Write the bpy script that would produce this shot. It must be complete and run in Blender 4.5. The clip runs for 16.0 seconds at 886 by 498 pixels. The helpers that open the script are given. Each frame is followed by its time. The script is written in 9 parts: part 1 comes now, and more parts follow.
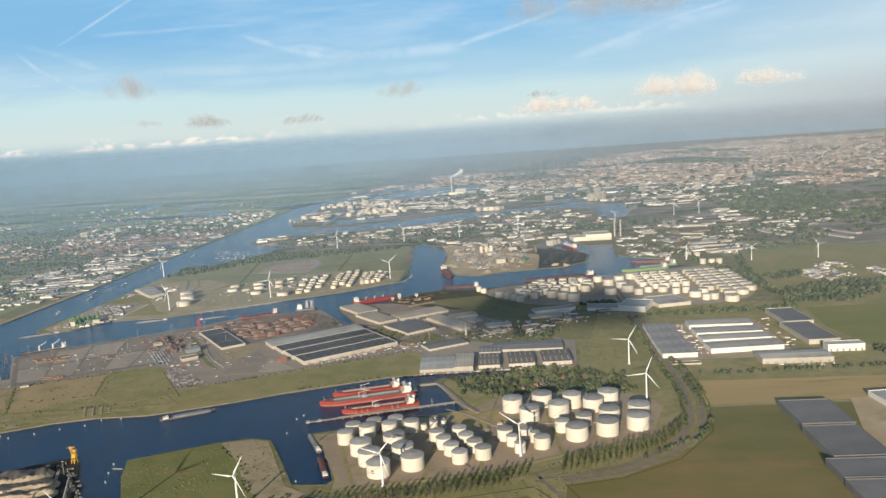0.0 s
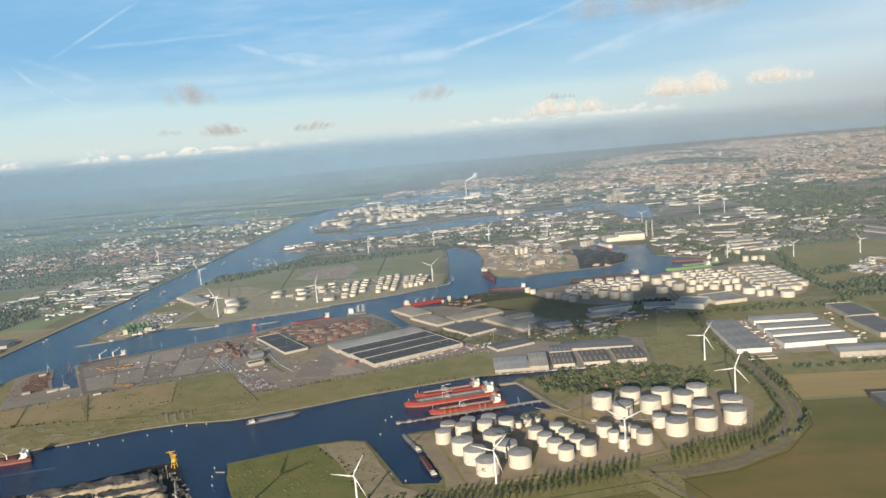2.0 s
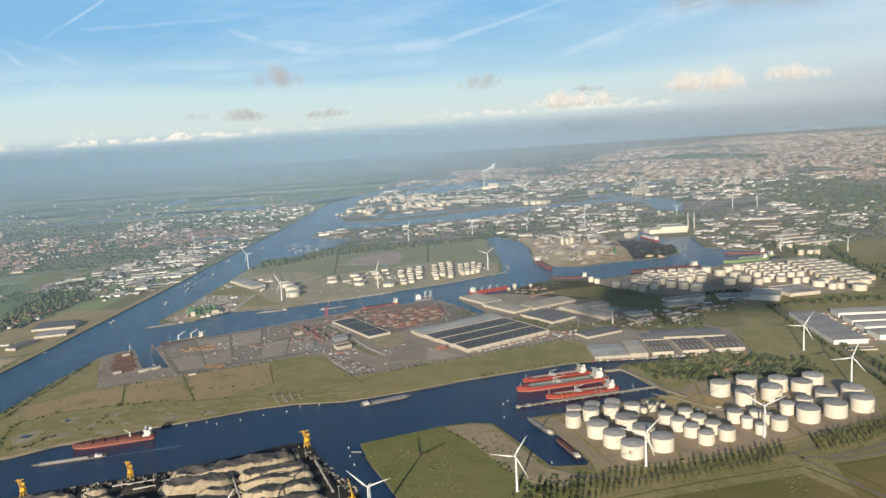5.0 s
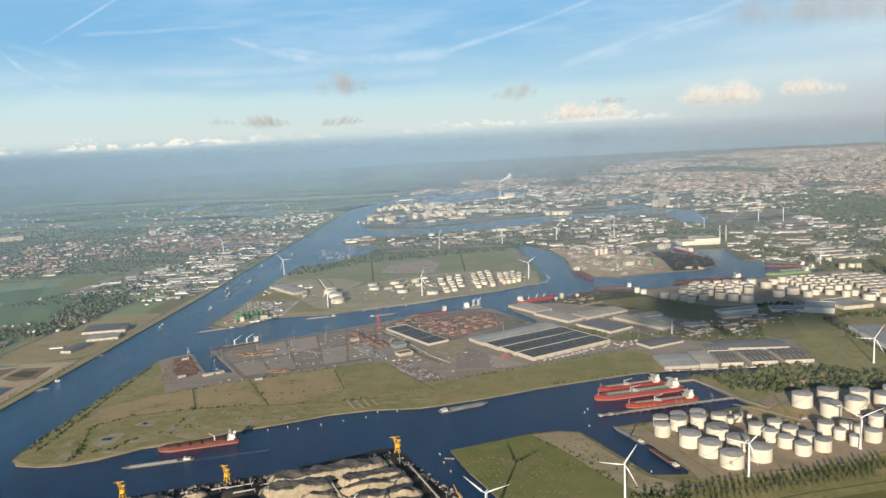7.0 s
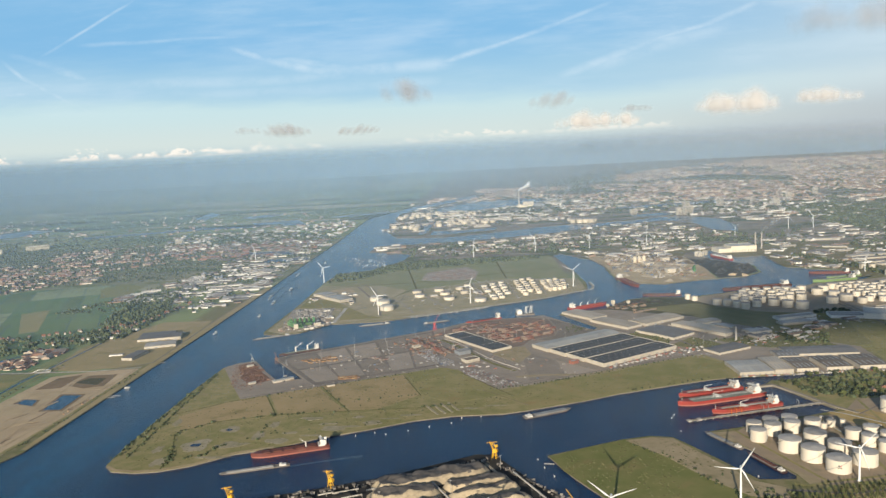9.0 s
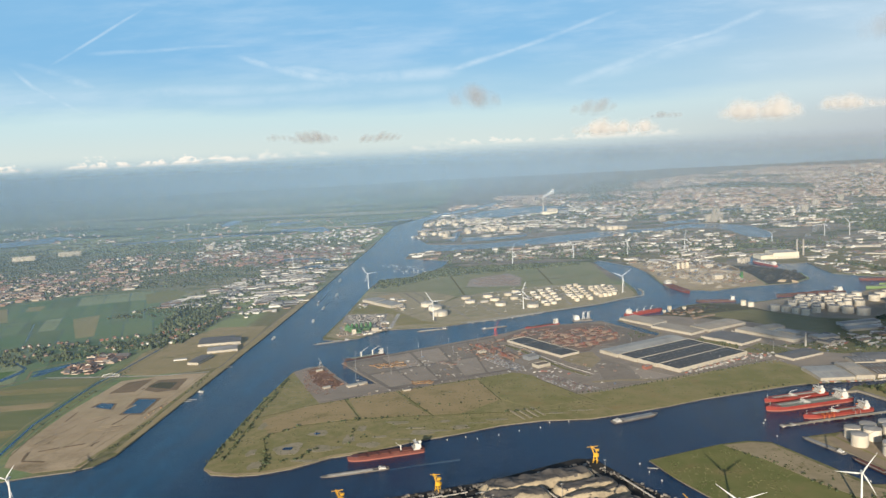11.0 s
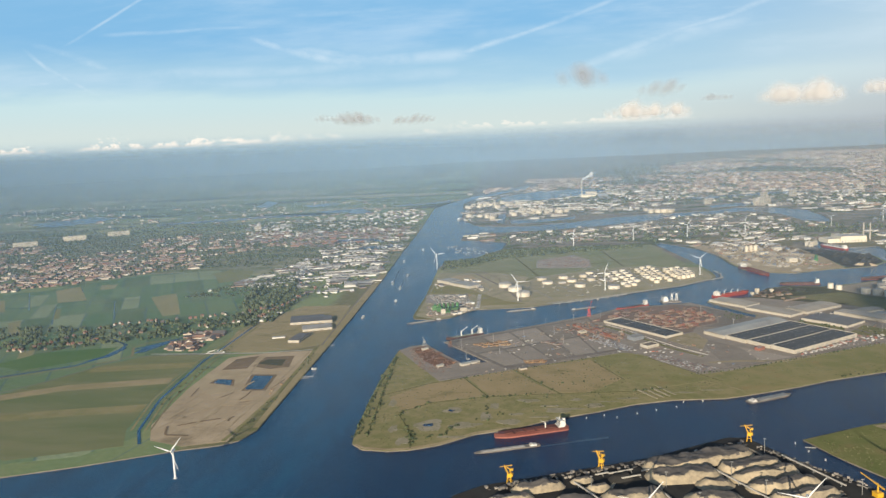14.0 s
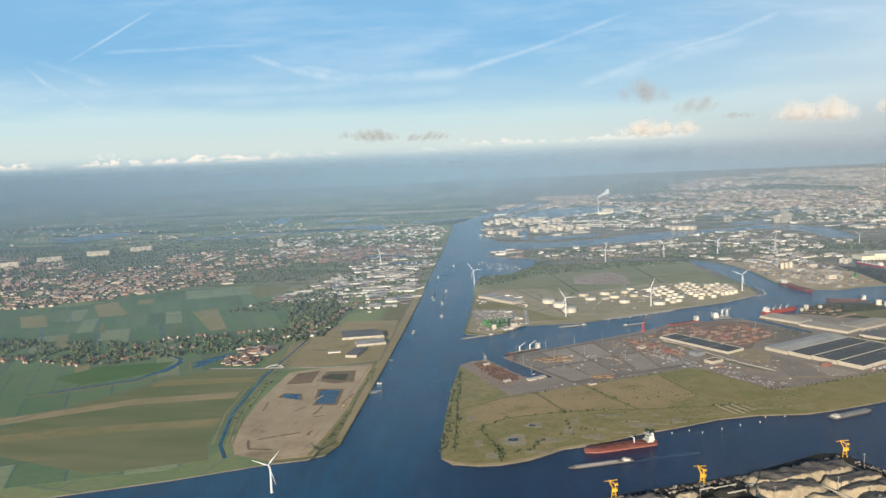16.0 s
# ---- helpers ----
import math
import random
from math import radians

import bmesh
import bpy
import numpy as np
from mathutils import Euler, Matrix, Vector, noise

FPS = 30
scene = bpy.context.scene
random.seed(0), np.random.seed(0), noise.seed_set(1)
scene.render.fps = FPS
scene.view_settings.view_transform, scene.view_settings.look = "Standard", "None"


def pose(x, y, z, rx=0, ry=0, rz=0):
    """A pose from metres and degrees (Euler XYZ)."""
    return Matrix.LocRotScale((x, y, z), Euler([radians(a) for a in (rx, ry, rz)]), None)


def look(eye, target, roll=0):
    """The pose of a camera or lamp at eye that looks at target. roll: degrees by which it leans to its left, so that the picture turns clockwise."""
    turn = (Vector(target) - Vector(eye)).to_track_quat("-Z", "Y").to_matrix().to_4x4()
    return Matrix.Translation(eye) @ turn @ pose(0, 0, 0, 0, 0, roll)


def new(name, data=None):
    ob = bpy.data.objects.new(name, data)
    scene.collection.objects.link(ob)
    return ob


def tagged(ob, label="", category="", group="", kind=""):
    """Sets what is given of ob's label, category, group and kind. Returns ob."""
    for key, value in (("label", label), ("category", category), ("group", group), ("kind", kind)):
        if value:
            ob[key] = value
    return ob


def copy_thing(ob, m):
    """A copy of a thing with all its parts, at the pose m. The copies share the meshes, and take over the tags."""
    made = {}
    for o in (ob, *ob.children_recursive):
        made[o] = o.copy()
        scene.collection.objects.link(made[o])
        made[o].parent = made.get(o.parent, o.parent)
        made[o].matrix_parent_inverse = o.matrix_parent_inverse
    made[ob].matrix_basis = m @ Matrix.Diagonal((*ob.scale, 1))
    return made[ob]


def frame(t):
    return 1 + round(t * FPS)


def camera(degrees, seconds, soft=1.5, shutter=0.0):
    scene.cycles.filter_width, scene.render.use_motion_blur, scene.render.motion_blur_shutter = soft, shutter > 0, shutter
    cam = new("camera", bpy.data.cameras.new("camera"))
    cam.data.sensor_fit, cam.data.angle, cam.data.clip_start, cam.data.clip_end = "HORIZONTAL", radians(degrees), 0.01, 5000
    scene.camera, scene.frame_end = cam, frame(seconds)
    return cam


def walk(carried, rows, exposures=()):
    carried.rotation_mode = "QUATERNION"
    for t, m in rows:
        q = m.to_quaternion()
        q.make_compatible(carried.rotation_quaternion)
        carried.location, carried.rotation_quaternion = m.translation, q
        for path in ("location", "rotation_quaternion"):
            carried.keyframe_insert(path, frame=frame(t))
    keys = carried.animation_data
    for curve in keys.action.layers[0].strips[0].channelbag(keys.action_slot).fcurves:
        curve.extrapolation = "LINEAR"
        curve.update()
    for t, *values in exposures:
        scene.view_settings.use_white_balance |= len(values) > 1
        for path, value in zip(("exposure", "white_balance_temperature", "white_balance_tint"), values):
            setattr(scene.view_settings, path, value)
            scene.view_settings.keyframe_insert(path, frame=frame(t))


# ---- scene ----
cam = camera(60.4, 16.0)
PATH = [
    (0, (6.331, 3.544, 117.573), (6.173, 5.517, 117.286), -3.7),
    (0.5, (-3.242, 2.312, 117.662), (-3.401, 4.284, 117.371), -4.1),
    (1, (-12.84, 1.158, 117.783), (-12.996, 3.132, 117.503), -4.3),
    (1.5, (-22.494, 0.03, 117.943), (-22.647, 2.005, 117.671), -4.6),
    (2, (-32.302, -1.091, 118.114), (-32.452, 0.885, 117.841), -4.7),
    (2.5, (-42.133, -2.157, 118.301), (-42.281, -0.182, 118.022), -4.9),
    (3, (-51.85, -3.164, 118.502), (-51.996, -1.189, 118.222), -4.9),
    (3.5, (-61.546, -4.126, 118.691), (-61.686, -2.153, 118.393), -4.8),
    (4, (-71.198, -4.91, 118.87), (-71.336, -2.942, 118.544), -4.3),
    (6.3, (-114.822, -8.311, 120.727), (-114.936, -6.33, 120.471), -2.9),
    (6.5, (-118.627, -8.614, 120.777), (-118.743, -6.635, 120.514), -2.8),
    (7, (-128.22, -9.351, 120.856), (-128.336, -7.373, 120.582), -2.7),
    (7.5, (-137.813, -10.021, 120.924), (-137.929, -8.045, 120.633), -2.6),
    (8, (-147.339, -10.638, 121.005), (-147.459, -8.665, 120.701), -2.6),
    (8.5, (-156.792, -11.329, 121.113), (-156.912, -9.352, 120.838), -2.7),
    (9, (-166.17, -12.111, 121.188), (-166.288, -10.131, 120.938), -2.8),
    (11.5, (-212.988, -15.68, 121.446), (-213.126, -13.698, 121.217), -2.7),
    (12, (-222.428, -16.42, 121.423), (-222.566, -14.438, 121.186), -2.5),
    (12.5, (-231.944, -16.995, 121.396), (-232.089, -15.019, 121.125), -2.4),
    (13, (-241.523, -17.471, 121.429), (-241.677, -15.5, 121.123), -2.4),
    (13.5, (-251.055, -18.021, 121.496), (-251.216, -16.051, 121.187), -2.4),
    (14, (-260.505, -18.733, 121.568), (-260.67, -16.758, 121.297), -2.5),
    (14.5, (-269.961, -19.57, 121.632), (-270.123, -17.589, 121.408), -2.7),
    (15, (-279.442, -20.409, 121.668), (-279.602, -18.426, 121.464), -2.7),
    (15.5, (-288.917, -21.253, 121.667), (-289.076, -19.27, 121.456), -2.5),
    (16, (-298.421, -22.065, 121.651), (-298.581, -20.085, 121.425), -2.3),
]
walk(cam, [(t, look(eye, target, roll)) for t, eye, target, roll in PATH])

# The place is some 25 km deep and the flight 1.5 km long: all is built at one fifth of its true size.

# ---- sky and sun ----
SUN = Vector((-11.1, -53.0, 13.5)).normalized()
sun = new("sun", bpy.data.lights.new("sun", "SUN"))
sun.data.energy, sun.data.angle, sun.data.color = 5.5, radians(0.53), (1.0, 0.865, 0.665)
scene.view_settings.exposure = 0.38
sun.rotation_euler = SUN.to_track_quat("Z", "Y").to_euler()

world = bpy.data.worlds.new("world")
scene.world = world
world.use_nodes = True


class Nodes:
    """Short writing of node trees."""

    def __init__(self, tree):
        self.t = tree
        tree.nodes.clear()

    def add(self, kind, ins=None, **props):
        n = self.t.nodes.new("ShaderNode" + kind)
        for k, v in props.items():
            if k == "operation": n.operation = v
            elif k == "blend_type": n.blend_type = v
            elif k == "data_type": n.data_type = v
            elif k == "interpolation_type": n.interpolation_type = v
            elif k == "feature": n.feature = v
            elif k == "distance": n.distance = v
            elif k == "sky_type": n.sky_type = v
            elif k == "sun_disc": n.sun_disc = v
            elif k == "sun_elevation": n.sun_elevation = v
            elif k == "sun_rotation": n.sun_rotation = v
            elif k == "vector_type": n.vector_type = v
            elif k == "bands_direction": n.bands_direction = v
        for k, v in (ins or {}).items():
            s = n.inputs[k]
            if isinstance(v, bpy.types.NodeSocket):
                self.t.links.new(v, s)
            elif isinstance(v, bpy.types.Node):
                self.t.links.new(v.outputs[0], s)
            else:
                s.default_value = v
        return n

    def math(self, op, a, b=0.0, c=0.0):
        return self.add("Math", {0: a, 1: b, 2: c}, operation=op).outputs[0]

    def ramp(self, x, a, b, lo=0.0, hi=1.0):
        return self.add("MapRange", {"Value": x, "From Min": a, "From Max": b, "To Min": lo, "To Max": hi}, interpolation_type="SMOOTHSTEP").outputs[0]

    def mix(self, f, a, b, blend="MIX"):
        n = self.add("Mix", data_type="RGBA", blend_type=blend)
        for k, v in ((0, f), (6, a), (7, b)):
            if isinstance(v, bpy.types.NodeSocket): self.t.links.new(v, n.inputs[k])
            else: n.inputs[k].default_value = v if k == 0 else (*v[:3], 1)
        return n.outputs[2]

    def noise(self, vec, scale, detail=4, rough=0.55, out=0):
        return self.add("TexNoise", {"Vector": vec, "Scale": scale, "Detail": detail, "Roughness": rough}).outputs[out]

    def scaled(self, vec, sx, sy, sz, rz=0.0):
        return self.add("Mapping", {"Vector": vec, "Scale": (sx, sy, sz), "Rotation": (0, 0, rz)}).outputs[0]


def build_sky():
    n = Nodes(world.node_tree)
    az = math.atan2(SUN.x, SUN.y)
    sky = n.add("TexSky", sky_type="NISHITA", sun_disc=False, sun_elevation=math.asin(SUN.z), sun_rotation=az)
    sky.air_density, sky.dust_density, sky.ozone_density, sky.altitude = 1.0, 1.2, 1.6, 300
    d = n.add("TexCoord").outputs["Generated"]
    x, y, z = n.add("SeparateXYZ", {0: d}).outputs
    yy = n.math("MAXIMUM", n.math("ABSOLUTE", y), 0.02)
    u, v = n.math("DIVIDE", x, yy), n.math("DIVIDE", z, yy)
    uv = n.add("CombineXYZ", {0: u, 1: v, 2: n.math("MULTIPLY", y, 0.2)}).outputs[0]
    warp = n.noise(n.scaled(uv, 3, 5, 1), 1.0, 3)
    # high cirrus, drawn out along the wind
    c1 = n.noise(n.scaled(uv, 2.2, 13, 1, 0.16), 1.5, 6, 0.62)
    c2 = n.noise(n.scaled(uv, 1.2, 4.5, 1, -0.1), 1.3, 3, 0.5)
    cirrus = n.math("MULTIPLY", n.ramp(c1, 0.42, 0.78), n.ramp(c2, 0.36, 0.66))
    cirrus = n.math("MULTIPLY", cirrus, n.ramp(v, 0.05, 0.10))
    # old contrails: (u0, v0, u1, v1, half width, strength)
    total = n.math("MULTIPLY", cirrus, n.ramp(u, -0.15, 0.35, 0.42, 0.65))
    for u0, v0, u1, v1, w, s in CONTRAILS + VEILS:
        L = math.hypot(u1 - u0, v1 - v0)
        tx, ty = (u1 - u0) / L, (v1 - v0) / L
        du, dv = n.math("SUBTRACT", u, u0), n.math("SUBTRACT", v, v0)
        along = n.math("ADD", n.math("MULTIPLY", du, tx), n.math("MULTIPLY", dv, ty))
        off = n.math("ADD", n.math("MULTIPLY", du, -ty), n.math("MULTIPLY", dv, tx))
        off = n.math("ABSOLUTE", n.math("ADD", off, n.math("MULTIPLY", n.math("SUBTRACT", warp, 0.5), 0.022)))
        line = n.math("MULTIPLY", n.ramp(off, w, 0.0), n.math("MULTIPLY", n.ramp(along, -0.02, 0.02), n.ramp(along, L + 0.02, L - 0.02)))
        line = n.math("MULTIPLY", line, n.ramp(n.noise(n.scaled(uv, 9, 18, 1), 1.4, 5, 0.65), 0.30, 0.66, 0.15, 0.85))
        total = n.math("MAXIMUM", total, n.math("MULTIPLY", line, s * 0.85))
    # the lower sky pales and then sinks into haze, which goes on below the horizon
    el = n.math("DIVIDE", z, n.math("MAXIMUM", n.math("SQRT", n.math("ADD", n.math("MULTIPLY", x, x), n.math("MULTIPLY", y, y))), 0.01))
    wave = n.math("MULTIPLY", n.math("SUBTRACT", n.noise(n.scaled(uv, 1.5, 9, 1), 1.6, 5, 0.6), 0.5), 0.05)
    elw = n.math("ADD", el, wave)
    deep = n.mix(n.ramp(u, 0.0, 0.7, 0.0, 0.75), BLUE, PALE_R)
    base = n.mix(n.ramp(el, 0.55, 0.20, 0.0, 0.9), sky.outputs[0], deep)
    base = n.mix(n.ramp(elw, 0.150, 0.085, 0.0, 0.45), base, n.mix(n.ramp(u, 0.0, 0.7), PALE, PALE_R))
    base = n.mix(n.ramp(elw, 0.088, 0.062), base, n.mix(n.ramp(u, 0.0, 0.7), PALE, PALE_R))
    col = n.mix(n.math("MULTIPLY", total, n.ramp(y, 0.0, 0.2)), base, CIRRUS)
    col = n.mix(n.ramp(el, 0.070, 0.020), col, n.mix(n.ramp(u, 0.0, 0.7), CREAM, HAZE_R))
    pale = n.mix(n.ramp(u, -0.2, 0.6), HAZE_L, HAZE_R)
    col = n.mix(n.ramp(el, 0.026, 0.002), col, pale)
    col = n.mix(n.ramp(el, 0.008, -0.02), col, HAZE_LOW)
    # far line of sunlit cumulus low over the horizon
    for seed, a0, a1, low, tall, dense in ((0.0, -0.95, -0.31, 0.0105, 0.0175, 1.0), (7.0, -0.34, -0.05, 0.0135, 0.008, 0.5), (4.0, -0.05, 0.24, 0.0180, 0.014, 0.6)):
        line = n.add("CombineXYZ", {0: n.math("MULTIPLY", u, 62.0), 1: n.math("MULTIPLY", v, 120.0), 2: seed}).outputs[0]
        hump = n.noise(line, 1.0, 4, 0.6)
        gate = n.noise(n.add("CombineXYZ", {0: n.math("MULTIPLY", u, 9.0), 1: seed, 2: 0.0}).outputs[0], 1.0, 1)
        top = n.math("ADD", low, n.math("MULTIPLY", n.math("MULTIPLY", n.ramp(hump, 0.34, 0.66), n.ramp(gate, 0.30, 0.55, 0.2, 1.0)), tall))
        body = n.math("MULTIPLY", n.ramp(n.math("SUBTRACT", v, top), 0.002, -0.003), n.ramp(v, low - 0.001, low + 0.006))
        body = n.math("MULTIPLY", body, n.math("MULTIPLY", n.ramp(u, a0 - 0.05, a0 + 0.05), n.ramp(u, a1 + 0.05, a1 - 0.05)))
        body = n.math("MULTIPLY", body, n.ramp(y, 0.0, 0.2))
        col = n.mix(n.math("MULTIPLY", body, dense), col, (8.7, 8.3, 7.5))
    n.add("OutputWorld", {"Surface": n.add("Background", {"Color": col, "Strength": SKY})})


SKY = 0.088
BLUE = (2.0, 4.5, 7.1)
PALE = (5.2, 6.85, 7.15)
PALE_R = (5.5, 6.4, 6.8)
CREAM = (5.9, 6.75, 6.55)
CIRRUS = (6.6, 7.7, 8.5)
HAZE_L = (4.0, 5.2, 5.8)
HAZE_R = (4.25, 4.7, 5.05)
HAZE_LOW = (2.8, 4.0, 4.9)
CONTRAILS = [
    (-0.318, 0.148, -0.278, 0.134, 0.008, 0.8), (-0.278, 0.134, -0.216, 0.116, 0.010, 0.8), (-0.271, 0.135, -0.168, 0.115, 0.009, 0.55), (-0.224, 0.115, -0.109, 0.112, 0.012, 0.6),
    (-0.117, 0.112, -0.040, 0.115, 0.013, 0.6), (-0.048, 0.116, 0.008, 0.131, 0.006, 0.8), (0.001, 0.129, 0.081, 0.152, 0.005, 0.75), (0.073, 0.151, 0.159, 0.178, 0.005, 0.5),
    (0.161, 0.109, 0.222, 0.131, 0.010, 0.6), (0.215, 0.128, 0.292, 0.147, 0.005, 0.8), (0.285, 0.146, 0.347, 0.170, 0.006, 0.6), (-0.572, 0.156, -0.444, 0.217, 0.003, 0.6),
]
VEILS = [
    (0.107, 0.092, 0.168, 0.111, 0.009, 0.6), (0.143, 0.100, 0.313, 0.143, 0.014, 0.4), (-0.611, 0.154, -0.563, 0.139, 0.006, 0.7), (-0.570, 0.142, -0.522, 0.123, 0.009, 0.7),
    (-0.624, 0.142, -0.603, 0.124, 0.005, 0.7), (-0.607, 0.127, -0.567, 0.105, 0.007, 0.65), (-0.570, 0.106, -0.521, 0.077, 0.006, 0.6), (-0.641, 0.106, -0.600, 0.106, 0.005, 0.6),
    (-0.517, 0.165, -0.269, 0.164, 0.004, 0.38), (-0.275, 0.174, -0.045, 0.176, 0.006, 0.3), (-0.493, 0.107, -0.310, 0.109, 0.012, 0.42), (-0.318, 0.108, -0.169, 0.107, 0.010, 0.4),
    (-0.456, 0.096, -0.282, 0.093, 0.010, 0.3), (-0.297, 0.092, -0.049, 0.090, 0.012, 0.3), (-0.035, 0.140, 0.116, 0.141, 0.012, 0.25),
]
build_sky()


# ---- materials ----
def material(name, col, col2=None, scale=1.0, rough=0.8, metal=0.0, bump=0.0, rnd=0.0, stain=None, stretch=None, island=0.0, spec=0.3):
    """A surface: two colours mixed by noise at two scales, a random shade per object, fine relief."""
    m = bpy.data.materials.new(name)
    m.use_nodes = True
    n = Nodes(m.node_tree)
    p = n.add("TexCoord").outputs["Object"]
    if stretch: p = n.scaled(p, *stretch)
    a = n.noise(p, scale, 5, 0.6)
    b = n.noise(p, scale * 0.17, 3, 0.5)
    f = n.ramp(n.math("ADD", n.math("MULTIPLY", a, 0.55), n.math("MULTIPLY", b, 0.45)), 0.36, 0.64)
    c = n.mix(f, col, col2 or [v * 0.8 for v in col])
    if stain:
        c = n.mix(n.math("MULTIPLY", n.ramp(n.noise(p, scale * 0.6, 6, 0.7), 0.52, 0.72), 0.75), c, stain)
    if rnd or island:
        src = n.add("ObjectInfo").outputs["Random"] if rnd else n.add("NewGeometry").outputs["Random Per Island"]
        k = rnd or island
        c = n.mix(1.0, c, n.add("HueSaturation", {"Color": (0.5, 0.5, 0.5, 1), "Value": n.ramp(src, 0, 1, 2 - 2 * k, 2 + 1.2 * k)}).outputs[0], "MULTIPLY")
    s = n.add("BsdfPrincipled", {"Base Color": c, "Roughness": rough, "Metallic": metal, "Specular IOR Level": spec})
    if bump:
        t = n.add("Bump", {"Height": a, "Strength": 0.6, "Distance": bump})
        n.t.links.new(t.outputs[0], s.inputs["Normal"])
    n.add("OutputMaterial", {"Surface": s})
    return m


def palette(name, colours, rough=0.8, island=True, metal=0.0):
    """One of several colours, picked at random for each piece."""
    m = bpy.data.materials.new(name)
    m.use_nodes = True
    n = Nodes(m.node_tree)
    r = n.add("NewGeometry").outputs["Random Per Island"] if island else n.add("ObjectInfo").outputs["Random"]
    c = colours[0]
    for i, k in enumerate(colours[1:], 1):
        c = n.mix(n.math("GREATER_THAN", r, i / len(colours)), c, k)
    p = n.add("TexCoord").outputs["Object"]
    c = n.mix(n.ramp(n.noise(p, 0.8, 3), 0.3, 0.7, 0.0, 0.35), c, (0.1, 0.09, 0.08))
    n.add("OutputMaterial", {"Surface": n.add("BsdfPrincipled", {"Base Color": c, "Roughness": rough, "Metallic": metal, "Specular IOR Level": 0.3})})
    return m


def field_material(name, cells, tint, far=False, turn=0.25, bend=40.0):
    """Farmland: oblong plots of grass, mown and ploughed land, with ditches and a fine mottling."""
    m = bpy.data.materials.new(name)
    m.use_nodes = True
    n = Nodes(m.node_tree)
    p = n.add("TexCoord").outputs["Object"]
    w = n.add("VectorMath", {0: p, 1: n.add("VectorMath", {0: n.noise(p, 0.004, 2, 0.5, 1), 1: (bend, bend, 0)}, operation="MULTIPLY")}, operation="ADD").outputs[0]
    px, py, pz = n.add("SeparateXYZ", {0: n.scaled(w, 1, 1, 1, turn)}).outputs
    band = n.math("DIVIDE", py, cells[1])
    row = n.math("FLOOR", band)
    r0 = n.add("TexWhiteNoise", {"Vector": n.add("CombineXYZ", {0: row, 1: 3.0, 2: 1.0}).outputs[0]}).outputs["Value"]
    lane = n.math("ADD", n.math("DIVIDE", px, n.math("ADD", cells[0] * 0.6, n.math("MULTIPLY", r0, cells[0] * 0.9))), n.math("MULTIPLY", r0, 7.0))
    wn = n.add("TexWhiteNoise", {"Vector": n.add("CombineXYZ", {0: n.math("FLOOR", lane), 1: row, 2: 2.0}).outputs[0]})
    h, s2, v2 = n.add("SeparateColor", {0: wn.outputs["Color"]}).outputs
    c = n.mix(h, (0.055, 0.078, 0.030), (0.088, 0.098, 0.038))
    c = n.mix(n.math("MULTIPLY", n.ramp(s2, 0.84, 0.86), 0.8), c, (0.165, 0.145, 0.066))
    c = n.mix(n.math("MULTIPLY", n.ramp(v2, 0.84, 0.86), 0.8), c, (0.050, 0.062, 0.026))
    c = n.mix(n.ramp(n.noise(n.scaled(p, 0.25, 1.4, 1, turn), 0.8, 3), 0.4, 0.65, 0.0, 0.25), c, (0.10, 0.10, 0.04))
    c = n.mix(n.ramp(n.noise(p, 0.035, 5, 0.62), 0.40, 0.66, 0.0, 0.45), c, (0.105, 0.095, 0.040))
    c = n.mix(n.ramp(n.noise(p, 0.35, 4, 0.6), 0.35, 0.7, 0.0, 0.35), c, (0.045, 0.058, 0.020))
    if far:
        c = n.mix(n.ramp(n.noise(n.scaled(p, 0.6, 1.3, 1), 0.008, 6, 0.65), 0.52, 0.60, 0.0, 0.55), c, (0.030, 0.042, 0.022))
    f1, f2 = n.math("FRACT", lane), n.math("FRACT", band)
    g1 = n.math("MINIMUM", f1, n.math("SUBTRACT", 1.0, f1))
    g2 = n.math("MINIMUM", f2, n.math("SUBTRACT", 1.0, f2))
    c = n.mix(n.ramp(n.math("MINIMUM", n.math("MULTIPLY", g1, cells[0]), n.math("MULTIPLY", g2, cells[1])), 0.9, 0.35, 0.0, 0.5), c, (0.035, 0.050, 0.045))
    c = n.mix(1.0, c, tint, "MULTIPLY")
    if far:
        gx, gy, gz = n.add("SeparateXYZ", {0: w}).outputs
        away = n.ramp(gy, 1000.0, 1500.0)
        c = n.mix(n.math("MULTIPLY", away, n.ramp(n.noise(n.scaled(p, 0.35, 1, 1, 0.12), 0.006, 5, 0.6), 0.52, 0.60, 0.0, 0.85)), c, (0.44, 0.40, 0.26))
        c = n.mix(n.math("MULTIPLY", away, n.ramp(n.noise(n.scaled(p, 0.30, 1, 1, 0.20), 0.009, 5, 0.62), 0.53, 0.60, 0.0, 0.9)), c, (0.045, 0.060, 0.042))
        yard = n.mix(n.ramp(n.noise(n.scaled(p, 0.5, 1.6, 1, turn), 0.035, 5, 0.65), 0.38, 0.62), (0.300, 0.250, 0.195), (0.175, 0.160, 0.140))
        yard = n.mix(n.ramp(n.noise(n.scaled(p, 0.5, 2.0, 1, turn), 0.016, 5, 0.6), 0.50, 0.60), yard, (0.085, 0.105, 0.052))
        yard = n.mix(n.ramp(n.noise(n.scaled(p, 0.4, 2.2, 1, turn), 0.06, 4, 0.6), 0.60, 0.70, 0.0, 0.8), yard, (0.42, 0.36, 0.29))
        port = n.math("MULTIPLY", n.ramp(gx, -340.0, -310.0), n.math("MULTIPLY", n.ramp(gy, 690.0, 780.0), n.ramp(n.math("SUBTRACT", gx, n.math("MULTIPLY", gy, 0.45)), 170.0, 60.0)))
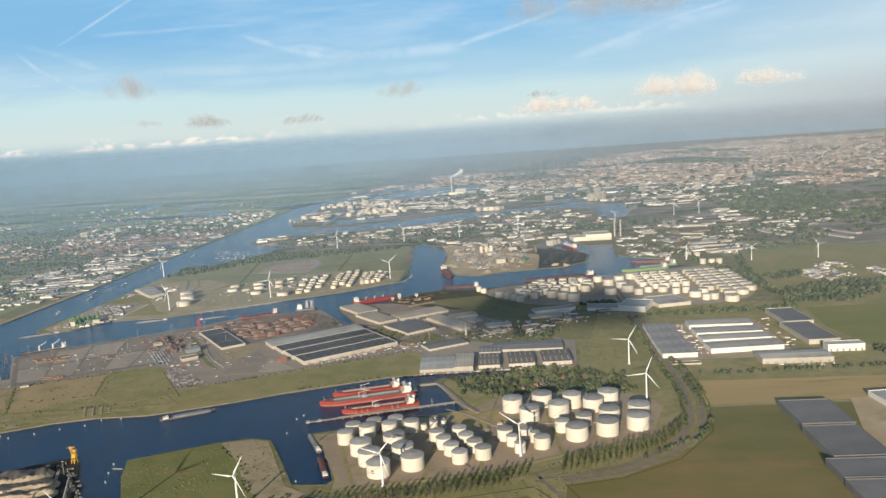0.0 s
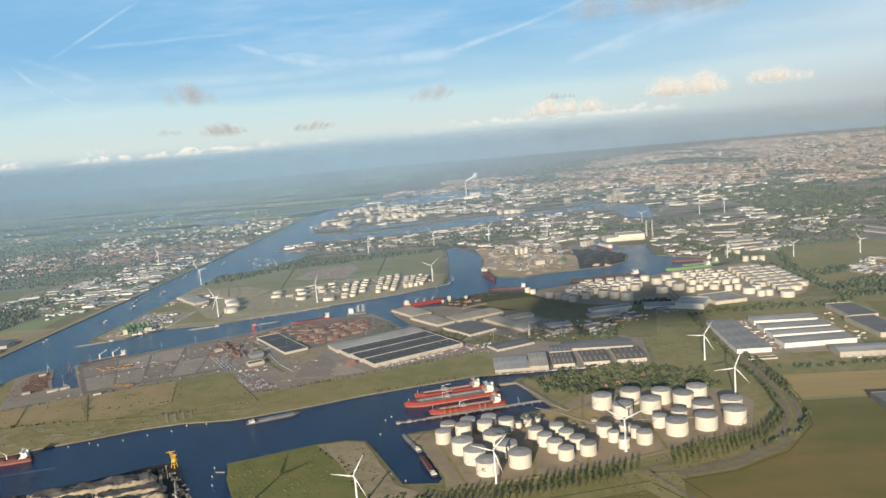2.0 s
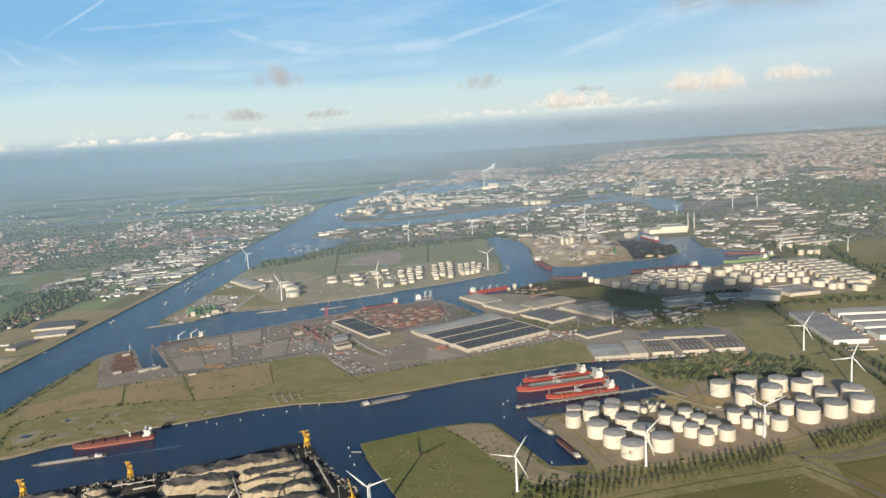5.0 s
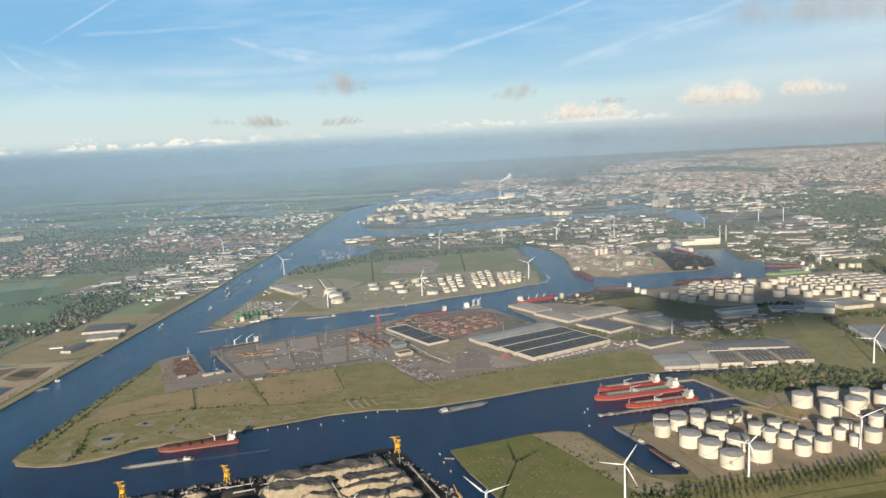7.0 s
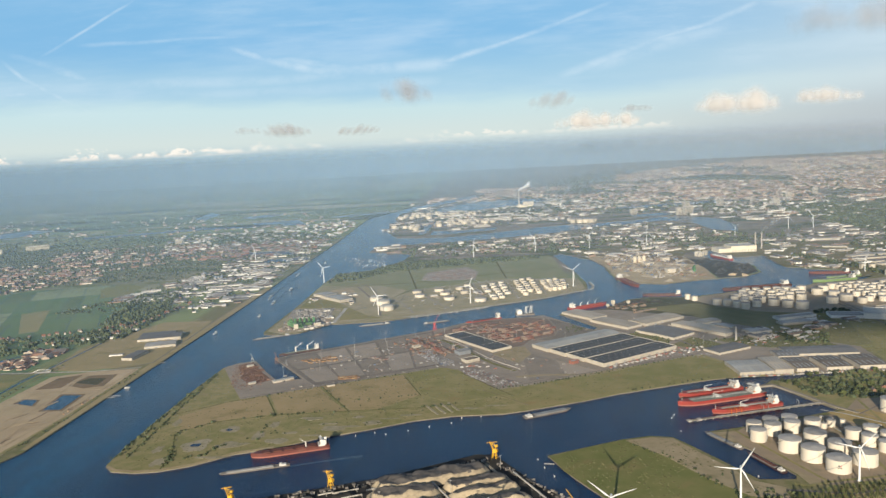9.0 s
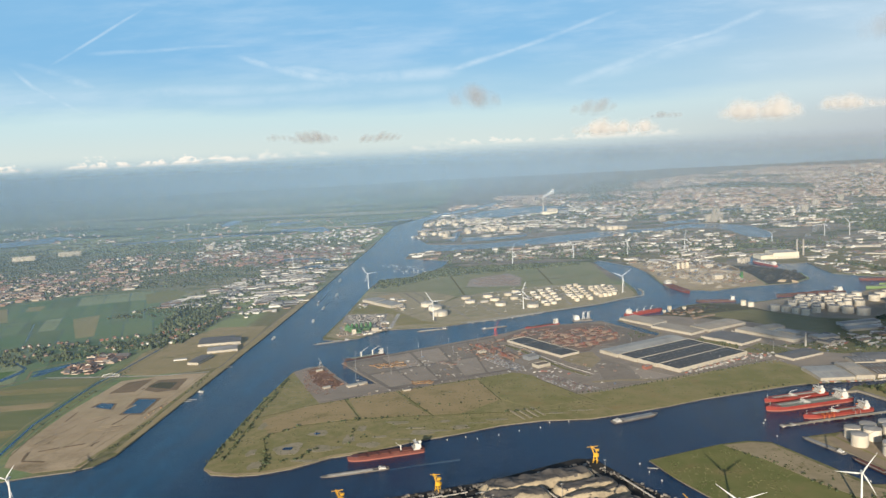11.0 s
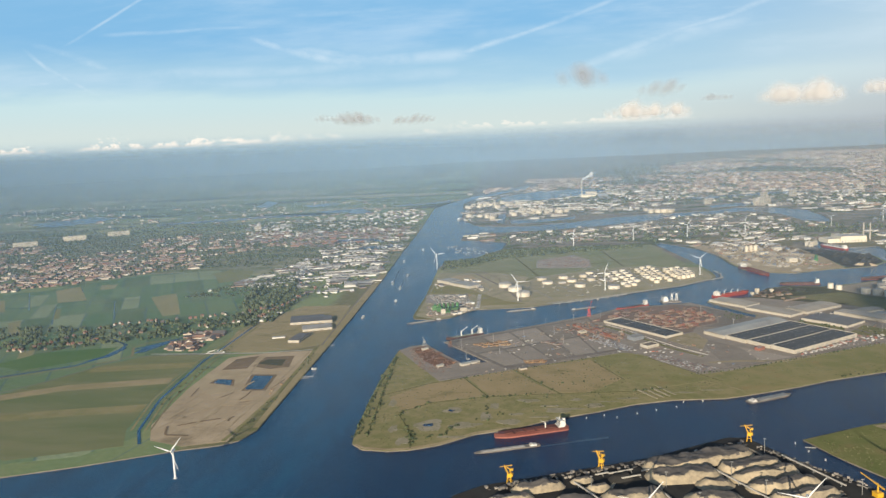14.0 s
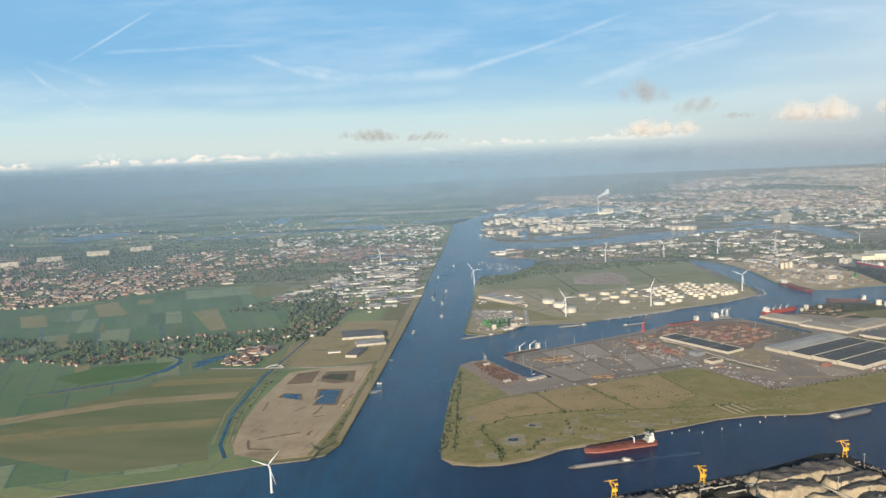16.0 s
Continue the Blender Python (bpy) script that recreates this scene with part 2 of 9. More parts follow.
        town_land = n.math("MULTIPLY", n.math("MULTIPLY", n.ramp(gx, -340.0, -350.0), n.ramp(gy, 700.0, 800.0)), n.math("MULTIPLY", n.ramp(gy, 1250.0, 1100.0), n.ramp(gx, -1250.0, -1050.0)))
        bank = n.mix(n.ramp(n.noise(p, 0.2, 5, 0.6), 0.38, 0.62), (0.165, 0.166, 0.076), (0.240, 0.212, 0.122))
        c = n.mix(n.math("MULTIPLY", n.ramp(gy, 720.0, 660.0), n.ramp(gx, -385.0, -375.0)), c, bank)
        c = n.mix(n.math("MAXIMUM", port, n.math("MULTIPLY", town_land, 0.6)), c, yard)
    n.add("OutputMaterial", {"Surface": n.add("BsdfPrincipled", {"Base Color": c, "Roughness": 0.95, "Specular IOR Level": 0.1})})
    return m


def water_material():
    m = bpy.data.materials.new("water")
    m.use_nodes = True
    n = Nodes(m.node_tree)
    p = n.add("TexCoord").outputs["Object"]
    a = n.noise(n.scaled(p, 1, 2.2, 1, 0.5), 1.1, 5, 0.6)
    b = n.noise(n.scaled(p, 0.05, 0.014, 1, 0.1), 1.0, 5, 0.6)
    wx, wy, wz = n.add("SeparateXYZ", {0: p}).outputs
    # Canal base colour is lighter and bluer, painting in sky sheen of ruffled water.
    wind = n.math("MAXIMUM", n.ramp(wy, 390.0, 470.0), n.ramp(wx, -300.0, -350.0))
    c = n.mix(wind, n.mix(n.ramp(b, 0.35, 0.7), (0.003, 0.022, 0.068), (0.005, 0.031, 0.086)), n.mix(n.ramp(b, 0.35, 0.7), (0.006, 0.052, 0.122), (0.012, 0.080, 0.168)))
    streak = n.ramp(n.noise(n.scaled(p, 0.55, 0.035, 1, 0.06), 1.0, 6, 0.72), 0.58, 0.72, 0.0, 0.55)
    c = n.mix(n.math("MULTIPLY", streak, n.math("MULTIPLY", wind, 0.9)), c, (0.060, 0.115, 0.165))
    bump = n.add("Bump", {"Height": a, "Strength": 0.6, "Distance": 0.35})
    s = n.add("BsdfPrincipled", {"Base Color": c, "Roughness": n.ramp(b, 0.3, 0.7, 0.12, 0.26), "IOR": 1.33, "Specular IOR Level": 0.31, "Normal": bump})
    n.add("OutputMaterial", {"Surface": s})
    return m


def solar_material():
    m = bpy.data.materials.new("solar_roof")
    m.use_nodes = True
    n = Nodes(m.node_tree)
    p = n.add("TexCoord").outputs["Object"]
    x, y, z = n.add("SeparateXYZ", {0: p}).outputs
    g = n.math("MAXIMUM", n.math("PINGPONG", x, 0.55), 0.0)
    line = n.ramp(g, 0.12, 0.04)
    c = n.mix(line, (0.034, 0.033, 0.035), (0.21, 0.19, 0.17))
    c = n.mix(n.ramp(n.noise(p, 0.5, 3), 0.5, 0.7, 0.0, 0.6), c, (0.05, 0.046, 0.044))
    n.add("OutputMaterial", {"Surface": n.add("BsdfPrincipled", {"Base Color": c, "Roughness": 0.6})})
    return m


def haze_sheet_material(name, dens, top):
    """A thin sunlit sheet standing in for aerial haze: its opacity by height is fitted to the camera's eye height."""
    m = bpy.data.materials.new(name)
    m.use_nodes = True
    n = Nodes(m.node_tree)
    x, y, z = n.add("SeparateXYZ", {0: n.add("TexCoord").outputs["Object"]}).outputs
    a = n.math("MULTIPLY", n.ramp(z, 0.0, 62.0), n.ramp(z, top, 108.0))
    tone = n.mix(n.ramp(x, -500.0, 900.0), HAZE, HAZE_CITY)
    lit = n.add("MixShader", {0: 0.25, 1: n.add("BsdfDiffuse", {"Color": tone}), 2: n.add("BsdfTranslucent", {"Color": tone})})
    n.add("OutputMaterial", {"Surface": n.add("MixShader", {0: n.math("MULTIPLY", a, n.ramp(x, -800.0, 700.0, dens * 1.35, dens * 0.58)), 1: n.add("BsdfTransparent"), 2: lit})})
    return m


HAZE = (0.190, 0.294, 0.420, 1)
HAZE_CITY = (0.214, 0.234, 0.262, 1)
GRASS = material("meadow_grass", (0.214, 0.207, 0.086), (0.300, 0.258, 0.130), 0.11, 0.95, stain=(0.29, 0.205, 0.10), spec=0.1)
ROUGH_GRASS = material("rough_grass", (0.208, 0.202, 0.086), (0.318, 0.270, 0.140), 0.20, 0.95, stain=(0.30, 0.25, 0.15), spec=0.1)
DRY_GRASS = material("dry_field", (0.430, 0.315, 0.155), (0.350, 0.270, 0.125), 0.10, 0.95, stain=(0.19, 0.17, 0.062), spec=0.1, stretch=(0.3, 1.5, 1))
OLIVE_FIELD = material("olive_field", (0.135, 0.140, 0.050), (0.225, 0.178, 0.078), 0.030, 0.95, stain=(0.29, 0.180, 0.085), spec=0.1, stretch=(0.6, 1.2, 1))
BRICK_PAVING = material("brown_brick_paving", (0.345, 0.270, 0.190), (0.275, 0.220, 0.158), 0.12, 0.9, stain=(0.185, 0.175, 0.098))
HAY = material("dry_bank_grass", (0.385, 0.305, 0.178), (0.300, 0.252, 0.135), 0.10, 0.95, stain=(0.175, 0.170, 0.080), spec=0.1)
GREEN_FIELD = material("green_field", (0.085, 0.170, 0.052), (0.120, 0.185, 0.068), 0.05, 0.95, spec=0.1, stretch=(0.3, 1.2, 1))
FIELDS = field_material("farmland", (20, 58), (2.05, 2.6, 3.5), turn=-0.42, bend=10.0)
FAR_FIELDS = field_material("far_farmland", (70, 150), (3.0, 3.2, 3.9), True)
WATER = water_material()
SAND = material("bare_sand", (0.486, 0.392, 0.257), (0.365, 0.284, 0.182), 0.07, 0.95, stain=(0.203, 0.162, 0.095), spec=0.1)
PALE_SAND = material("pale_sand", (0.52, 0.405, 0.275), (0.41, 0.320, 0.210), 0.06, 0.95, stain=(0.19, 0.15, 0.09), spec=0.1)
ASPHALT = material("worn_asphalt", (0.318, 0.268, 0.220), (0.238, 0.204, 0.172), 0.08, 0.9, stain=(0.26, 0.215, 0.175))
ROAD = material("road_asphalt", (0.225, 0.190, 0.160), (0.165, 0.142, 0.122), 0.3, 0.9)
PAVING = material("tank_yard_paving", (0.385, 0.320, 0.240), (0.300, 0.255, 0.195), 0.12, 0.9, stain=(0.215, 0.205, 0.125))
CONCRETE = material("concrete", (0.486, 0.459, 0.405), (0.365, 0.344, 0.311), 0.4, 0.9, stain=(0.230, 0.216, 0.189))
QUAY = material("quay_wall", (0.20, 0.18, 0.15), (0.12, 0.11, 0.095), 0.5, 0.9)
WHITE = material("white_painted_steel", (0.57, 0.53, 0.455), (0.52, 0.475, 0.40), 0.25, 0.55, rnd=0.06, stain=(0.44, 0.40, 0.34), stretch=(1, 1, 0.25))
CREAM_PAINT = material("cream_painted_steel", (0.56, 0.50, 0.40), (0.49, 0.435, 0.345), 0.25, 0.55, rnd=0.2, stain=(0.38, 0.31, 0.22), stretch=(1, 1, 0.25))
TANK_ROOF = material("tank_roof", (0.38, 0.365, 0.345), (0.29, 0.275, 0.26), 0.35, 0.7, rnd=0.2, stain=(0.22, 0.18, 0.15))
TURBINE = material("turbine_white", (0.66, 0.67, 0.67), (0.60, 0.61, 0.61), 0.3, 0.4)
CLAD = material("pale_cladding", (0.46, 0.42, 0.35), (0.37, 0.335, 0.28), 0.3, 0.6, rnd=0.15, stretch=(1, 1, 0.3))
SLATE_WALL = material("blue_grey_cladding", (0.200, 0.215, 0.235), (0.165, 0.178, 0.195), 0.3, 0.6, stretch=(1, 1, 0.3))
DARK_CLAD = material("dark_grey_cladding", (0.165, 0.160, 0.155), (0.125, 0.122, 0.120), 0.3, 0.6, stretch=(1, 1, 0.3))
RED_CLAD = material("brick_red_cladding", (0.26, 0.11, 0.08), (0.20, 0.09, 0.07), 0.3, 0.7)
BRIGHT_CLAD = material("white_cladding", (0.64, 0.625, 0.59), (0.56, 0.545, 0.51), 0.3, 0.6, stretch=(1, 1, 0.3))
GREY_ROOF = material("grey_felt_roof", (0.40, 0.385, 0.365), (0.32, 0.31, 0.295), 0.12, 0.8, rnd=0.12, stain=(0.15, 0.145, 0.14))
DARK_ROOF = material("dark_roof", (0.185, 0.180, 0.182), (0.140, 0.137, 0.140), 0.10, 0.7, rnd=0.15, stain=(0.17, 0.165, 0.165))
PALE_ROOF = material("pale_metal_roof", (0.40, 0.39, 0.36), (0.33, 0.32, 0.30), 0.15, 0.55, rnd=0.1, stain=(0.24, 0.23, 0.21))
BEIGE_ROOF = material("beige_metal_roof", (0.46, 0.40, 0.32), (0.38, 0.33, 0.27), 0.15, 0.6, rnd=0.12, stain=(0.27, 0.24, 0.20), stretch=(3, 0.4, 1))
SLATE_ROOF = material("slate_grey_roof", (0.270, 0.262, 0.258), (0.225, 0.220, 0.218), 0.12, 0.8, rnd=0.1, stain=(0.17, 0.165, 0.16))
SOLAR = solar_material()
SKYLIGHT = material("skylight", (0.34, 0.35, 0.36), (0.28, 0.29, 0.30), 0.5, 0.6)
DOOR = material("grey_roller_door", (0.26, 0.26, 0.26), (0.20, 0.20, 0.20), 1, 0.6)
DARK = material("dark_opening", (0.03, 0.03, 0.032), (0.02, 0.02, 0.02), 1, 0.6)
HULL_RED = material("red_hull_paint", (0.255, 0.040, 0.034), (0.205, 0.036, 0.031), 0.3, 0.5, stain=(0.20, 0.045, 0.03), stretch=(1, 1, 0.3))
HULL_BLACK = material("dark_hull_paint", (0.045, 0.03, 0.03), (0.07, 0.035, 0.03), 0.3, 0.5, stain=(0.13, 0.05, 0.03))
HULL_GREEN = material("green_hull_paint", (0.17, 0.25, 0.10), (0.14, 0.21, 0.09), 0.3, 0.5)
HULL_GREY = material("grey_hull_paint", (0.20, 0.185, 0.17), (0.14, 0.13, 0.12), 0.3, 0.6, stain=(0.2, 0.13, 0.08))
DECK_RED = material("red_deck", (0.34, 0.060, 0.035), (0.25, 0.05, 0.03), 0.4, 0.7, stain=(0.16, 0.06, 0.04))
DECK_GREEN = material("grey_green_deck", (0.20, 0.23, 0.20), (0.15, 0.17, 0.15), 0.4, 0.7)
YELLOW = material("yellow_crane_paint", (0.62, 0.36, 0.030), (0.52, 0.29, 0.025), 0.4, 0.5, stain=(0.3, 0.17, 0.04))
ORANGE = material("orange_paint", (0.55, 0.17, 0.03), (0.45, 0.14, 0.03), 0.4, 0.5)
RED = material("red_crane_paint", (0.45, 0.06, 0.05), (0.36, 0.05, 0.04), 0.4, 0.5)
GREEN_STEEL = material("green_painted_steel", (0.07, 0.20, 0.08), (0.06, 0.14, 0.06), 0.4, 0.6, rnd=0.3, stain=(0.12, 0.10, 0.07))
STEEL = material("grey_steel", (0.33, 0.33, 0.32), (0.25, 0.25, 0.24), 0.5, 0.5, 0.3)
RUST = material("rusty_scrap", (0.195, 0.100, 0.065), (0.145, 0.080, 0.056), 0.8, 0.9, bump=0.1, stain=(0.08, 0.05, 0.04))
COAL = material("coal", (0.024, 0.023, 0.022), (0.040, 0.038, 0.035), 0.25, 0.9, bump=0.12)
# Dusty coal flanks are painted sunlit pale; the crust below is darkened for dim tops.
LIT_FLANK = material("dusty_lit_flank", (0.47, 0.385, 0.262), (0.30, 0.250, 0.178), 0.5, 0.95, bump=0.25, stain=(0.17, 0.145, 0.11))
ASH = material("grey_coal_crust", (0.135, 0.122, 0.112), (0.088, 0.082, 0.078), 0.25, 0.95, bump=0.12, stain=(0.20, 0.175, 0.145))
HULL_BROWN = material("brown_red_hull_paint", (0.135, 0.048, 0.042), (0.105, 0.040, 0.036), 0.3, 0.5, stain=(0.24, 0.12, 0.09), stretch=(1, 1, 0.3))
HULL_DULL = material("dull_red_underwater_paint", (0.33, 0.13, 0.10), (0.26, 0.10, 0.08), 0.3, 0.6, stain=(0.2, 0.1, 0.08))
FOAM = material("foam_streak", (0.075, 0.115, 0.165), (0.035, 0.065, 0.11), 0.6, 0.5)
LEAF = material("tree_leaves", (0.058, 0.076, 0.030), (0.104, 0.114, 0.046), 0.9, 0.85, rnd=0.3, spec=0.15)
LEAF_MASS = material("wood_leaves", (0.048, 0.064, 0.036), (0.086, 0.098, 0.050), 0.25, 0.85, island=0.4, spec=0.15)
BARK = material("bark", (0.10, 0.075, 0.05), (0.06, 0.045, 0.03), 2, 0.9)
BRICK_WALL = palette("house_walls", [(0.30, 0.20, 0.15), (0.38, 0.30, 0.24), (0.60, 0.55, 0.47), (0.20, 0.135, 0.105), (0.34, 0.23, 0.175), (0.48, 0.40, 0.32)])
TILE_ROOF = palette("house_roofs", [(0.22, 0.105, 0.080), (0.16, 0.105, 0.090), (0.11, 0.105, 0.11), (0.27, 0.145, 0.105), (0.15, 0.14, 0.145), (0.27, 0.23, 0.20)])
SHED_WALL = palette("shed_walls", [(0.60, 0.57, 0.52), (0.34, 0.31, 0.27), (0.78, 0.76, 0.72), (0.20, 0.17, 0.15), (0.40, 0.36, 0.31), (0.26, 0.17, 0.12), (0.13, 0.13, 0.14), (0.70, 0.66, 0.58)], 0.6)
SHED_ROOF = palette("shed_roofs", [(0.30, 0.30, 0.30), (0.15, 0.15, 0.155), (0.46, 0.45, 0.43), (0.66, 0.65, 0.62), (0.08, 0.08, 0.085), (0.24, 0.16, 0.12), (0.11, 0.105, 0.105)], 0.6)
CITY_WALL = palette("city_walls", [(0.40, 0.28, 0.21), (0.50, 0.42, 0.34), (0.26, 0.17, 0.13), (0.64, 0.58, 0.50), (0.18, 0.16, 0.15), (0.32, 0.21, 0.16)])
CITY_ROOF = palette("city_roofs", [(0.16, 0.10, 0.08), (0.24, 0.22, 0.20), (0.30, 0.17, 0.12), (0.10, 0.095, 0.10), (0.12, 0.09, 0.08)])
BOX_PAINT = palette("container_paint", [(0.34, 0.075, 0.050), (0.30, 0.105, 0.062), (0.215, 0.062, 0.048), (0.25, 0.12, 0.085), (0.13, 0.135, 0.155), (0.27, 0.20, 0.16), (0.235, 0.075, 0.055), (0.15, 0.10, 0.085), (0.37, 0.090, 0.055), (0.19, 0.10, 0.08)], 0.6)
GOODS = palette("goods_paint", [(0.40, 0.37, 0.33), (0.24, 0.21, 0.18), (0.14, 0.13, 0.125), (0.46, 0.43, 0.39), (0.27, 0.16, 0.11), (0.24, 0.19, 0.15), (0.12, 0.15, 0.21), (0.20, 0.16, 0.12), (0.30, 0.28, 0.25)], 0.6)
CAR_PAINT = palette("car_paint", [(0.08, 0.08, 0.09), (0.10, 0.11, 0.13), (0.20, 0.21, 0.24), (0.50, 0.50, 0.50), (0.05, 0.06, 0.10), (0.13, 0.14, 0.17), (0.62, 0.62, 0.62)], 0.35)


# ---- mesh building ----
class Shape:
    """Collects vertices and faces of one mesh."""

    def __init__(self):
        self.v, self.f, self.m = [], [], []

    def face(self, pts, mat=0):
        k = len(self.v)
        self.v += [tuple(p) for p in pts]
        self.f.append(tuple(range(k, k + len(pts))))
        self.m.append(mat)

    def rings(self, rings, mat=0, close=True, caps=(True, True), capmat=None):
        """Skin over rings of equal length."""
        k, n = len(self.v), len(rings[0])
        for r in rings: self.v += [tuple(p) for p in r]
        for i in range(len(rings) - 1):
            for j in range(n if close else n - 1):
                a, b = k + i * n + j, k + i * n + (j + 1) % n
                self.f.append((a, b, b + n, a + n)), self.m.append(mat)
        if caps[0]: self.f.append(tuple(k + j for j in reversed(range(n)))), self.m.append(mat if capmat is None else capmat)
        if caps[1]: self.f.append(tuple(k + (len(rings) - 1) * n + j for j in range(n))), self.m.append(mat if capmat is None else capmat)

    def box(self, x, y, z, sx, sy, sz, rot=0.0, mat=0, top=None):
        c, s = math.cos(rot), math.sin(rot)
        r = [(x + c * a - s * b, y + s * a + c * b) for a, b in ((-sx / 2, -sy / 2), (sx / 2, -sy / 2), (sx / 2, sy / 2), (-sx / 2, sy / 2))]
        self.rings([[(*p, z) for p in r], [(*p, z + sz) for p in r]], mat, capmat=top)

    def gable(self, x, y, z, sx, sy, sz, rise, rot=0.0, wall=0, roof=1):
        """A house form, ridge along its x."""
        c, s = math.cos(rot), math.sin(rot)
        P = lambda a, b, h: (x + c * a - s * b, y + s * a + c * b, z + h)
        a, b = sx / 2, sy / 2
        k = len(self.v)
        self.v += [P(-a, -b, 0), P(a, -b, 0), P(a, b, 0), P(-a, b, 0), P(-a, -b, sz), P(a, -b, sz), P(a, b, sz), P(-a, b, sz), P(-a, 0, sz + rise), P(a, 0, sz + rise)]
        for q, m in (((0, 1, 5, 4), wall), ((2, 3, 7, 6), wall), ((1, 2, 6, 9, 5), wall), ((3, 0, 4, 8, 7), wall), ((4, 5, 9, 8), roof), ((6, 7, 8, 9), roof)):
            self.f.append(tuple(k + i for i in q)), self.m.append(m)

    def tube(self, p, q, r0, r1=None, n=8, mat=0):
        p, q = Vector(p), Vector(q)
        d = (q - p).normalized()
        a = d.orthogonal().normalized()
        b = d.cross(a)
        ring = lambda o, r: [o + r * (math.cos(t) * a + math.sin(t) * b) for t in (2 * math.pi * i / n for i in range(n))]
        self.rings([ring(p, r0), ring(q, r0 if r1 is None else r1)], mat)

    def drum(self, x, y, prof, n=24, mat=0, caps=(True, True)):
        """A turned form: prof is (radius, z) from below to above."""
        self.rings([[(x + r * math.cos(t), y + r * math.sin(t), z) for t in (2 * math.pi * i / n for i in range(n))] for r, z in prof], mat, caps=caps)

    def prism(self, pts, z0, z1, mat=0, top=None):
        self.rings([[(*p, z0) for p in pts], [(*p, z1) for p in pts]], mat, capmat=top)

    def made(self, name, mats, parent=None, label="", smooth=False):
        me = bpy.data.meshes.new(name)
        me.from_pydata(self.v, [], self.f)
        for m in (mats if isinstance(mats, (list, tuple)) else [mats]): me.materials.append(m)
        me.polygons.foreach_set("material_index", self.m)
        if smooth: me.polygons.foreach_set("use_smooth", [True] * len(self.f))
        me.update()
        ob = new(name, me)
        if parent is not None: ob.parent = parent
        if label: ob["label"] = label
        return ob


def thing(name, x, y, z=0.0, rot=0.0, label="", category="", group="", kind=""):
    ob = new(name)
    ob.matrix_basis = pose(x, y, z, 0, 0, math.degrees(rot))
    ob.empty_display_size = 0.1
    return tagged(ob, label, category, group, kind)


def flat(name, pts, z, mat, label, category="ground", kind="structure", thick=0.04):
    """A sheet of ground cover with a small edge of its own."""
    s = Shape()
    P = [Vector((*p, 0)) for p in pts]
    for tri in tess([P]):
        s.face([(P[i].x, P[i].y, z) for i in tri])
    n = len(pts)
    for i in range(n):
        a, b = pts[i], pts[(i + 1) % n]
        s.face([(*a, z - thick), (*b, z - thick), (*b, z), (*a, z)])
    return tagged(s.made(name, mat), label, category, kind=kind)


def tess(loops):
    """Triangles that fill an outline with holes, all facing up."""
    from mathutils.geometry import tessellate_polygon
    flatp = [p for l in loops for p in l]
    out = []
    for a, b, c in tessellate_polygon(loops):
        up = (flatp[b] - flatp[a]).cross(flatp[c] - flatp[a]).z > 0
        out.append((a, b, c) if up else (a, c, b))
    return out


def inside(p, poly):
    x, y = p
    hit = False
    for (x0, y0), (x1, y1) in zip(poly, poly[1:] + poly[:1]):
        if (y0 > y) != (y1 > y) and x < (x1 - x0) * (y - y0) / (y1 - y0) + x0: hit = not hit
    return hit


def scatter(poly, count, rng, gap=0.0):
    """Random places inside an outline."""
    xs, ys = [p[0] for p in poly], [p[1] for p in poly]
    out = []
    for _ in range(count * 40):
        if len(out) >= count: break
        p = (rng.uniform(min(xs), max(xs)), rng.uniform(min(ys), max(ys)))
        if inside(p, poly) and (not gap or all((p[0] - q[0]) ** 2 + (p[1] - q[1]) ** 2 > gap * gap for q in out)): out.append(p)
    return out


def along(line, step, off=0.0):
    """Places every step along a bent line, shifted to its left by off."""
    out, left = [], 0.0
    for (x0, y0), (x1, y1) in zip(line, line[1:]):
        L = math.hypot(x1 - x0, y1 - y0)
        d = left
        while d < L:
            t = d / L
            out.append((x0 + (x1 - x0) * t - off * (y1 - y0) / L, y0 + (y1 - y0) * t + off * (x1 - x0) / L, math.atan2(y1 - y0, x1 - x0)))
            d += step
        left = d - L
    return out


def strip(line, width):
    """The outline of a band of that width along a bent line."""
    a, b = [], []
    for i, p in enumerate(line):
        q0, q1 = Vector(line[max(i - 1, 0)]), Vector(line[min(i + 1, len(line) - 1)])
        d = (q1 - q0).normalized()
        a.append((p[0] - d.y * width / 2, p[1] + d.x * width / 2))
        b.append((p[0] + d.y * width / 2, p[1] - d.x * width / 2))
    return a + b[::-1]


# ---- ground and water ----
NORTH_BANK = [(-1500, -60), (-700, 170), (-500, 236), (-434, 260), (-400, 275), (-384, 280), (-377, 285), (-373, 297), (-373, 356), (-373, 444), (-374, 524), (-375, 592), (-377, 712), (-381, 875), (-382, 985), (-385, 1111), (-394, 1371), (-396, 1459), (-371, 1576), (-338, 1729), (-278, 1880), (-188, 2129)]
FAR_ARM = [(-196, 1973), (-287, 1740), (-344, 1549), (-341, 1433), (-328, 1365), (-334, 1290), (-325, 1185), (-300, 1100), (-243, 1084), (-210, 1089), (-157, 1121), (-100, 1163), (-44, 1190), (9, 1196), (66, 1213), (115, 1253), (165, 1244), (194, 1180), (188, 1090), (166, 1012), (140, 1040), (142, 1120), (130, 1172), (104, 1188), (50, 1157), (6, 1145), (-46, 1102), (-101, 1064), (-152, 1042), (-200, 1021), (-246, 1014), (-285, 1010), (-315, 999)]
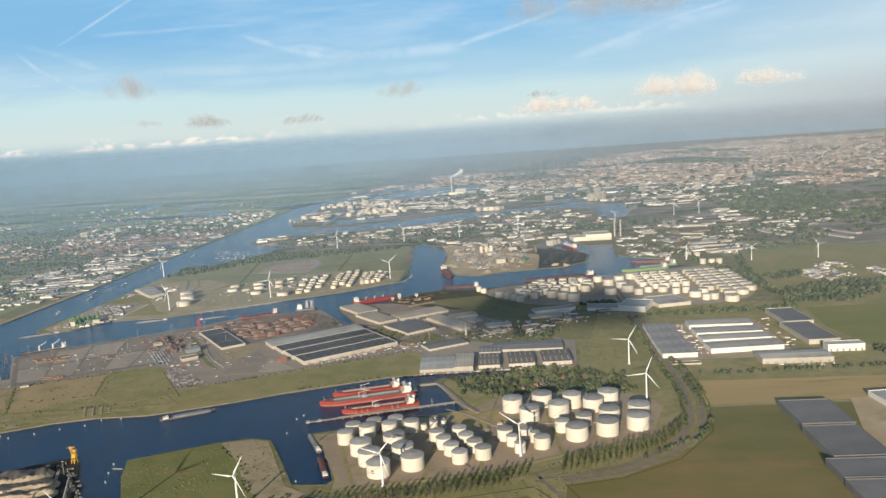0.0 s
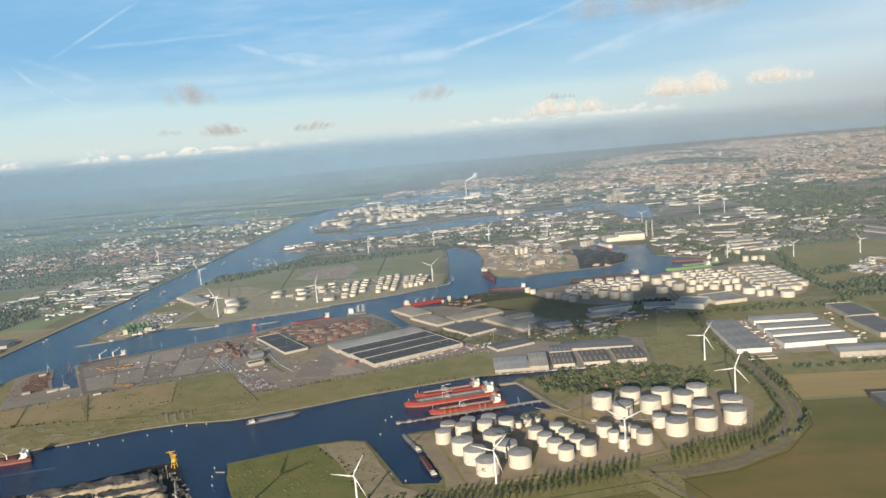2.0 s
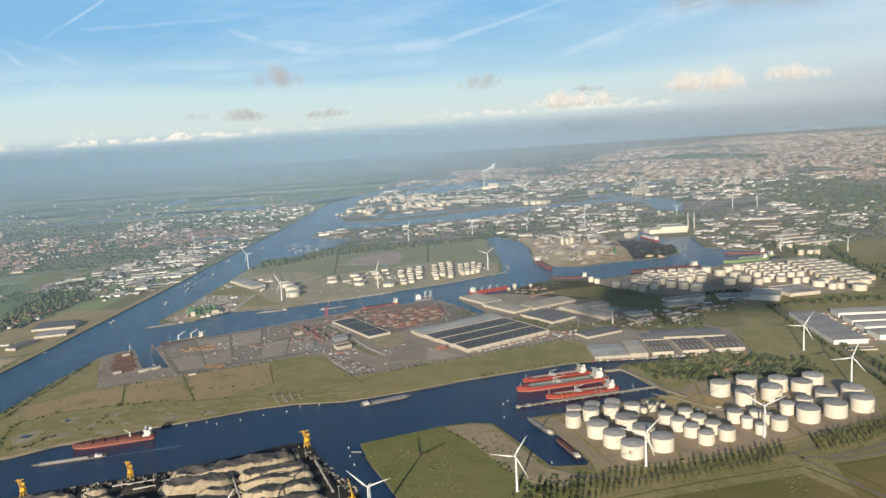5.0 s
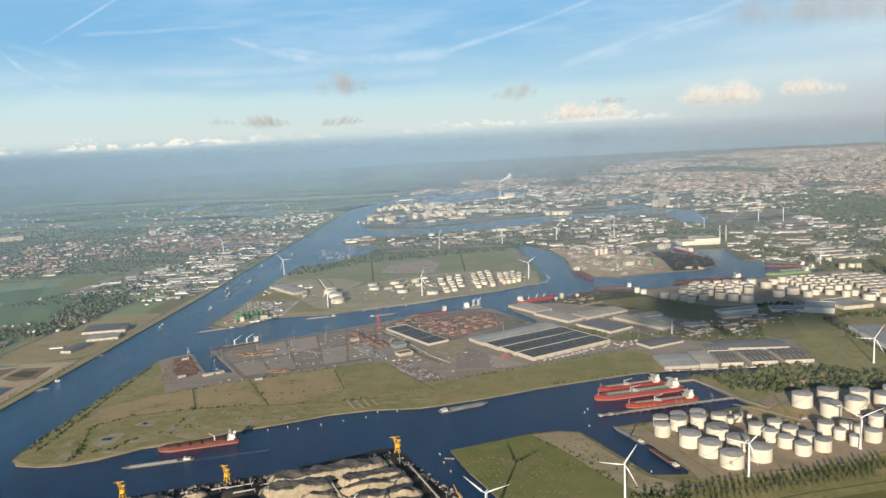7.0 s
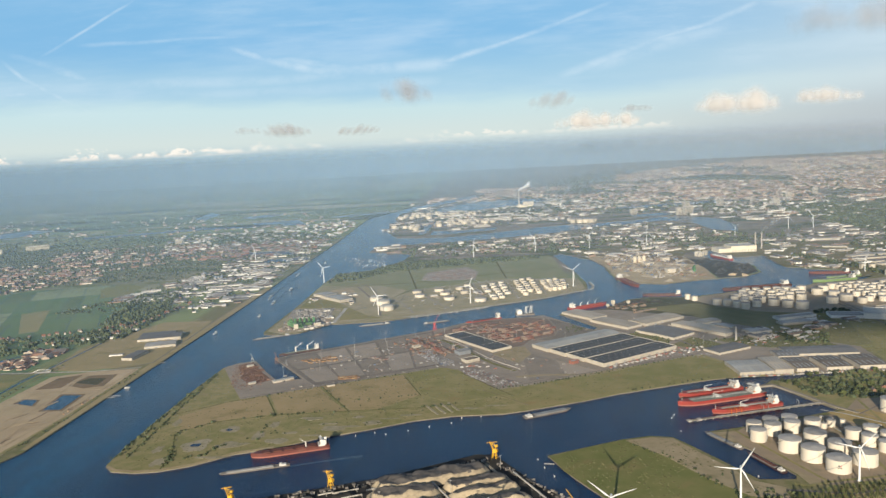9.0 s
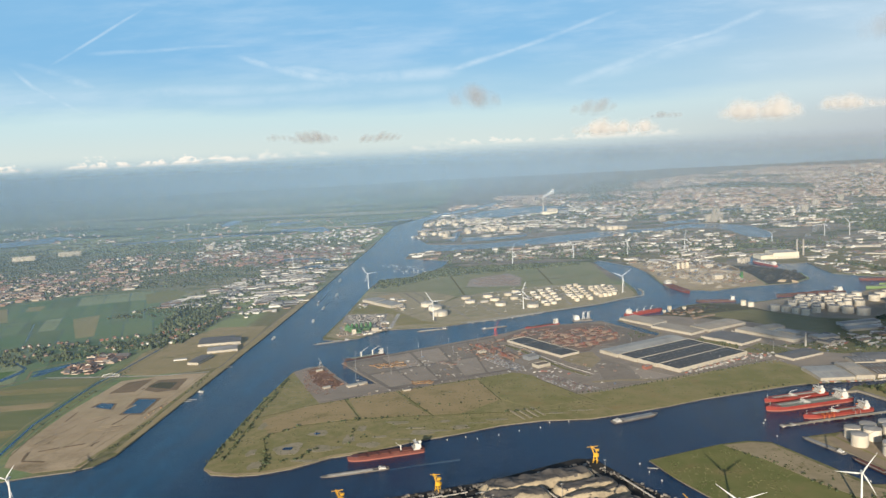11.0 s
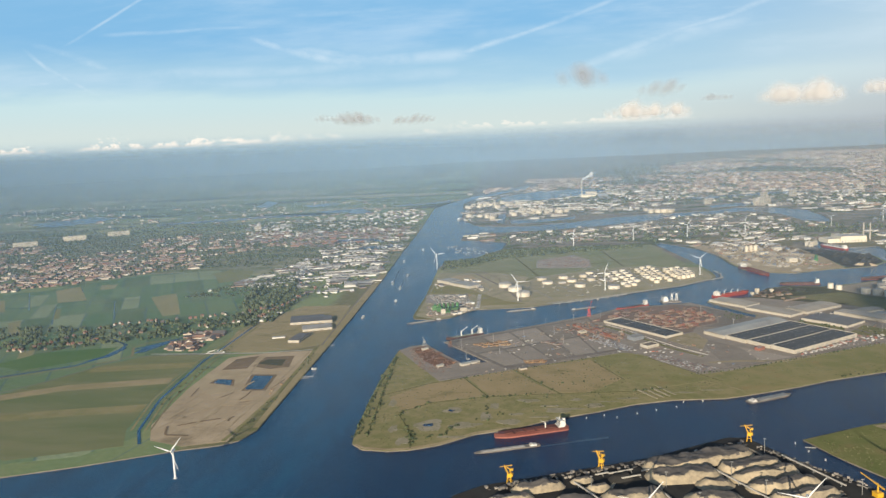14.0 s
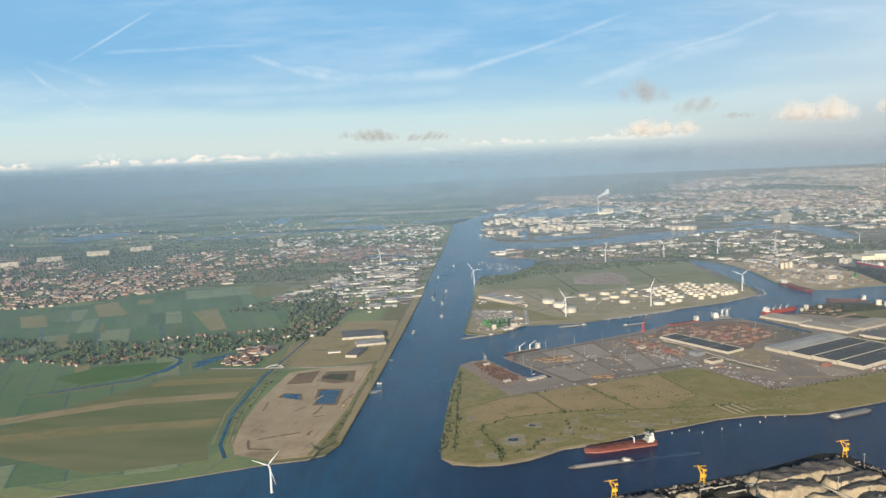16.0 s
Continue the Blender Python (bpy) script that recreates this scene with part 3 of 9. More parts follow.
TANK_LAND = [(-318, 946), (-259, 910), (-265, 850), (-292, 790), (-325, 772), (-328, 721), (-327, 593), (-329, 514), (-327, 507), (-313, 502), (-301, 508), (-286, 532), (-244, 536), (-228, 545), (-165, 578), (-119, 602), (-89, 627), (-82, 639), (-80, 666), (-83, 731), (-90, 811), (-93, 848), (-84, 860)]
SAND_LAND = [(-75, 842), (-57, 802), (-51, 760), (-52, 707), (-51, 669), (-37, 652), (-15, 644), (12, 656), (38, 662), (59, 666), (81, 687), (87, 723), (79, 747), (66, 766), (56, 793), (58, 824), (81, 840), (80.5, 804)]
OIL_LAND = [(90, 780), (117, 785), (112, 738), (111, 710), (128, 692), (159, 672), (163, 649), (146, 633), (101, 622), (91, 613), (75, 605), (35, 603), (9, 591), (-15, 583), (-40, 590), (-59, 582), (-75, 561), (-81, 551), (-108, 546), (-116, 539)]
TERMINAL = [(-114, 534), (-95, 493), (-99, 486), (-123, 526), (-128, 537), (-139, 533), (-180, 526), (-200, 507), (-238, 482), (-287, 451), (-301, 441), (-272, 395), (-287, 394), (-298, 412), (-311, 436), (-320, 433), (-327, 424)]
MEADOW_SHORE = [(-329, 376), (-329, 330), (-328, 291), (-327, 280), (-322, 274), (-311, 272), (-302, 273), (-290, 278), (-276, 289), (-261, 294), (-243, 305), (-224, 313), (-204, 323), (-185, 328), (-162, 329), (-150, 333), (-123, 344), (-105, 353), (-76, 364), (-54, 372), (-36, 375), (7, 377), (6, 371), (-27, 367)]
DOCKS = [(-32, 361), (-27, 356), (-22, 340), (-14, 322), (-29, 316), (-43, 313), (-63, 304), (-76, 300.5), (-77.5, 299.5), (-66.6, 280), (-58.6, 256), (-60, 252.5), (-72.7, 253), (-82, 273), (-88, 285.5), (-93, 295), (-102, 297), (-114, 294), (-129, 287), (-146, 279), (-143, 271), (-138, 258), (-131, 244), (-118, 215), (-100, 170), (-122, 165)]
COAL_QUAY = [(-139, 236), (-153, 255), (-167, 281), (-174, 282), (-210, 262), (-229, 255), (-272, 240), (-282, 232), (-300, 120), (-600, -90), (-1500, -320)]
SHORE = NORTH_BANK + FAR_ARM + TANK_LAND + SAND_LAND + OIL_LAND + TERMINAL + MEADOW_SHORE + DOCKS + COAL_QUAY
WATER_Z = -0.45


def build_ground():
    s = Shape()
    outer = [(-6500, -2500), (6500, -2500), (6500, 6000), (-6500, 6000)]
    lagoons = LAGOONS
    loops = [[Vector((*p, 0)) for p in l] for l in [outer, SHORE] + lagoons]
    pts = [p for l in loops for p in l]
    for tri in tess(loops): s.face([pts[i] for i in tri])
    for l in [SHORE] + lagoons:
        for a, b in zip(l, l[1:] + l[:1]):
            s.face([(*a, -1.2), (*b, -1.2), (*b, 0), (*a, 0)], 1)
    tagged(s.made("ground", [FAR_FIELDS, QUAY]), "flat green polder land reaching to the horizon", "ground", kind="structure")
    w = Shape()
    w.face([(-6500, -2500, WATER_Z), (6500, -2500, WATER_Z), (6500, 6000, WATER_Z), (-6500, 6000, WATER_Z)])
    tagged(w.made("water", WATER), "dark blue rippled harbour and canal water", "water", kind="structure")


LAGOONS = [
    [(-450, 914), (-396, 926), (-386, 912), (-388, 892), (-440, 884)],
    [(-640, 1488), (-551, 1522), (-501, 1388), (-589, 1405)],
    [(-900, 1330), (-700, 1420), (-560, 1440), (-560, 1400), (-700, 1370), (-880, 1290)],
    [(-500, 1560), (-380, 1640), (-370, 1600), (-470, 1530)],
    [(60, 1480), (300, 1560), (420, 1540), (300, 1500), (120, 1440)],
    [(-282, 1564), (-183, 1551), (-105, 1629), (-11, 1770), (-76, 1875), (-190, 1828), (-268, 1683)],
    [(-271, 1358), (-257, 1353), (-262, 1129), (-272, 1140)], [(-252, 1179), (-194, 1176), (-150, 1200), (-152, 1162), (-207, 1128), (-252, 1116)],
    [(80, 1310), (154, 1340), (152, 1285), (80, 1262)],
    [(-1207, 1418), (-1161, 1483), (-1135, 1548), (-1059, 1497), (-1060, 1405), (-1113, 1339)], [(-825, 1673), (-853, 1858), (-802, 1780), (-781, 1609)], [(-717, 1659), (-651, 1713), (-615, 1664), (-677, 1597)],
    [(-493, 999), (-446, 1000), (-394, 953), (-394, 942), (-441, 963), (-486, 962)],
]
build_ground()


def haze_sheet(r, dens):
    """An added curved sheet standing in for distance haze, bent round the flight path at that distance."""
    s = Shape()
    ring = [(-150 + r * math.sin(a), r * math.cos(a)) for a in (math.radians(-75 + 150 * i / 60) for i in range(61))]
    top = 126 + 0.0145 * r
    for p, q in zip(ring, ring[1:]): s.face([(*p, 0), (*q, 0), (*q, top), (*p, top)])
    ob = s.made("haze", haze_sheet_material("haze", dens, top), None, "", True)
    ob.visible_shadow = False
    tagged(ob, "translucent sheet standing in for bluish evening haze", "haze", kind="structure")


# Added sheets imitate distance haze; radii and opacity are set for the camera's view.
for r, dens in ((300, 0.08), (510, 0.15), (850, 0.18), (1300, 0.26), (1900, 0.36), (2800, 0.44)): haze_sheet(r, dens)

LAND_SOIL = material("trodden_soil", (0.21, 0.18, 0.11), (0.16, 0.15, 0.075), 0.12, 0.95, stain=(0.27, 0.23, 0.17), spec=0.1)
LOT_GREY = material("grey_gravel", (0.36, 0.325, 0.285), (0.28, 0.255, 0.23), 0.12, 0.95, stain=(0.28, 0.22, 0.19))
SPIT_GRASS = material("spit_meadow_grass", (0.138, 0.160, 0.056), (0.205, 0.200, 0.082), 0.09, 0.95, stain=(0.25, 0.195, 0.095), spec=0.1)
# Soil tone raised to take in haze and backscattered sun on farther ground.
TERMINAL_SOIL = material("terminal_soil", (0.400, 0.345, 0.238), (0.300, 0.272, 0.170), 0.10, 0.95, stain=(0.225, 0.228, 0.115), spec=0.1)
flat("farmland", [(-1100, 300), (-700, 190), (-470, 262), (-440, 270), (-425, 290), (-432, 340), (-452, 430), (-455, 490), (-470, 560), (-500, 690), (-540, 760), (-640, 740), (-700, 660), (-800, 640), (-1100, 760)], 0.05, FIELDS, "patchwork of green and mown fields with ditches", "field")
flat("meadow", MEADOW_SHORE[:19] + [(-54, 371.5), (-7, 376.5), (-38, 402), (-47, 419), (-101, 394), (-149, 370), (-166, 365), (-178, 386), (-186, 405), (-196, 409), (-259, 380), (-297, 362), (-326.5, 423)], 0.05, ROUGH_GRASS, "rough olive-green grassland with tracks along the shore", "meadow")
flat("meadow", [(-141, 264), (-145, 278), (-129, 286.5), (-114, 293.5), (-102, 296.5), (-93.5, 294), (-88.5, 285.5), (-82.5, 268), (-75.5, 251), (-68, 247), (-64, 225), (-70, 190), (-100, 172), (-117.5, 216), (-130.5, 244)], 0.05, SPIT_GRASS, "green meadow on a spit between two docks", "meadow")
SPIT_SAND = material("trodden_sand", (0.375, 0.305, 0.205), (0.285, 0.240, 0.150), 0.2, 0.95, stain=(0.15, 0.14, 0.06), spec=0.1)
flat("gravel_path", [(-113, 293), (-101, 295.5), (-93.3, 293.5), (-74.8, 252), (-66, 246), (-68, 236), (-80, 240), (-90, 254), (-101, 276)], 0.09, SPIT_SAND, "sandy track along the edge of the meadow", "path")
flat("terminal_yard", TERMINAL[4:] + [(-297.5, 362), (-259, 380), (-196, 409), (-186, 405), (-178, 386), (-166, 365), (-149, 370.5), (-101, 394), (-47, 419), (-38, 402), (-7, 377), (40, 378), (44, 425), (10, 470), (-30, 520), (-80, 551), (-108, 545.5), (-113, 533), (-94, 493), (-99, 485.5)], 0.06, ASPHALT, "worn grey-brown asphalt of a harbour terminal", "yard")
flat("tank_yard", [(-70, 296), (-66, 276), (-50, 247), (-4, 257), (25, 270), (61, 285), (70, 315), (66, 330), (52, 338), (0, 336), (-14, 318), (-29, 314), (-43, 311), (-62, 303)], 0.06, BRICK_PAVING, "brown paved tank yard", "yard")
flat("oil_yard", [(80, 606), (101, 620), (146, 631), (172, 640), (184, 575), (182, 540), (168, 514), (140, 500), (90, 500), (30, 520), (0, 540), (-20, 575), (9, 589), (35, 601)], 0.06, PAVING, "paved oil terminal yard", "yard")
flat("tank_land_yard", [(-240, 540), (-228, 548), (-165, 580), (-119, 604), (-90, 628), (-84, 640), (-84, 690), (-150, 700), (-235, 660), (-262, 600)], 0.06, TERMINAL_SOIL, "trodden sandy and grassy yard of a tank terminal", "yard")
# Grass tone paled in its base colour for distance haze and backscattered sun.
PALE_MEADOW = material("pale_meadow", (0.205, 0.228, 0.118), (0.275, 0.265, 0.155), 0.05, 0.95, stain=(0.32, 0.275, 0.175), spec=0.1)
HEDGE = material("rank_grass", (0.085, 0.092, 0.036), (0.12, 0.115, 0.048), 0.5, 0.95, spec=0.1)
flat("grass_land", [(-322, 716), (-322, 672), (-270, 672), (-235, 664), (-150, 704), (-92, 694), (-94, 810), (-97, 848), (-200, 850), (-262, 846), (-290, 786), (-322, 768)], 0.05, PALE_MEADOW, "grassland beside the tank terminal", "meadow")
for line in ([(-262, 850), (-232, 664)], [(-160, 850), (-150, 704)], [(-320, 690), (-240, 700), (-95, 762)]): flat("ditch", strip(line, 1.6), 0.07, HEDGE, "ditch overgrown with rank grass", "ditch")
flat("dock_grass", [(44, 424), (46, 380), (84, 380), (86, 505), (30, 520), (12, 470)], 0.064, GRASS, "rough grass between docks and road", "meadow")
flat("warehouse_yard", [(81, 452), (81, 381), (150, 381), (152, 455)], 0.075, PAVING, "brownish paved yard round white warehouses", "yard")
flat("side_field", [(186, 484), (335, 500), (420, 640), (300, 720), (215, 690), (196, 605), (190, 540)], 0.052, GRASS, "rough grassland behind the oil terminal", "meadow")
flat("trodden_land", [(-325, 700), (-325, 594), (-327, 516), (-312, 505), (-302, 510), (-287, 534), (-244, 538), (-232, 548), (-258, 600), (-240, 662), (-270, 690)], 0.055, TERMINAL_SOIL, "trodden brownish land at the canal mouth", "ground")
flat("sorted_yard", [(-327, 592), (-293, 592), (-289, 556), (-313, 553), (-324, 560)], 0.08, LOT_GREY, "grey yard with rows of bales and pipes", "yard")
flat("plant_yard", [(-322, 548), (-288, 552), (-284, 530), (-300, 515), (-318, 512)], 0.085, PAVING, "paved yard round the green plant", "yard")
flat("brown_lot", [(-313, 674), (-296, 685), (-278, 634), (-297, 630)], 0.095, SAND, "bare brown lot beside a shed", "yard")
flat("grass_plot", [(-324, 632), (-302, 628), (-262, 560), (-246, 548), (-280, 545), (-287, 590), (-324, 596)], 0.075, GRASS, "green grass plot beside the canal", "meadow")
flat("concrete_strip", strip([(-283, 590), (-283, 536)], 3.0), 0.10, CONCRETE, "pale concrete strip beside the plant", "strip")
flat("quay_edge", strip([(-231, 547), (-165, 578.5), (-119, 602.5), (-92, 626)], 2.2), 0.10, CONCRETE, "pale quay edge of the tank terminal", "quay")
for line in ([(-240, 660), (-150, 695), (-95, 688)], [(-236, 664), (-206, 590), (-196, 570)], [(-181, 680), (-170, 590)], [(-150, 690), (-143, 600)], [(-123, 690), (-119, 612)], [(-258, 640), (-238, 600), (-225, 560)]):
    flat("yard_road", strip(line, 1.3), 0.11, LOT_GREY, "pale concrete road between tanks", "road")
flat("dark_road", strip([(-290, 690), (-262, 612), (-250, 556)], 1.6), 0.09, ROAD, "straight road beside the tank terminal", "road")
flat("grey_lot", [(-232, 712), (-229, 758), (-190, 786), (-177, 752), (-180, 704), (-219, 706)], 0.09, LOT_GREY, "grey gravel storage lot", "yard")
REED = material("marshy_reed", (0.075, 0.078, 0.052), (0.105, 0.098, 0.062), 0.3, 0.95, stain=(0.05, 0.06, 0.06), spec=0.1)
DOCK_GRASS = material("dock_grass", (0.170, 0.170, 0.082), (0.235, 0.208, 0.110), 0.15, 0.95, stain=(0.24, 0.20, 0.12), spec=0.1)
flat("dock_meadow", [(-57, 548), (-13, 560), (24, 522), (46, 516), (66, 492), (53, 428), (40, 428), (29, 440), (10, 452), (2, 486), (-20, 515)], 0.079, DOCK_GRASS, "rough grass among docks and offices", "grass")
flat("dark_grass", [(-110, 545), (-82, 550), (-76, 560), (-60, 580), (-40, 588), (-16, 581), (0, 545), (22, 522), (-30, 518), (-78, 548)], 0.075, REED, "rough dark grass beside the oil harbour", "grass")
flat("soil", [(-70, 860), (-60, 832), (40, 802), (50, 830), (130, 880), (20, 905), (-80, 880)], 0.06, LAND_SOIL, "bare ground north of the gravel yard", "ground")
flat("soil", [(140, 640), (160, 676), (112, 712), (113, 738), (120, 785), (90, 782), (80, 842), (60, 826), (70, 860), (180, 880), (300, 860), (190, 740), (200, 660)], 0.055, LAND_SOIL, "bare ground round the power station", "ground")
flat("bare_sand", [(-429, 415), (-409, 424), (-379, 428), (-378.5, 394), (-378.5, 346), (-381, 306), (-382, 284), (-400, 279), (-417, 286), (-425, 304), (-430, 357)], 0.05, PALE_SAND, "bare levelled sand of a building site", "sand")
DUG = material("dug_soil", (0.235, 0.170, 0.110), (0.170, 0.130, 0.085), 0.15, 0.95, stain=(0.30, 0.22, 0.14), spec=0.1)
for pts in ([(-398, 354), (-401, 378), (-390, 377), (-388.5, 354)], [(-420, 366), (-419, 372.5), (-411, 371), (-408.5, 361.5)]):
    cx, cy = sum(p[0] for p in pts) / 4, sum(p[1] for p in pts) / 4
    flat("pond_bank", [(cx + (x - cx) * 1.35, cy + (y - cy) * 1.2) for x, y in pts], 0.09, DUG, "wet brown bank of a pond", "bank")
    flat("pond", pts, 0.11, WATER, "shallow rectangular pond in the sand", "pond")
flat("sand_pit", [(-424, 390), (-423, 412), (-411, 418), (-410, 392)], 0.09, DUG, "brown dug-over plot in the sand", "sand")
flat("sand_pit", [(-408, 396), (-406, 415), (-389, 417), (-386, 394), (-396, 390)], 0.092, DUG, "brown dug-over plot in the sand", "sand")
flat("reed_pit", [(-407, 401), (-403, 410), (-392, 409), (-391, 396)], 0.12, REED, "dark marshy hollow with reed", "pit")
flat("brown_sand", [(-428, 360), (-430, 385), (-424, 388), (-410, 388), (-404, 384), (-404, 352), (-414, 346)], 0.085, SAND, "darker damp sand of the site", "sand")
for k, line in enumerate(([(-424, 372), (-402, 386), (-380, 388)], [(-388, 290), (-384, 360), (-382, 426)], [(-404, 348), (-405, 385), (-409, 422)], [(-420, 300), (-414, 318), (-404, 330), (-392, 336), (-386, 350)], [(-412, 290), (-404, 308), (-401, 326), (-404, 350)])): flat("sand_track", strip(line, 1.0), 0.125 + 0.004 * k, SAND, "wheel track in the sand", "track")
sq = random.Random(41)
for k in range(34):
    x, y, a = sq.uniform(-424, -384), sq.uniform(286, 356), sq.choice((1.2, 1.4, 1.6, 0.2)) + sq.uniform(-0.3, 0.3)
    L = sq.uniform(6, 22)
    line = [(x, y), (x + L * 0.5 * math.cos(a) + sq.uniform(-1, 1), y + L * 0.5 * math.sin(a)), (x + L * math.cos(a), y + L * math.sin(a))]
    if all(inside(p, [(-427, 415), (-409, 423), (-380, 427), (-380, 306), (-383, 286), (-400, 281), (-415, 288), (-423, 304), (-428, 357)]) for p in line):
        flat("sand_track", strip(line, sq.uniform(0.4, 1.6)), 0.145 + 0.0012 * k, sq.choice((SAND, PALE_SAND, DUG)), "wheel track in the sand", "track")
flat("pale_road", strip([(-483, 427), (-449, 425.5), (-409, 424.5), (-381, 430)], 1.3), 0.15, CONCRETE, "pale site road across the canal", "road")
flat("dike", strip([(-379.8, 428), (-379.3, 394), (-379, 346), (-381.5, 306), (-384, 284)], 2.0), 0.14, ROUGH_GRASS, "low grassy dike along the canal", "dike")
flat("grass_verge", [(-376, 300), (-373.5, 300), (-373.5, 520), (-376, 700), (-383, 700), (-381, 520), (-379, 440)], 0.09, HAY, "dry grassy canal bank", "verge")
flat("grass_field", [(-379, 440), (-381, 520), (-383, 560), (-422, 560), (-448, 486), (-440, 430), (-417, 426), (-390, 433)], 0.05, HAY, "dry yellowish field beside the canal", "field")
flat("sand_yard", [(-49, 760), (-50, 707), (-49.5, 670), (-36, 654), (-15, 646), (12, 658), (34, 663), (40, 720), (40, 800), (0, 830), (-60, 830), (-56, 803)], 0.06, SAND, "sandy yard with heaps on a harbour spit", "yard")
flat("brown_earth", [(-4, 826), (30, 806), (38, 800), (38, 745), (20, 760), (-6, 790)], 0.10, DUG, "brown bare earth behind gravel heaps", "ground")
flat("coal_yard", [(57, 668), (79, 688), (85, 722), (78, 745), (64, 765), (40, 780), (40, 720), (36, 664)], 0.06, COAL, "black coal storage yard", "yard")
flat("coal_yard", COAL_QUAY[:8] + [(-296, 140), (-120, 140), (-122, 165)], 0.06, COAL, "black ground of a coal terminal", "yard")
flat("dry_field", [(86, 348), (240, 345), (240, 318), (86, 318)], 0.06, DRY_GRASS, "wide brown stubble field", "field")
flat("green_field", [(84, 314), (240, 316), (240, 150), (10, 150), (24, 250), (50, 262), (72, 275), (81, 288)], 0.05, OLIVE_FIELD, "wide green field beside the dike", "field")
flat("grass_ground", [(-55, 243), (-60, 150), (240, 150), (240, 352), (100, 352), (100, 520), (84, 560), (60, 420), (46, 384), (8, 372), (-18, 345), (-12, 322), (-14, 300), (-40, 262)], 0.03, ROUGH_GRASS, "rough grass between yards, road and fields", "grass")
flat("quay_ground", [(-76.5, 299), (-66, 280), (-58, 256.5), (-57, 247.5), (-49, 249), (-56, 276), (-62, 300)], 0.055, SPIT_SAND, "sandy quay beside the tank yard", "quay")
flat("roadside_grass", [(-60, 243), (-50, 246), (-4, 256), (25, 269), (61, 284), (71, 315), (78, 303), (69, 283), (46, 271), (24, 260), (5, 150), (-64, 150), (-70, 190), (-62, 225)], 0.05, ROUGH_GRASS, "rough grass beside the tree-lined road", "verge")
flat("wood_floor", [(-25, 362), (-26, 358), (-20, 341), (0, 338), (54, 340), (68, 330), (78, 345), (84, 380), (84, 435), (46, 425), (42, 378), (7, 376), (5, 370)], 0.05, GRASS, "grassy ground of a small wood", "ground")
GREEN_PLOT = material("fresh_grass", (0.178, 0.196, 0.066), (0.232, 0.212, 0.090), 0.04, 0.95, stain=(0.26, 0.22, 0.10), spec=0.1, stretch=(0.4, 1.3, 1))
flat("yard_field", [(86, 450), (86, 350), (240, 348), (330, 500), (190, 500), (120, 505)], 0.05, ROUGH_GRASS, "grass and bare ground round warehouses", "field")
flat("green_plot", [(190, 478), (330, 484), (300, 396), (190, 391), (184, 436)], 0.07, GREEN_PLOT, "fresh green field behind warehouses", "field")
flat("rubble_lot", [(147, 319), (162, 320), (170, 296), (150, 262), (137, 262), (137, 286)], 0.07, SAND, "bare building lot with rubble", "yard")

def blob(x, y, rx, ry, seed, n=18):
    """An uneven rounded outline."""
    return [(x + rx * k * math.cos(a), y + ry * k * math.sin(a)) for a, k in ((6.2832 * i / n, 1 + 0.7 * noise.noise(Vector((math.cos(6.2832 * i / n) * 1.3, math.sin(6.2832 * i / n) * 1.3, seed)))) for i in range(n))]


WORN = material("worn_ground", (0.27, 0.22, 0.135), (0.20, 0.18, 0.085), 0.3, 0.95, stain=(0.15, 0.145, 0.06), spec=0.1)
BARE = material("bare_pale_ground", (0.36, 0.315, 0.235), (0.255, 0.230, 0.150), 0.35, 0.95, stain=(0.19, 0.185, 0.095), spec=0.1)
ROUGH_DRY = material("dry_rough_grass", (0.375, 0.285, 0.160), (0.295, 0.240, 0.126), 0.07, 0.95, stain=(0.165, 0.152, 0.064), spec=0.1)
for k, (x, y, rx, ry) in enumerate(((-296, 299, 6.5, 6), (-287, 318.5, 4.5, 4), (-281, 299, 7, 3.5), (-262, 303, 6, 3), (-306, 282, 3, 5), (-240, 316, 6, 3), (-222, 322, 5, 2.5), (-252, 330, 5, 2.5), (-272, 310, 3, 5), (-244, 322, 4, 1.2), (-232, 318, 6, 1.0), (-215, 327, 4, 0.9), (-206, 331, 5, 1.2), (-258, 312, 4, 1.4), (-268, 323, 2, 4), (-178, 338, 4, 1.0), (-286, 286, 6, 1.5), (-312, 296, 2, 4), (-317, 330, 2, 5), (-230, 330, 3, 1.4), (-248, 308, 5, 1.0), (-165, 341, 6, 0.8))):
    flat("bare_patch", blob(x, y, rx, ry, k), 0.09 + 0.0015 * k, BARE, "worn sandy patch in the grass", "bare ground")
flat("pond", blob(-297, 300, 2.6, 1.9, 20), 0.13, WATER, "small dark pond in the grass", "pond")
flat("pond", blob(-288, 318, 1.6, 1.2, 21), 0.13, WATER, "small dark pond in the grass", "pond")
for k, (pts, m, lab) in enumerate((
    ([(-323, 343), (-304, 358), (-297, 362), (-325, 418)], ROUGH_GRASS, "grass plot beside the scrapyard"), ([(-303, 357), (-285, 367), (-273, 338), (-298, 330), (-311, 318), (-320, 338)], ROUGH_DRY, "dry brownish grass plot"),
    ([(-283, 368), (-260, 379.5), (-238, 339), (-271, 338.5)], ROUGH_DRY, "dry brownish grass plot"), ([(-258, 379.5), (-216, 397), (-204, 360), (-222, 341), (-236, 340)], ROUGH_DRY, "dry brownish grass plot"),
    ([(-214, 398), (-197, 407), (-187, 403), (-160, 358), (-186, 346), (-202, 359)], GRASS, "green grass plot"), ([(-158, 357), (-150, 367), (-101, 391), (-50, 414), (-40, 400), (-12, 378), (-54, 373), (-105, 354), (-150, 335)], GRASS, "long green grass plot along the water"),
)):
    flat("grass_plot", pts, 0.066 + 0.004 * k, m, lab, "meadow")
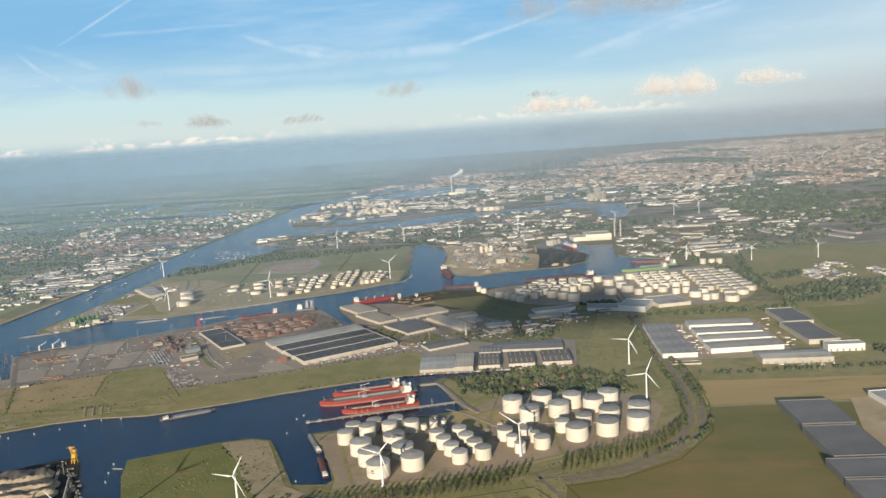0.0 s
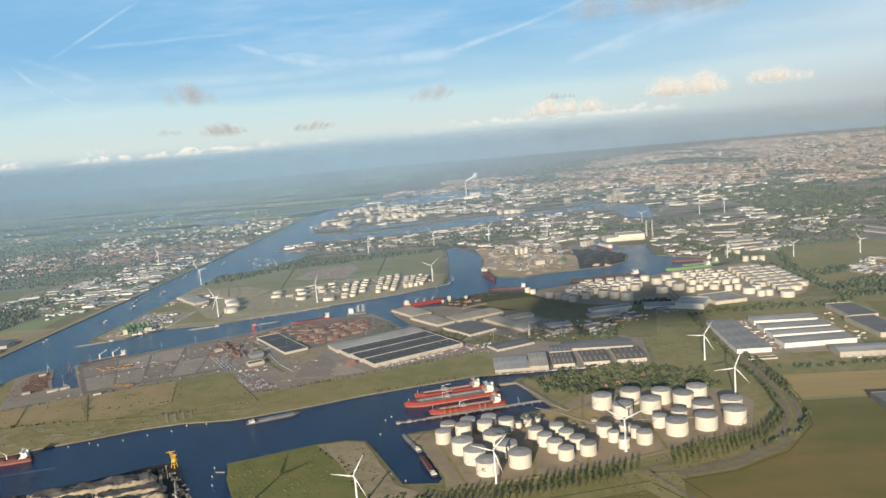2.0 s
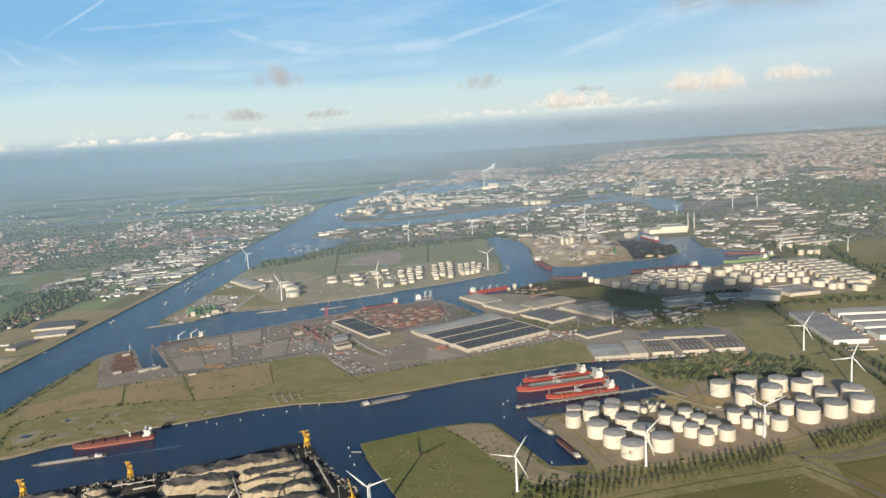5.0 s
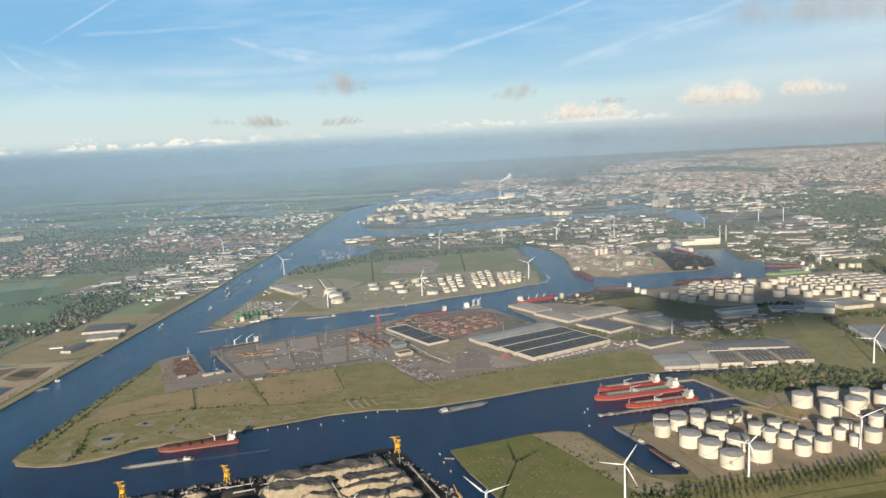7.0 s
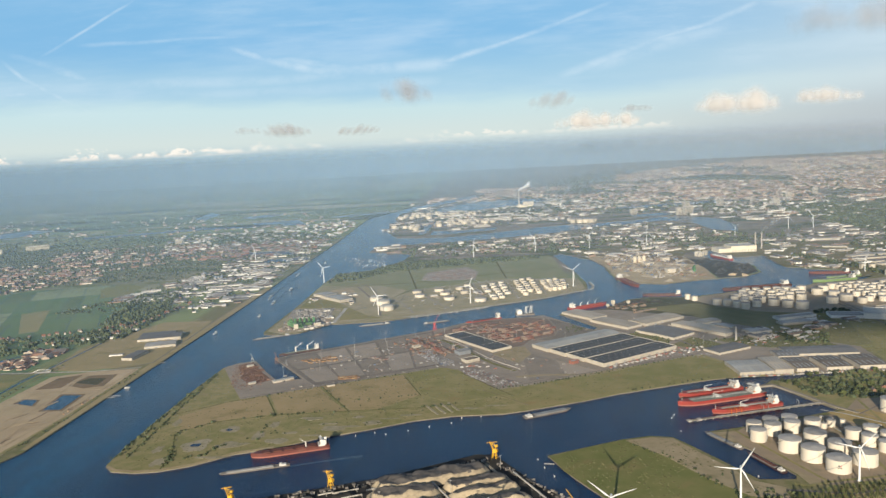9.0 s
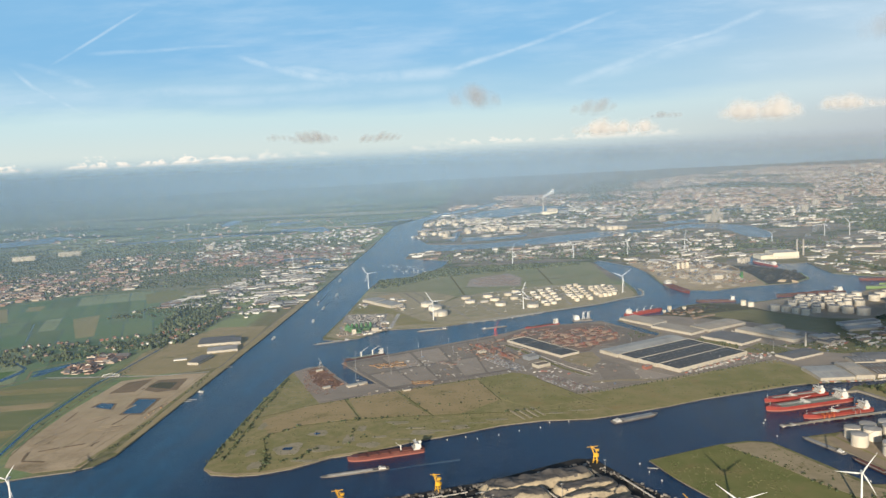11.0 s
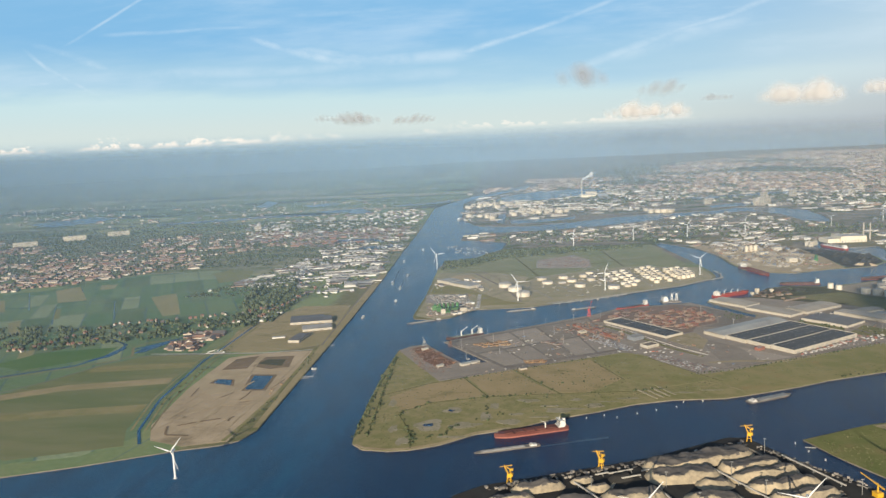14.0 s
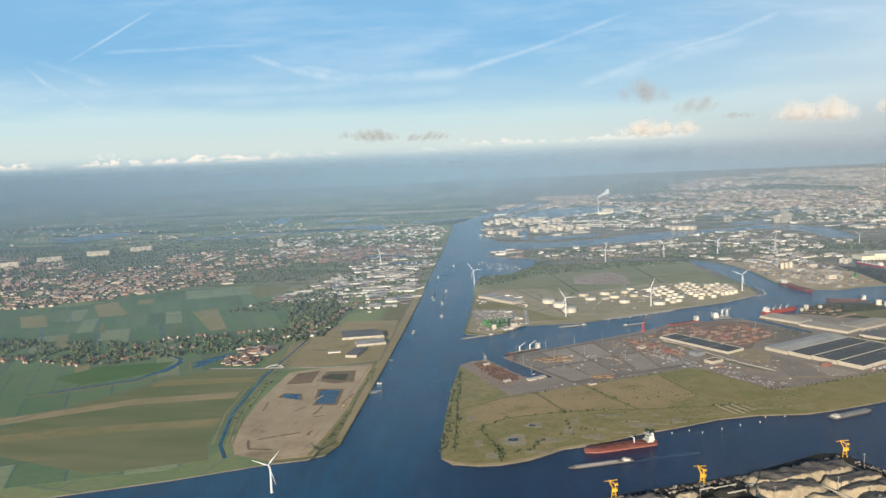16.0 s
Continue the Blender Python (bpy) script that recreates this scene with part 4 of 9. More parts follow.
for line in ([(-323, 342), (-304, 357), (-284, 368)], [(-312, 316), (-299, 329), (-272, 336), (-256, 338), (-199, 341), (-186, 345)], [(-285, 368), (-272, 338)], [(-325, 366), (-322, 287)], [(-259, 381), (-236, 338)], [(-215, 394), (-203, 359)], [(-312, 314), (-304, 292), (-302, 275)], [(-184, 397), (-157, 355)]):
    flat("ditch", strip(line, 0.5), 0.11, HEDGE, "ditch overgrown with rank grass", "ditch")
flat("shore_sand", strip([(-326, 279), (-321, 275.3), (-311, 273.4), (-302, 274.4), (-290, 279.4), (-276, 290.4), (-261, 295.4)], 1.6), 0.10, SAND, "sandy beach along the point", "beach")
for k in range(4): flat("paved_strip", strip([(-192.5 + k * 3.2, 330 + k * 1.6), (-199 + k * 3.4, 343 + k * 1.5)], 1.1), 0.22, BARE, "low weathered concrete bay in the grass", "bay", thick=0.2)
LOT = material("storage_lot", (0.330, 0.280, 0.232), (0.262, 0.225, 0.190), 0.12, 0.9, rnd=0.22, stain=(0.33, 0.27, 0.21))
def lots(q, nu, nv, pad=0.05):
    a, b, c, d = [Vector(p) for p in q]
    at = lambda s, t: (a.lerp(b, s)).lerp(d.lerp(c, s), t)
    for i in range(nu):
        for j in range(nv):
            s0, s1, t0, t1 = (i + pad) / nu, (i + 1 - pad) / nu, (j + pad) / nv, (j + 1 - pad) / nv
            flat("storage_lot", [tuple(at(*p)) for p in ((s0, t1), (s1, t1), (s1, t0), (s0, t0))], 0.10, LOT, "paved storage lot of the terminal", "yard")


flat("yard_lanes", [(-299, 441), (-206, 499), (-195, 414), (-262, 382), (-268, 390)], 0.075, ROAD, "dark worn lanes between storage lots", "yard")
lots([(-296.5, 440), (-206, 497), (-197, 415), (-263, 386)], 5, 2)
lots([(-150, 443), (-112, 396), (-106, 392), (-148, 374)], 2, 1)
flat("bare_ground", [(-166, 433), (-158, 446.5), (-146, 449.5), (-143, 431), (-151, 413), (-157, 420)], 0.112, SPIT_SAND, "dry sandy lot beside the large warehouse", "ground")
CONTAINER_GROUND = material("rust_stained_asphalt", (0.235, 0.168, 0.132), (0.180, 0.138, 0.115), 0.12, 0.9, stain=(0.130, 0.112, 0.098))
flat("container_yard", [(-209, 481), (-192, 507), (-178, 523), (-140, 531), (-126, 524), (-122, 490), (-126, 474), (-141, 466), (-147, 452), (-153, 449), (-182, 493), (-196, 484)], 0.104, CONTAINER_GROUND, "rust-stained dark asphalt of a container yard", "yard")
flat("dark_quay", [(-125, 524), (-116, 512), (-98, 486), (-108, 472), (-128, 462), (-138, 464), (-125, 474), (-121, 490)], 0.108, ROAD, "dark worn quay behind the large warehouse", "yard")
flat("grass_verge", strip([(-199, 473), (-190.5, 461), (-175, 430), (-167, 415), (-154, 397.5)], 2.6), 0.114, DOCK_GRASS, "olive verge beside the terminal road", "verge")
flat("concrete_wall", strip([(-197.2, 475.6), (-188, 464), (-172, 432), (-164, 417.6), (-151, 400.2)], 0.12), 0.34, CONCRETE, "low pale concrete wall along a verge", "wall", thick=0.3)
flat("dry_verge", strip([(-154, 386), (-139, 388), (-115, 386.5), (-96, 395)], 3.0), 0.116, SPIT_SAND, "dry sandy verge along the terminal fence", "verge")
flat("dock_verge", [(-84, 466), (-70, 480), (-63, 468), (-56, 453), (-62, 440), (-72, 457)], 0.11, DOCK_GRASS, "olive grass between warehouse and docks", "grass")
flat("dock_verge", [(-59, 441), (-42, 459), (-33, 447), (-28, 438), (-44, 428)], 0.112, DOCK_GRASS, "olive grass among dock sheds", "grass")
flat("dock_verge", [(-34, 452), (-24, 452), (-8, 458), (8, 462), (30, 440), (34, 427), (-4, 428), (-16, 434)], 0.106, DOCK_GRASS, "olive grass among dock sheds", "grass")
flat("dock_lane", strip([(-86, 485), (-64, 466), (-50, 448), (-43, 427)], 2.2), 0.118, ROAD, "dark lane between docks", "road")
YELLOW_LOT = material("dry_yellow_lot", (0.42, 0.315, 0.15), (0.33, 0.255, 0.125), 0.2, 0.95, stain=(0.22, 0.19, 0.085), spec=0.1)
flat("earth_bank", strip([(-62, 249), (-58, 247), (-50, 249.5), (-4, 258.5), (24, 271.5), (60, 286), (70, 315)], 1.4), 0.11, ROUGH_GRASS, "grassy bund round the tank yard", "bund")
for line in ([(-66, 300), (-50, 249.5)], [(-28, 313), (-24, 290), (-26, 254)], [(0, 335), (-4, 300), (-6, 259)], [(20, 335), (22, 300), (24, 272)]):
    flat("grass_bund", strip(line, 1.3), 0.11, ROUGH_GRASS, "grassy bund between tank groups", "bund")
flat("gravel_lot", [(-20.5, 319), (-9.2, 320.5), (0.4, 302), (-11.7, 296)], 0.10, YELLOW_LOT, "yellowish dry lot beside the jetty", "yard")
flat("gravel_lot", [(-8.2, 321), (-2, 322), (6, 308), (1.4, 303)], 0.10, YELLOW_LOT, "yellowish dry lot beside the jetty", "yard")

for k, line in enumerate(([(84, 470), (84.6, 380), (82, 330), (77, 300), (66, 278), (47, 261), (25, 252)], [(88, 470), (88.4, 361), (86.6, 322), (79.6, 291), (62.6, 268), (42, 254), (22, 249.2)])):
    flat("dirt_verge", strip(line, 4.2), 0.095 + 0.004 * k, WORN, "trodden brown verge of the dike road", "verge")
ROADS = [
    ("road", [(84, 560), (84, 435), (85, 380), (82.5, 330), (77.6, 300), (66.7, 278), (47, 261), (25, 252.5), (14, 252.5)], 1.6, "grey road on the dike"),
    ("road", [(88, 560), (88, 430), (88.5, 361), (87, 322), (80, 291), (63, 268), (42, 254), (24, 249.5)], 1.1, "narrow road along the ditch"),
    ("road", [(13.5, 256), (15.8, 249.1), (30.8, 216.6), (40, 190)], 1.3, "grey road between two fields"),
    ("road", [(-66, 244), (-46, 240), (-19, 246.5), (10, 255), (24, 261)], 1.2, "tree-lined harbour road"),
    ("road", [(-297, 364), (-259, 382), (-196, 411), (-150, 374), (-101, 396), (-47, 421)], 1.0, "service road along the terminal fence"),
    ("track", [(-300, 360), (-325, 338)], 0.7, "earth track in the grass"),
    ("track", [(-320, 312), (-300, 326), (-272, 333), (-200, 338), (-160, 350)], 0.5, "earth track in the grass"),
    ("track", [(-262, 379), (-244, 350)], 0.4, "earth track in the grass"),
    ("track", [(-172, 366), (-150, 340)], 0.9, "earth track to the landing stage"),
    ("road", [(-560, 320), (-520, 372), (-505, 400), (-498, 420), (-470, 424), (-430, 424)], 1.0, "pale country road"),
    ("road", [(-430, 424), (-405, 424), (-378, 440), (-380, 520), (-383, 700)], 0.9, "road along the canal bank"),
    ("road", [(-560, 436), (-500, 500), (-452, 524), (-432, 560), (-420, 700), (-430, 900)], 0.9, "village road"),
    ("road", [(-20, 340), (-8, 316), (20, 338)], 1.0, "concrete road to the jetties"),
    ("road", [(100, 470), (150, 480), (230, 560), (330, 640)], 1.2, "road past warehouses"),
    ("road", [(-285, 562), (-262, 600), (-268, 660), (-285, 700)], 1.0, "straight road on the harbour land"),
]
for nm, line, w, lab in ROADS:
    flat(nm, strip(line, w), 0.12, ROAD if nm == "road" else WORN, lab, nm)
flat("canal", strip([(-440, 500), (-441, 443), (-442.5, 410), (-440, 375), (-437.5, 340), (-428, 298), (-420, 282)], 1.4), 0.13, WATER, "straight drainage canal beside the sand", "canal")
flat("canal", strip([(-532, 470), (-512, 452), (-508, 430), (-520, 405), (-560, 380)], 2.2), 0.07, WATER, "winding ditch between fields", "canal")
flat("canal", strip([(-500, 440), (-478, 470), (-470, 490)], 2.4), 0.08, WATER, "small canal beside the farm", "canal")
for line, w in (([(-437, 500), (-438, 443), (-439.5, 410), (-437, 375), (-434.5, 340), (-425, 298)], 1.2), ([(-443.6, 500), (-444.6, 443), (-446, 410), (-443.6, 375), (-441, 340), (-431.6, 298)], 1.2)):
    flat("canal_bank", strip(line, w), 0.12, ROUGH_GRASS, "grassy bank of the drainage canal", "bank")
PASTURE = material("worn_pasture", (0.150, 0.178, 0.078), (0.225, 0.222, 0.112), 0.05, 0.95, stain=(0.300, 0.245, 0.145), spec=0.1, stretch=(0.35, 1.6, 1))
flat("dry_pasture", [(-484, 424), (-447, 423), (-445, 375), (-442, 340), (-434, 298), (-426, 280), (-470, 266), (-560, 300), (-520, 372), (-503, 402)], 0.07, PASTURE, "green and tan pasture beside the drainage canal", "field")
for k, (line, m) in enumerate((([(-560, 330), (-500, 362), (-446, 372)], HAY), ([(-540, 308), (-480, 322), (-440, 328)], GRASS), ([(-505, 395), (-446, 402)], GRASS))): flat("field_band", strip(line, 11), 0.078 + 0.004 * k, m, "band of paler and greener grass", "field")
flat("sandy_path", strip([(-570, 372), (-540, 388), (-513, 405), (-500, 415), (-494, 424), (-503, 444), (-499, 456), (-487, 462)], 1.6), 0.11, WORN, "winding sandy path round a pond", "path")
flat("pond", [(-496, 430), (-491, 431), (-481, 459), (-485, 462), (-496, 445)], 0.10, WATER, "narrow pond beside the farm buildings", "pond")
flat("pond", [(-520, 412), (-508, 422), (-507, 444), (-511, 447), (-513, 425)], 0.10, WATER, "narrow pond beside a sandy path", "pond")
flat("green_pasture", [(-560, 436), (-514, 446), (-513, 424), (-548, 396), (-575, 410)], 0.076, GREEN_FIELD, "bright green pasture", "field")
flat("field_path", strip([(-433.8, 440), (-435.5, 410), (-433.5, 375), (-431, 340), (-422.5, 298)], 0.7), 0.13, WORN, "sandy path beside the drainage canal", "path")
MOWN = material("mown_grass", (0.330, 0.290, 0.155), (0.265, 0.250, 0.125), 0.08, 0.95, spec=0.1, stretch=(1.6, 0.3, 1))
HAY_PLOT = material("pale_olive_meadow", (0.205, 0.215, 0.095), (0.255, 0.240, 0.120), 0.06, 0.95, spec=0.1)
for pts, m, lab in (
    ([(-650, 602), (-628, 610), (-674, 680), (-688, 662)], MOWN, "mown tan strip of grass"),
    ([(-526, 537), (-515, 544), (-556, 631), (-572, 615)], MOWN, "mown tan strip of grass"),
    ([(-535, 679), (-512, 694), (-521, 742), (-552, 761), (-562, 734)], HAY_PLOT, "pale olive meadow"),
    ([(-695, 562), (-676, 569), (-710, 619), (-729, 612)], MOWN, "mown tan strip of grass"),
    ([(-613, 534), (-610, 538), (-632, 577), (-634, 573)], HAY_PLOT, "pale olive meadow"),
    ([(-614, 481), (-609, 487), (-641, 537), (-644, 526)], MOWN, "mown tan strip of grass"),
    ([(-559, 405), (-554, 413), (-570, 444), (-578, 440)], MOWN, "mown tan strip of grass"),
    ([(-546, 396), (-540, 402), (-552, 426), (-558, 423)], MOWN, "mown tan strip of grass"),
    ([(-643, 659), (-631, 663), (-640, 688), (-655, 684)], MOWN, "mown tan strip of grass"),
):
    flat("field_plot", pts, 0.075, m, lab, "field")
for line in ([(-734, 593), (-666, 581), (-629, 586), (-597, 601), (-542, 614)], [(-598, 601), (-563, 533)], [(-671, 677), (-626, 604)], [(-709, 653), (-658, 574), (-678, 565), (-630, 486)], [(-640, 583), (-604, 518)]):
    flat("canal", strip(line, 0.7), 0.07, WATER, "narrow ditch between fields", "canal")
flat("ditch", strip([(91, 430), (91.5, 361), (89.6, 320), (82.6, 288), (65, 264.5), (43, 250.8), (24, 246)], 0.5), 0.07, HEDGE, "narrow dark ditch beside the road", "ditch")
flat("ditch", strip([(23, 247), (34, 219), (44, 192)], 0.5), 0.074, HEDGE, "narrow dark ditch beside the road", "ditch")
flat("ditch", strip([(13, 245), (23.3, 228.2), (29, 212.7), (36, 196)], 0.6), 0.075, HEDGE, "narrow dark ditch beside the road", "ditch")
flat("ditch", strip([(-70, 221), (-54.5, 226.8), (-24.1, 236.5), (12.7, 246.1)], 0.6), 0.076, HEDGE, "dark ditch along the trees", "ditch")
flat("dry_patch", [(-50, 224), (-20, 232), (10, 240), (20, 222), (24, 200), (-50, 195)], 0.062, OLIVE_FIELD, "olive field before the trees", "field")


# ---- storage tanks ----
def storage_tank(x, y, r, h, group, roofh=0.12, stair=True, paint=None):
    t = thing("storage_tank", x, y, 0.06, random.uniform(0, 6.28), ("cream" if paint else "white") + " cylindrical steel storage tank with a low grey cone roof", "storage tank", group)
    n = 40 if r > 2.5 else 28
    a = Shape()
    a.drum(0, 0, [(r, 0), (r, h * 0.33), (r * 1.004, h * 0.335), (r * 1.004, h * 0.35), (r, h * 0.355), (r, h)], n, caps=(False, False))
    shell = a.made("shell", paint or WHITE, t)
    b = Shape()
    b.drum(0, 0, [(r * 1.012, h - 0.05), (r * 1.012, h + 0.06), (r * 0.97, h + 0.06), (r * 0.5, h + roofh * r * 0.55), (0.12, h + roofh * r)], n)
    roof = b.made("roof", TANK_ROOF, t, "grey weathered cone roof")
    if stair:
        c = Shape()
        m = 12
        ring = lambda q, z: [(math.cos(q) * (r + d), math.sin(q) * (r + d), z + e) for d, e in ((0.02, 0), (0.26, 0), (0.26, 0.22), (0.23, 0.22), (0.23, 0.05), (0.02, 0.05))]
        c.rings([ring(1.9 * i / m, h * i / m) for i in range(m + 1)])
        c.made("stair", STEEL, shell, "grey steel stair winding up the shell")
        d = Shape()
        d.drum(r * 0.35, 0, [(0.14, h), (0.14, h + roofh * r + 0.12)], 8)
        d.made("vent", STEEL, roof, "short roof vent")
    return t


LEFT_TANKS = [(-60.4, 289.4, 3.2, 5.9), (-59.0, 298.8, 3.1, 5.4), (-52.5, 295.6, 3.4, 5.8), (-50.9, 302.8, 3.2, 5.2), (-43.8, 298.1, 3.2, 5.6), (-42.2, 304.9, 3.2, 5.2), (-35.0, 299.7, 3.2, 5.6), (-52.2, 278.7, 4.2, 6.2), (-40.1, 284.6, 4.3, 6.2), (-47.3, 269.3, 4.3, 6.2), (-35.4, 274.3, 4.2, 5.9), (-42.4, 259.3, 4.3, 6.1), (-30.6, 264.3, 4.3, 6.2)]
MID_TANKS = [(-23.7, 288.5, 3.0, 4.6), (-20.5, 281.8, 3.0, 4.6), (-17.1, 275.3, 3.0, 4.5), (-13.6, 268.0, 3.0, 4.6), (-5.1, 271.0, 3.1, 4.8), (-8.4, 277.7, 3.0, 4.6), (-11.9, 284.7, 3.0, 4.4), (-15.0, 292.4, 2.9, 4.2), (-26.2, 302.5, 1.7, 3.2), (-30.0, 300.5, 1.3, 2.9), (-22.0, 301.5, 0.9, 3.6)]
RIGHT_TANKS = [(6.7, 319.0, 4.3, 6.2), (13.5, 306.7, 4.2, 6.3), (19.6, 323.9, 4.4, 6.1), (25.9, 311.4, 4.4, 6.1), (32.3, 321.5, 4.0, 6.3), (40.7, 316.9, 4.3, 5.9), (48.0, 323.6, 4.4, 6.3), (30.8, 286.2, 4.3, 5.8), (43.0, 290.2, 4.4, 5.9), (45.8, 305.1, 4.3, 5.2), (35.0, 300.2, 3.3, 4.6), (58.5, 309.5, 4.5, 5.0), (55.5, 295, 4.4, 5.9), (25.9, 294.3, 2.9, 4.9), (17.0, 278.8, 3.1, 4.8), (8.6, 274.9, 2.1, 4.3), (3.2, 288.0, 3.1, 4.8), (11.4, 288.7, 2.4, 4.2), (14.6, 284.6, 2.0, 4.4), (5.8, 281.6, 2.2, 4.4)]
OIL_A = [(1.6, 552.5, 3.3, 4.2), (7.6, 547.2, 3.3, 4.4), (12.4, 541.0, 3.1, 4.4), (16.2, 534.2, 3.0, 4.4), (26.5, 541, 3.1, 4.6), (39.4, 543.4, 3.9, 4.6), (46.2, 536, 3.8, 4.8), (53.5, 528.4, 4.4, 5.2), (-13.8, 576, 2.1, 4.0), (-10.1, 570, 2.3, 3.5), (65.5, 589, 3.6, 4.4), (68.5, 580.5, 3.6, 4.6), (68.7, 570, 3.7, 4.4), (65, 559, 3.6, 4.4)]
OIL_A += [(x, y, 3.0, 4.5) for x, y in scatter([(12, 551), (19, 543), (33, 548), (58, 556), (61, 572), (58, 592), (40, 592), (26, 582)], 30, random.Random(5), 6.9) if all(math.hypot(x - q[0], y - q[1]) > q[2] + 3.6 for q in OIL_A)]
OIL_B = [(81.1, 544.4, 4.2, 4.4), (94.2, 551.3, 4.4, 4.5), (92, 566, 4.0, 4.3), (117.7, 545, 3.4, 3.6), (125.2, 536.4, 2.8, 4.0), (132.4, 538.5, 2.6, 3.9), (135.4, 524.4, 4.3, 3.9), (139.7, 513.2, 2.7, 3.9), (143, 533, 3.4, 3.6), (145.5, 514, 2.6, 4.0), (154.5, 506.5, 4.6, 4.0), (100, 540, 3.2, 4.0), (108, 546, 3.0, 3.8)]
OIL_C = [(84, 577, 4.2, 4.6), (94, 589, 4, 4.4), (78, 592, 3.6, 4.2), (104, 598, 3.8, 4.2)]
OIL_C += [(169, 684, 2.8, 4.2), (176, 681, 2.8, 4.2), (172, 646, 2.6, 4.4), (178.5, 643, 2.6, 4.4), (185, 645, 2.6, 4.2)]
OIL_C += [(149.5 + 8.9 * i + 0.06 * j, 523 + 10.6 * j + 1.5 * i, 4.1, 3.2) for i in range(4) for j in range(9) if (i, j) not in ((0, 0), (3, 0), (3, 8), (0, 1))]
OIL_C += [(108 + 7.4 * i, 556 + 9.4 * j + 1.2 * i, 2.9, 3.6) for i in range(5) for j in range(6) if (i + 2 * j) % 7]
GREEN_A = [(-230, 646, 4.4, 2.2), (-226, 628, 4.6, 2.1), (-211, 651, 4.2, 2.2), (-205, 634, 4.2, 2.2), (-200, 611, 4.6, 2.4), (-193, 655, 3.6, 2.4), (-188, 637, 3.6, 2.2), (-174, 599, 4.9, 2.6), (-186, 668, 3.4, 2.4)]
for grp, rows in (("tanks of the quayside tank yard", LEFT_TANKS), ("tanks of the middle tank yard", MID_TANKS), ("tanks of the inner tank yard", RIGHT_TANKS)):
    for x, y, r, h in rows: storage_tank(x, y, r, h * (0.80 if x < -28 and y > 255 else 0.90), grp)
for rows in (OIL_A, OIL_B, OIL_C):
    for r in rows: storage_tank(*r, "tanks of the oil terminal", stair=False, paint=CREAM_PAINT if rows is OIL_C and r[0] > 145 else None)
for x, y, r, h in GREEN_A: storage_tank(x, y, r, h, "wide tanks of the canal-side terminal", stair=False, paint=CREAM_PAINT if y > 630 else None)
gt = random.Random(17)
for (a, b, c, d), nu, nv, r, h, cream in ((((-176, 660), (-152, 686), (-147, 609), (-164, 596)), 3, 6, 2.9, 2.3, 0.4), (((-146, 682), (-126, 700), (-121, 618), (-139, 612)), 3, 7, 2.6, 2.6, 0.7), (((-121, 672), (-97, 690), (-99, 636), (-117, 627)), 4, 6, 2.3, 2.8, 1.0)):
    a, b, c, d = Vector(a), Vector(b), Vector(c), Vector(d)
    for i in range(nu):
        for j in range(nv):
            if gt.random() < 0.10: continue
            p = a.lerp(b, (i + 0.5) / nu).lerp(d.lerp(c, (i + 0.5) / nu), (j + 0.5) / nv) + Vector((gt.uniform(-0.6, 0.6), gt.uniform(-1, 1)))
            storage_tank(p.x, p.y, r * gt.uniform(0.85, 1.1), h * gt.uniform(0.85, 1.15), "tanks of the canal-side terminal", stair=False, paint=CREAM_PAINT if gt.random() < cream else None)


t = thing("tank_marking", -42.4, 259.3, 0.06, -1.87, "dark painted marking on a white tank", "marking")
for z, a0, a1, hh, m in ((2.7, -0.16, -0.02, 0.7, DARK), (2.9, -0.01, 0.10, 0.4, RED), (2.2, -0.2, 0.16, 0.22, DARK)):
    s = Shape()
    s.rings([[(4.33 * math.cos(a), 4.33 * math.sin(a), z), (4.36 * math.cos(a), 4.36 * math.sin(a), z), (4.36 * math.cos(a), 4.36 * math.sin(a), z + hh), (4.33 * math.cos(a), 4.33 * math.sin(a), z + hh)] for a in (a0, (a0 + a1) / 2, a1)])
    s.made("bar", m, t)


def dome_tank(x, y, r, h):
    t = thing("storage_tank", x, y, 0.06, 0, "pale wide tank with a domed grey roof", "storage tank", "domed tanks")
    a = Shape()
    a.drum(0, 0, [(r, 0), (r, h)], 36, caps=(False, False))
    a.made("shell", WHITE, t)
    b = Shape()
    b.drum(0, 0, [(r * 1.01, h)] + [(r * math.cos(q) + 0.05, h + r * 0.28 * math.sin(q)) for q in (0.2, 0.5, 0.8, 1.1, 1.4, 1.57)], 36)
    b.made("roof", PALE_ROOF, t, "domed grey roof", True)


for r in ((-248, 577.7, 5.6, 3.0), (-254, 600, 5.8, 3.0), (-262, 618, 5.6, 2.8)): dome_tank(*r)


# ---- wind turbines ----
def blade_shape(R):
    s = Shape()
    rings = []
    for k, c, th in ((0.02, 0.035, 0.035), (0.10, 0.040, 0.03), (0.20, 0.085, 0.022), (0.45, 0.060, 0.012), (0.75, 0.036, 0.006), (0.97, 0.016, 0.003), (1.0, 0.004, 0.002)):
        tw = 0.5 * (1 - k)
        q = [(-0.3 * c, 0), (0.1 * c, th), (0.7 * c, 0), (0.1 * c, -th)]
        rings.append([(R * (a * math.cos(tw) - b * math.sin(tw)), R * (a * math.sin(tw) + b * math.cos(tw)), R * k) for a, b in q])
    s.rings(rings)
    return s


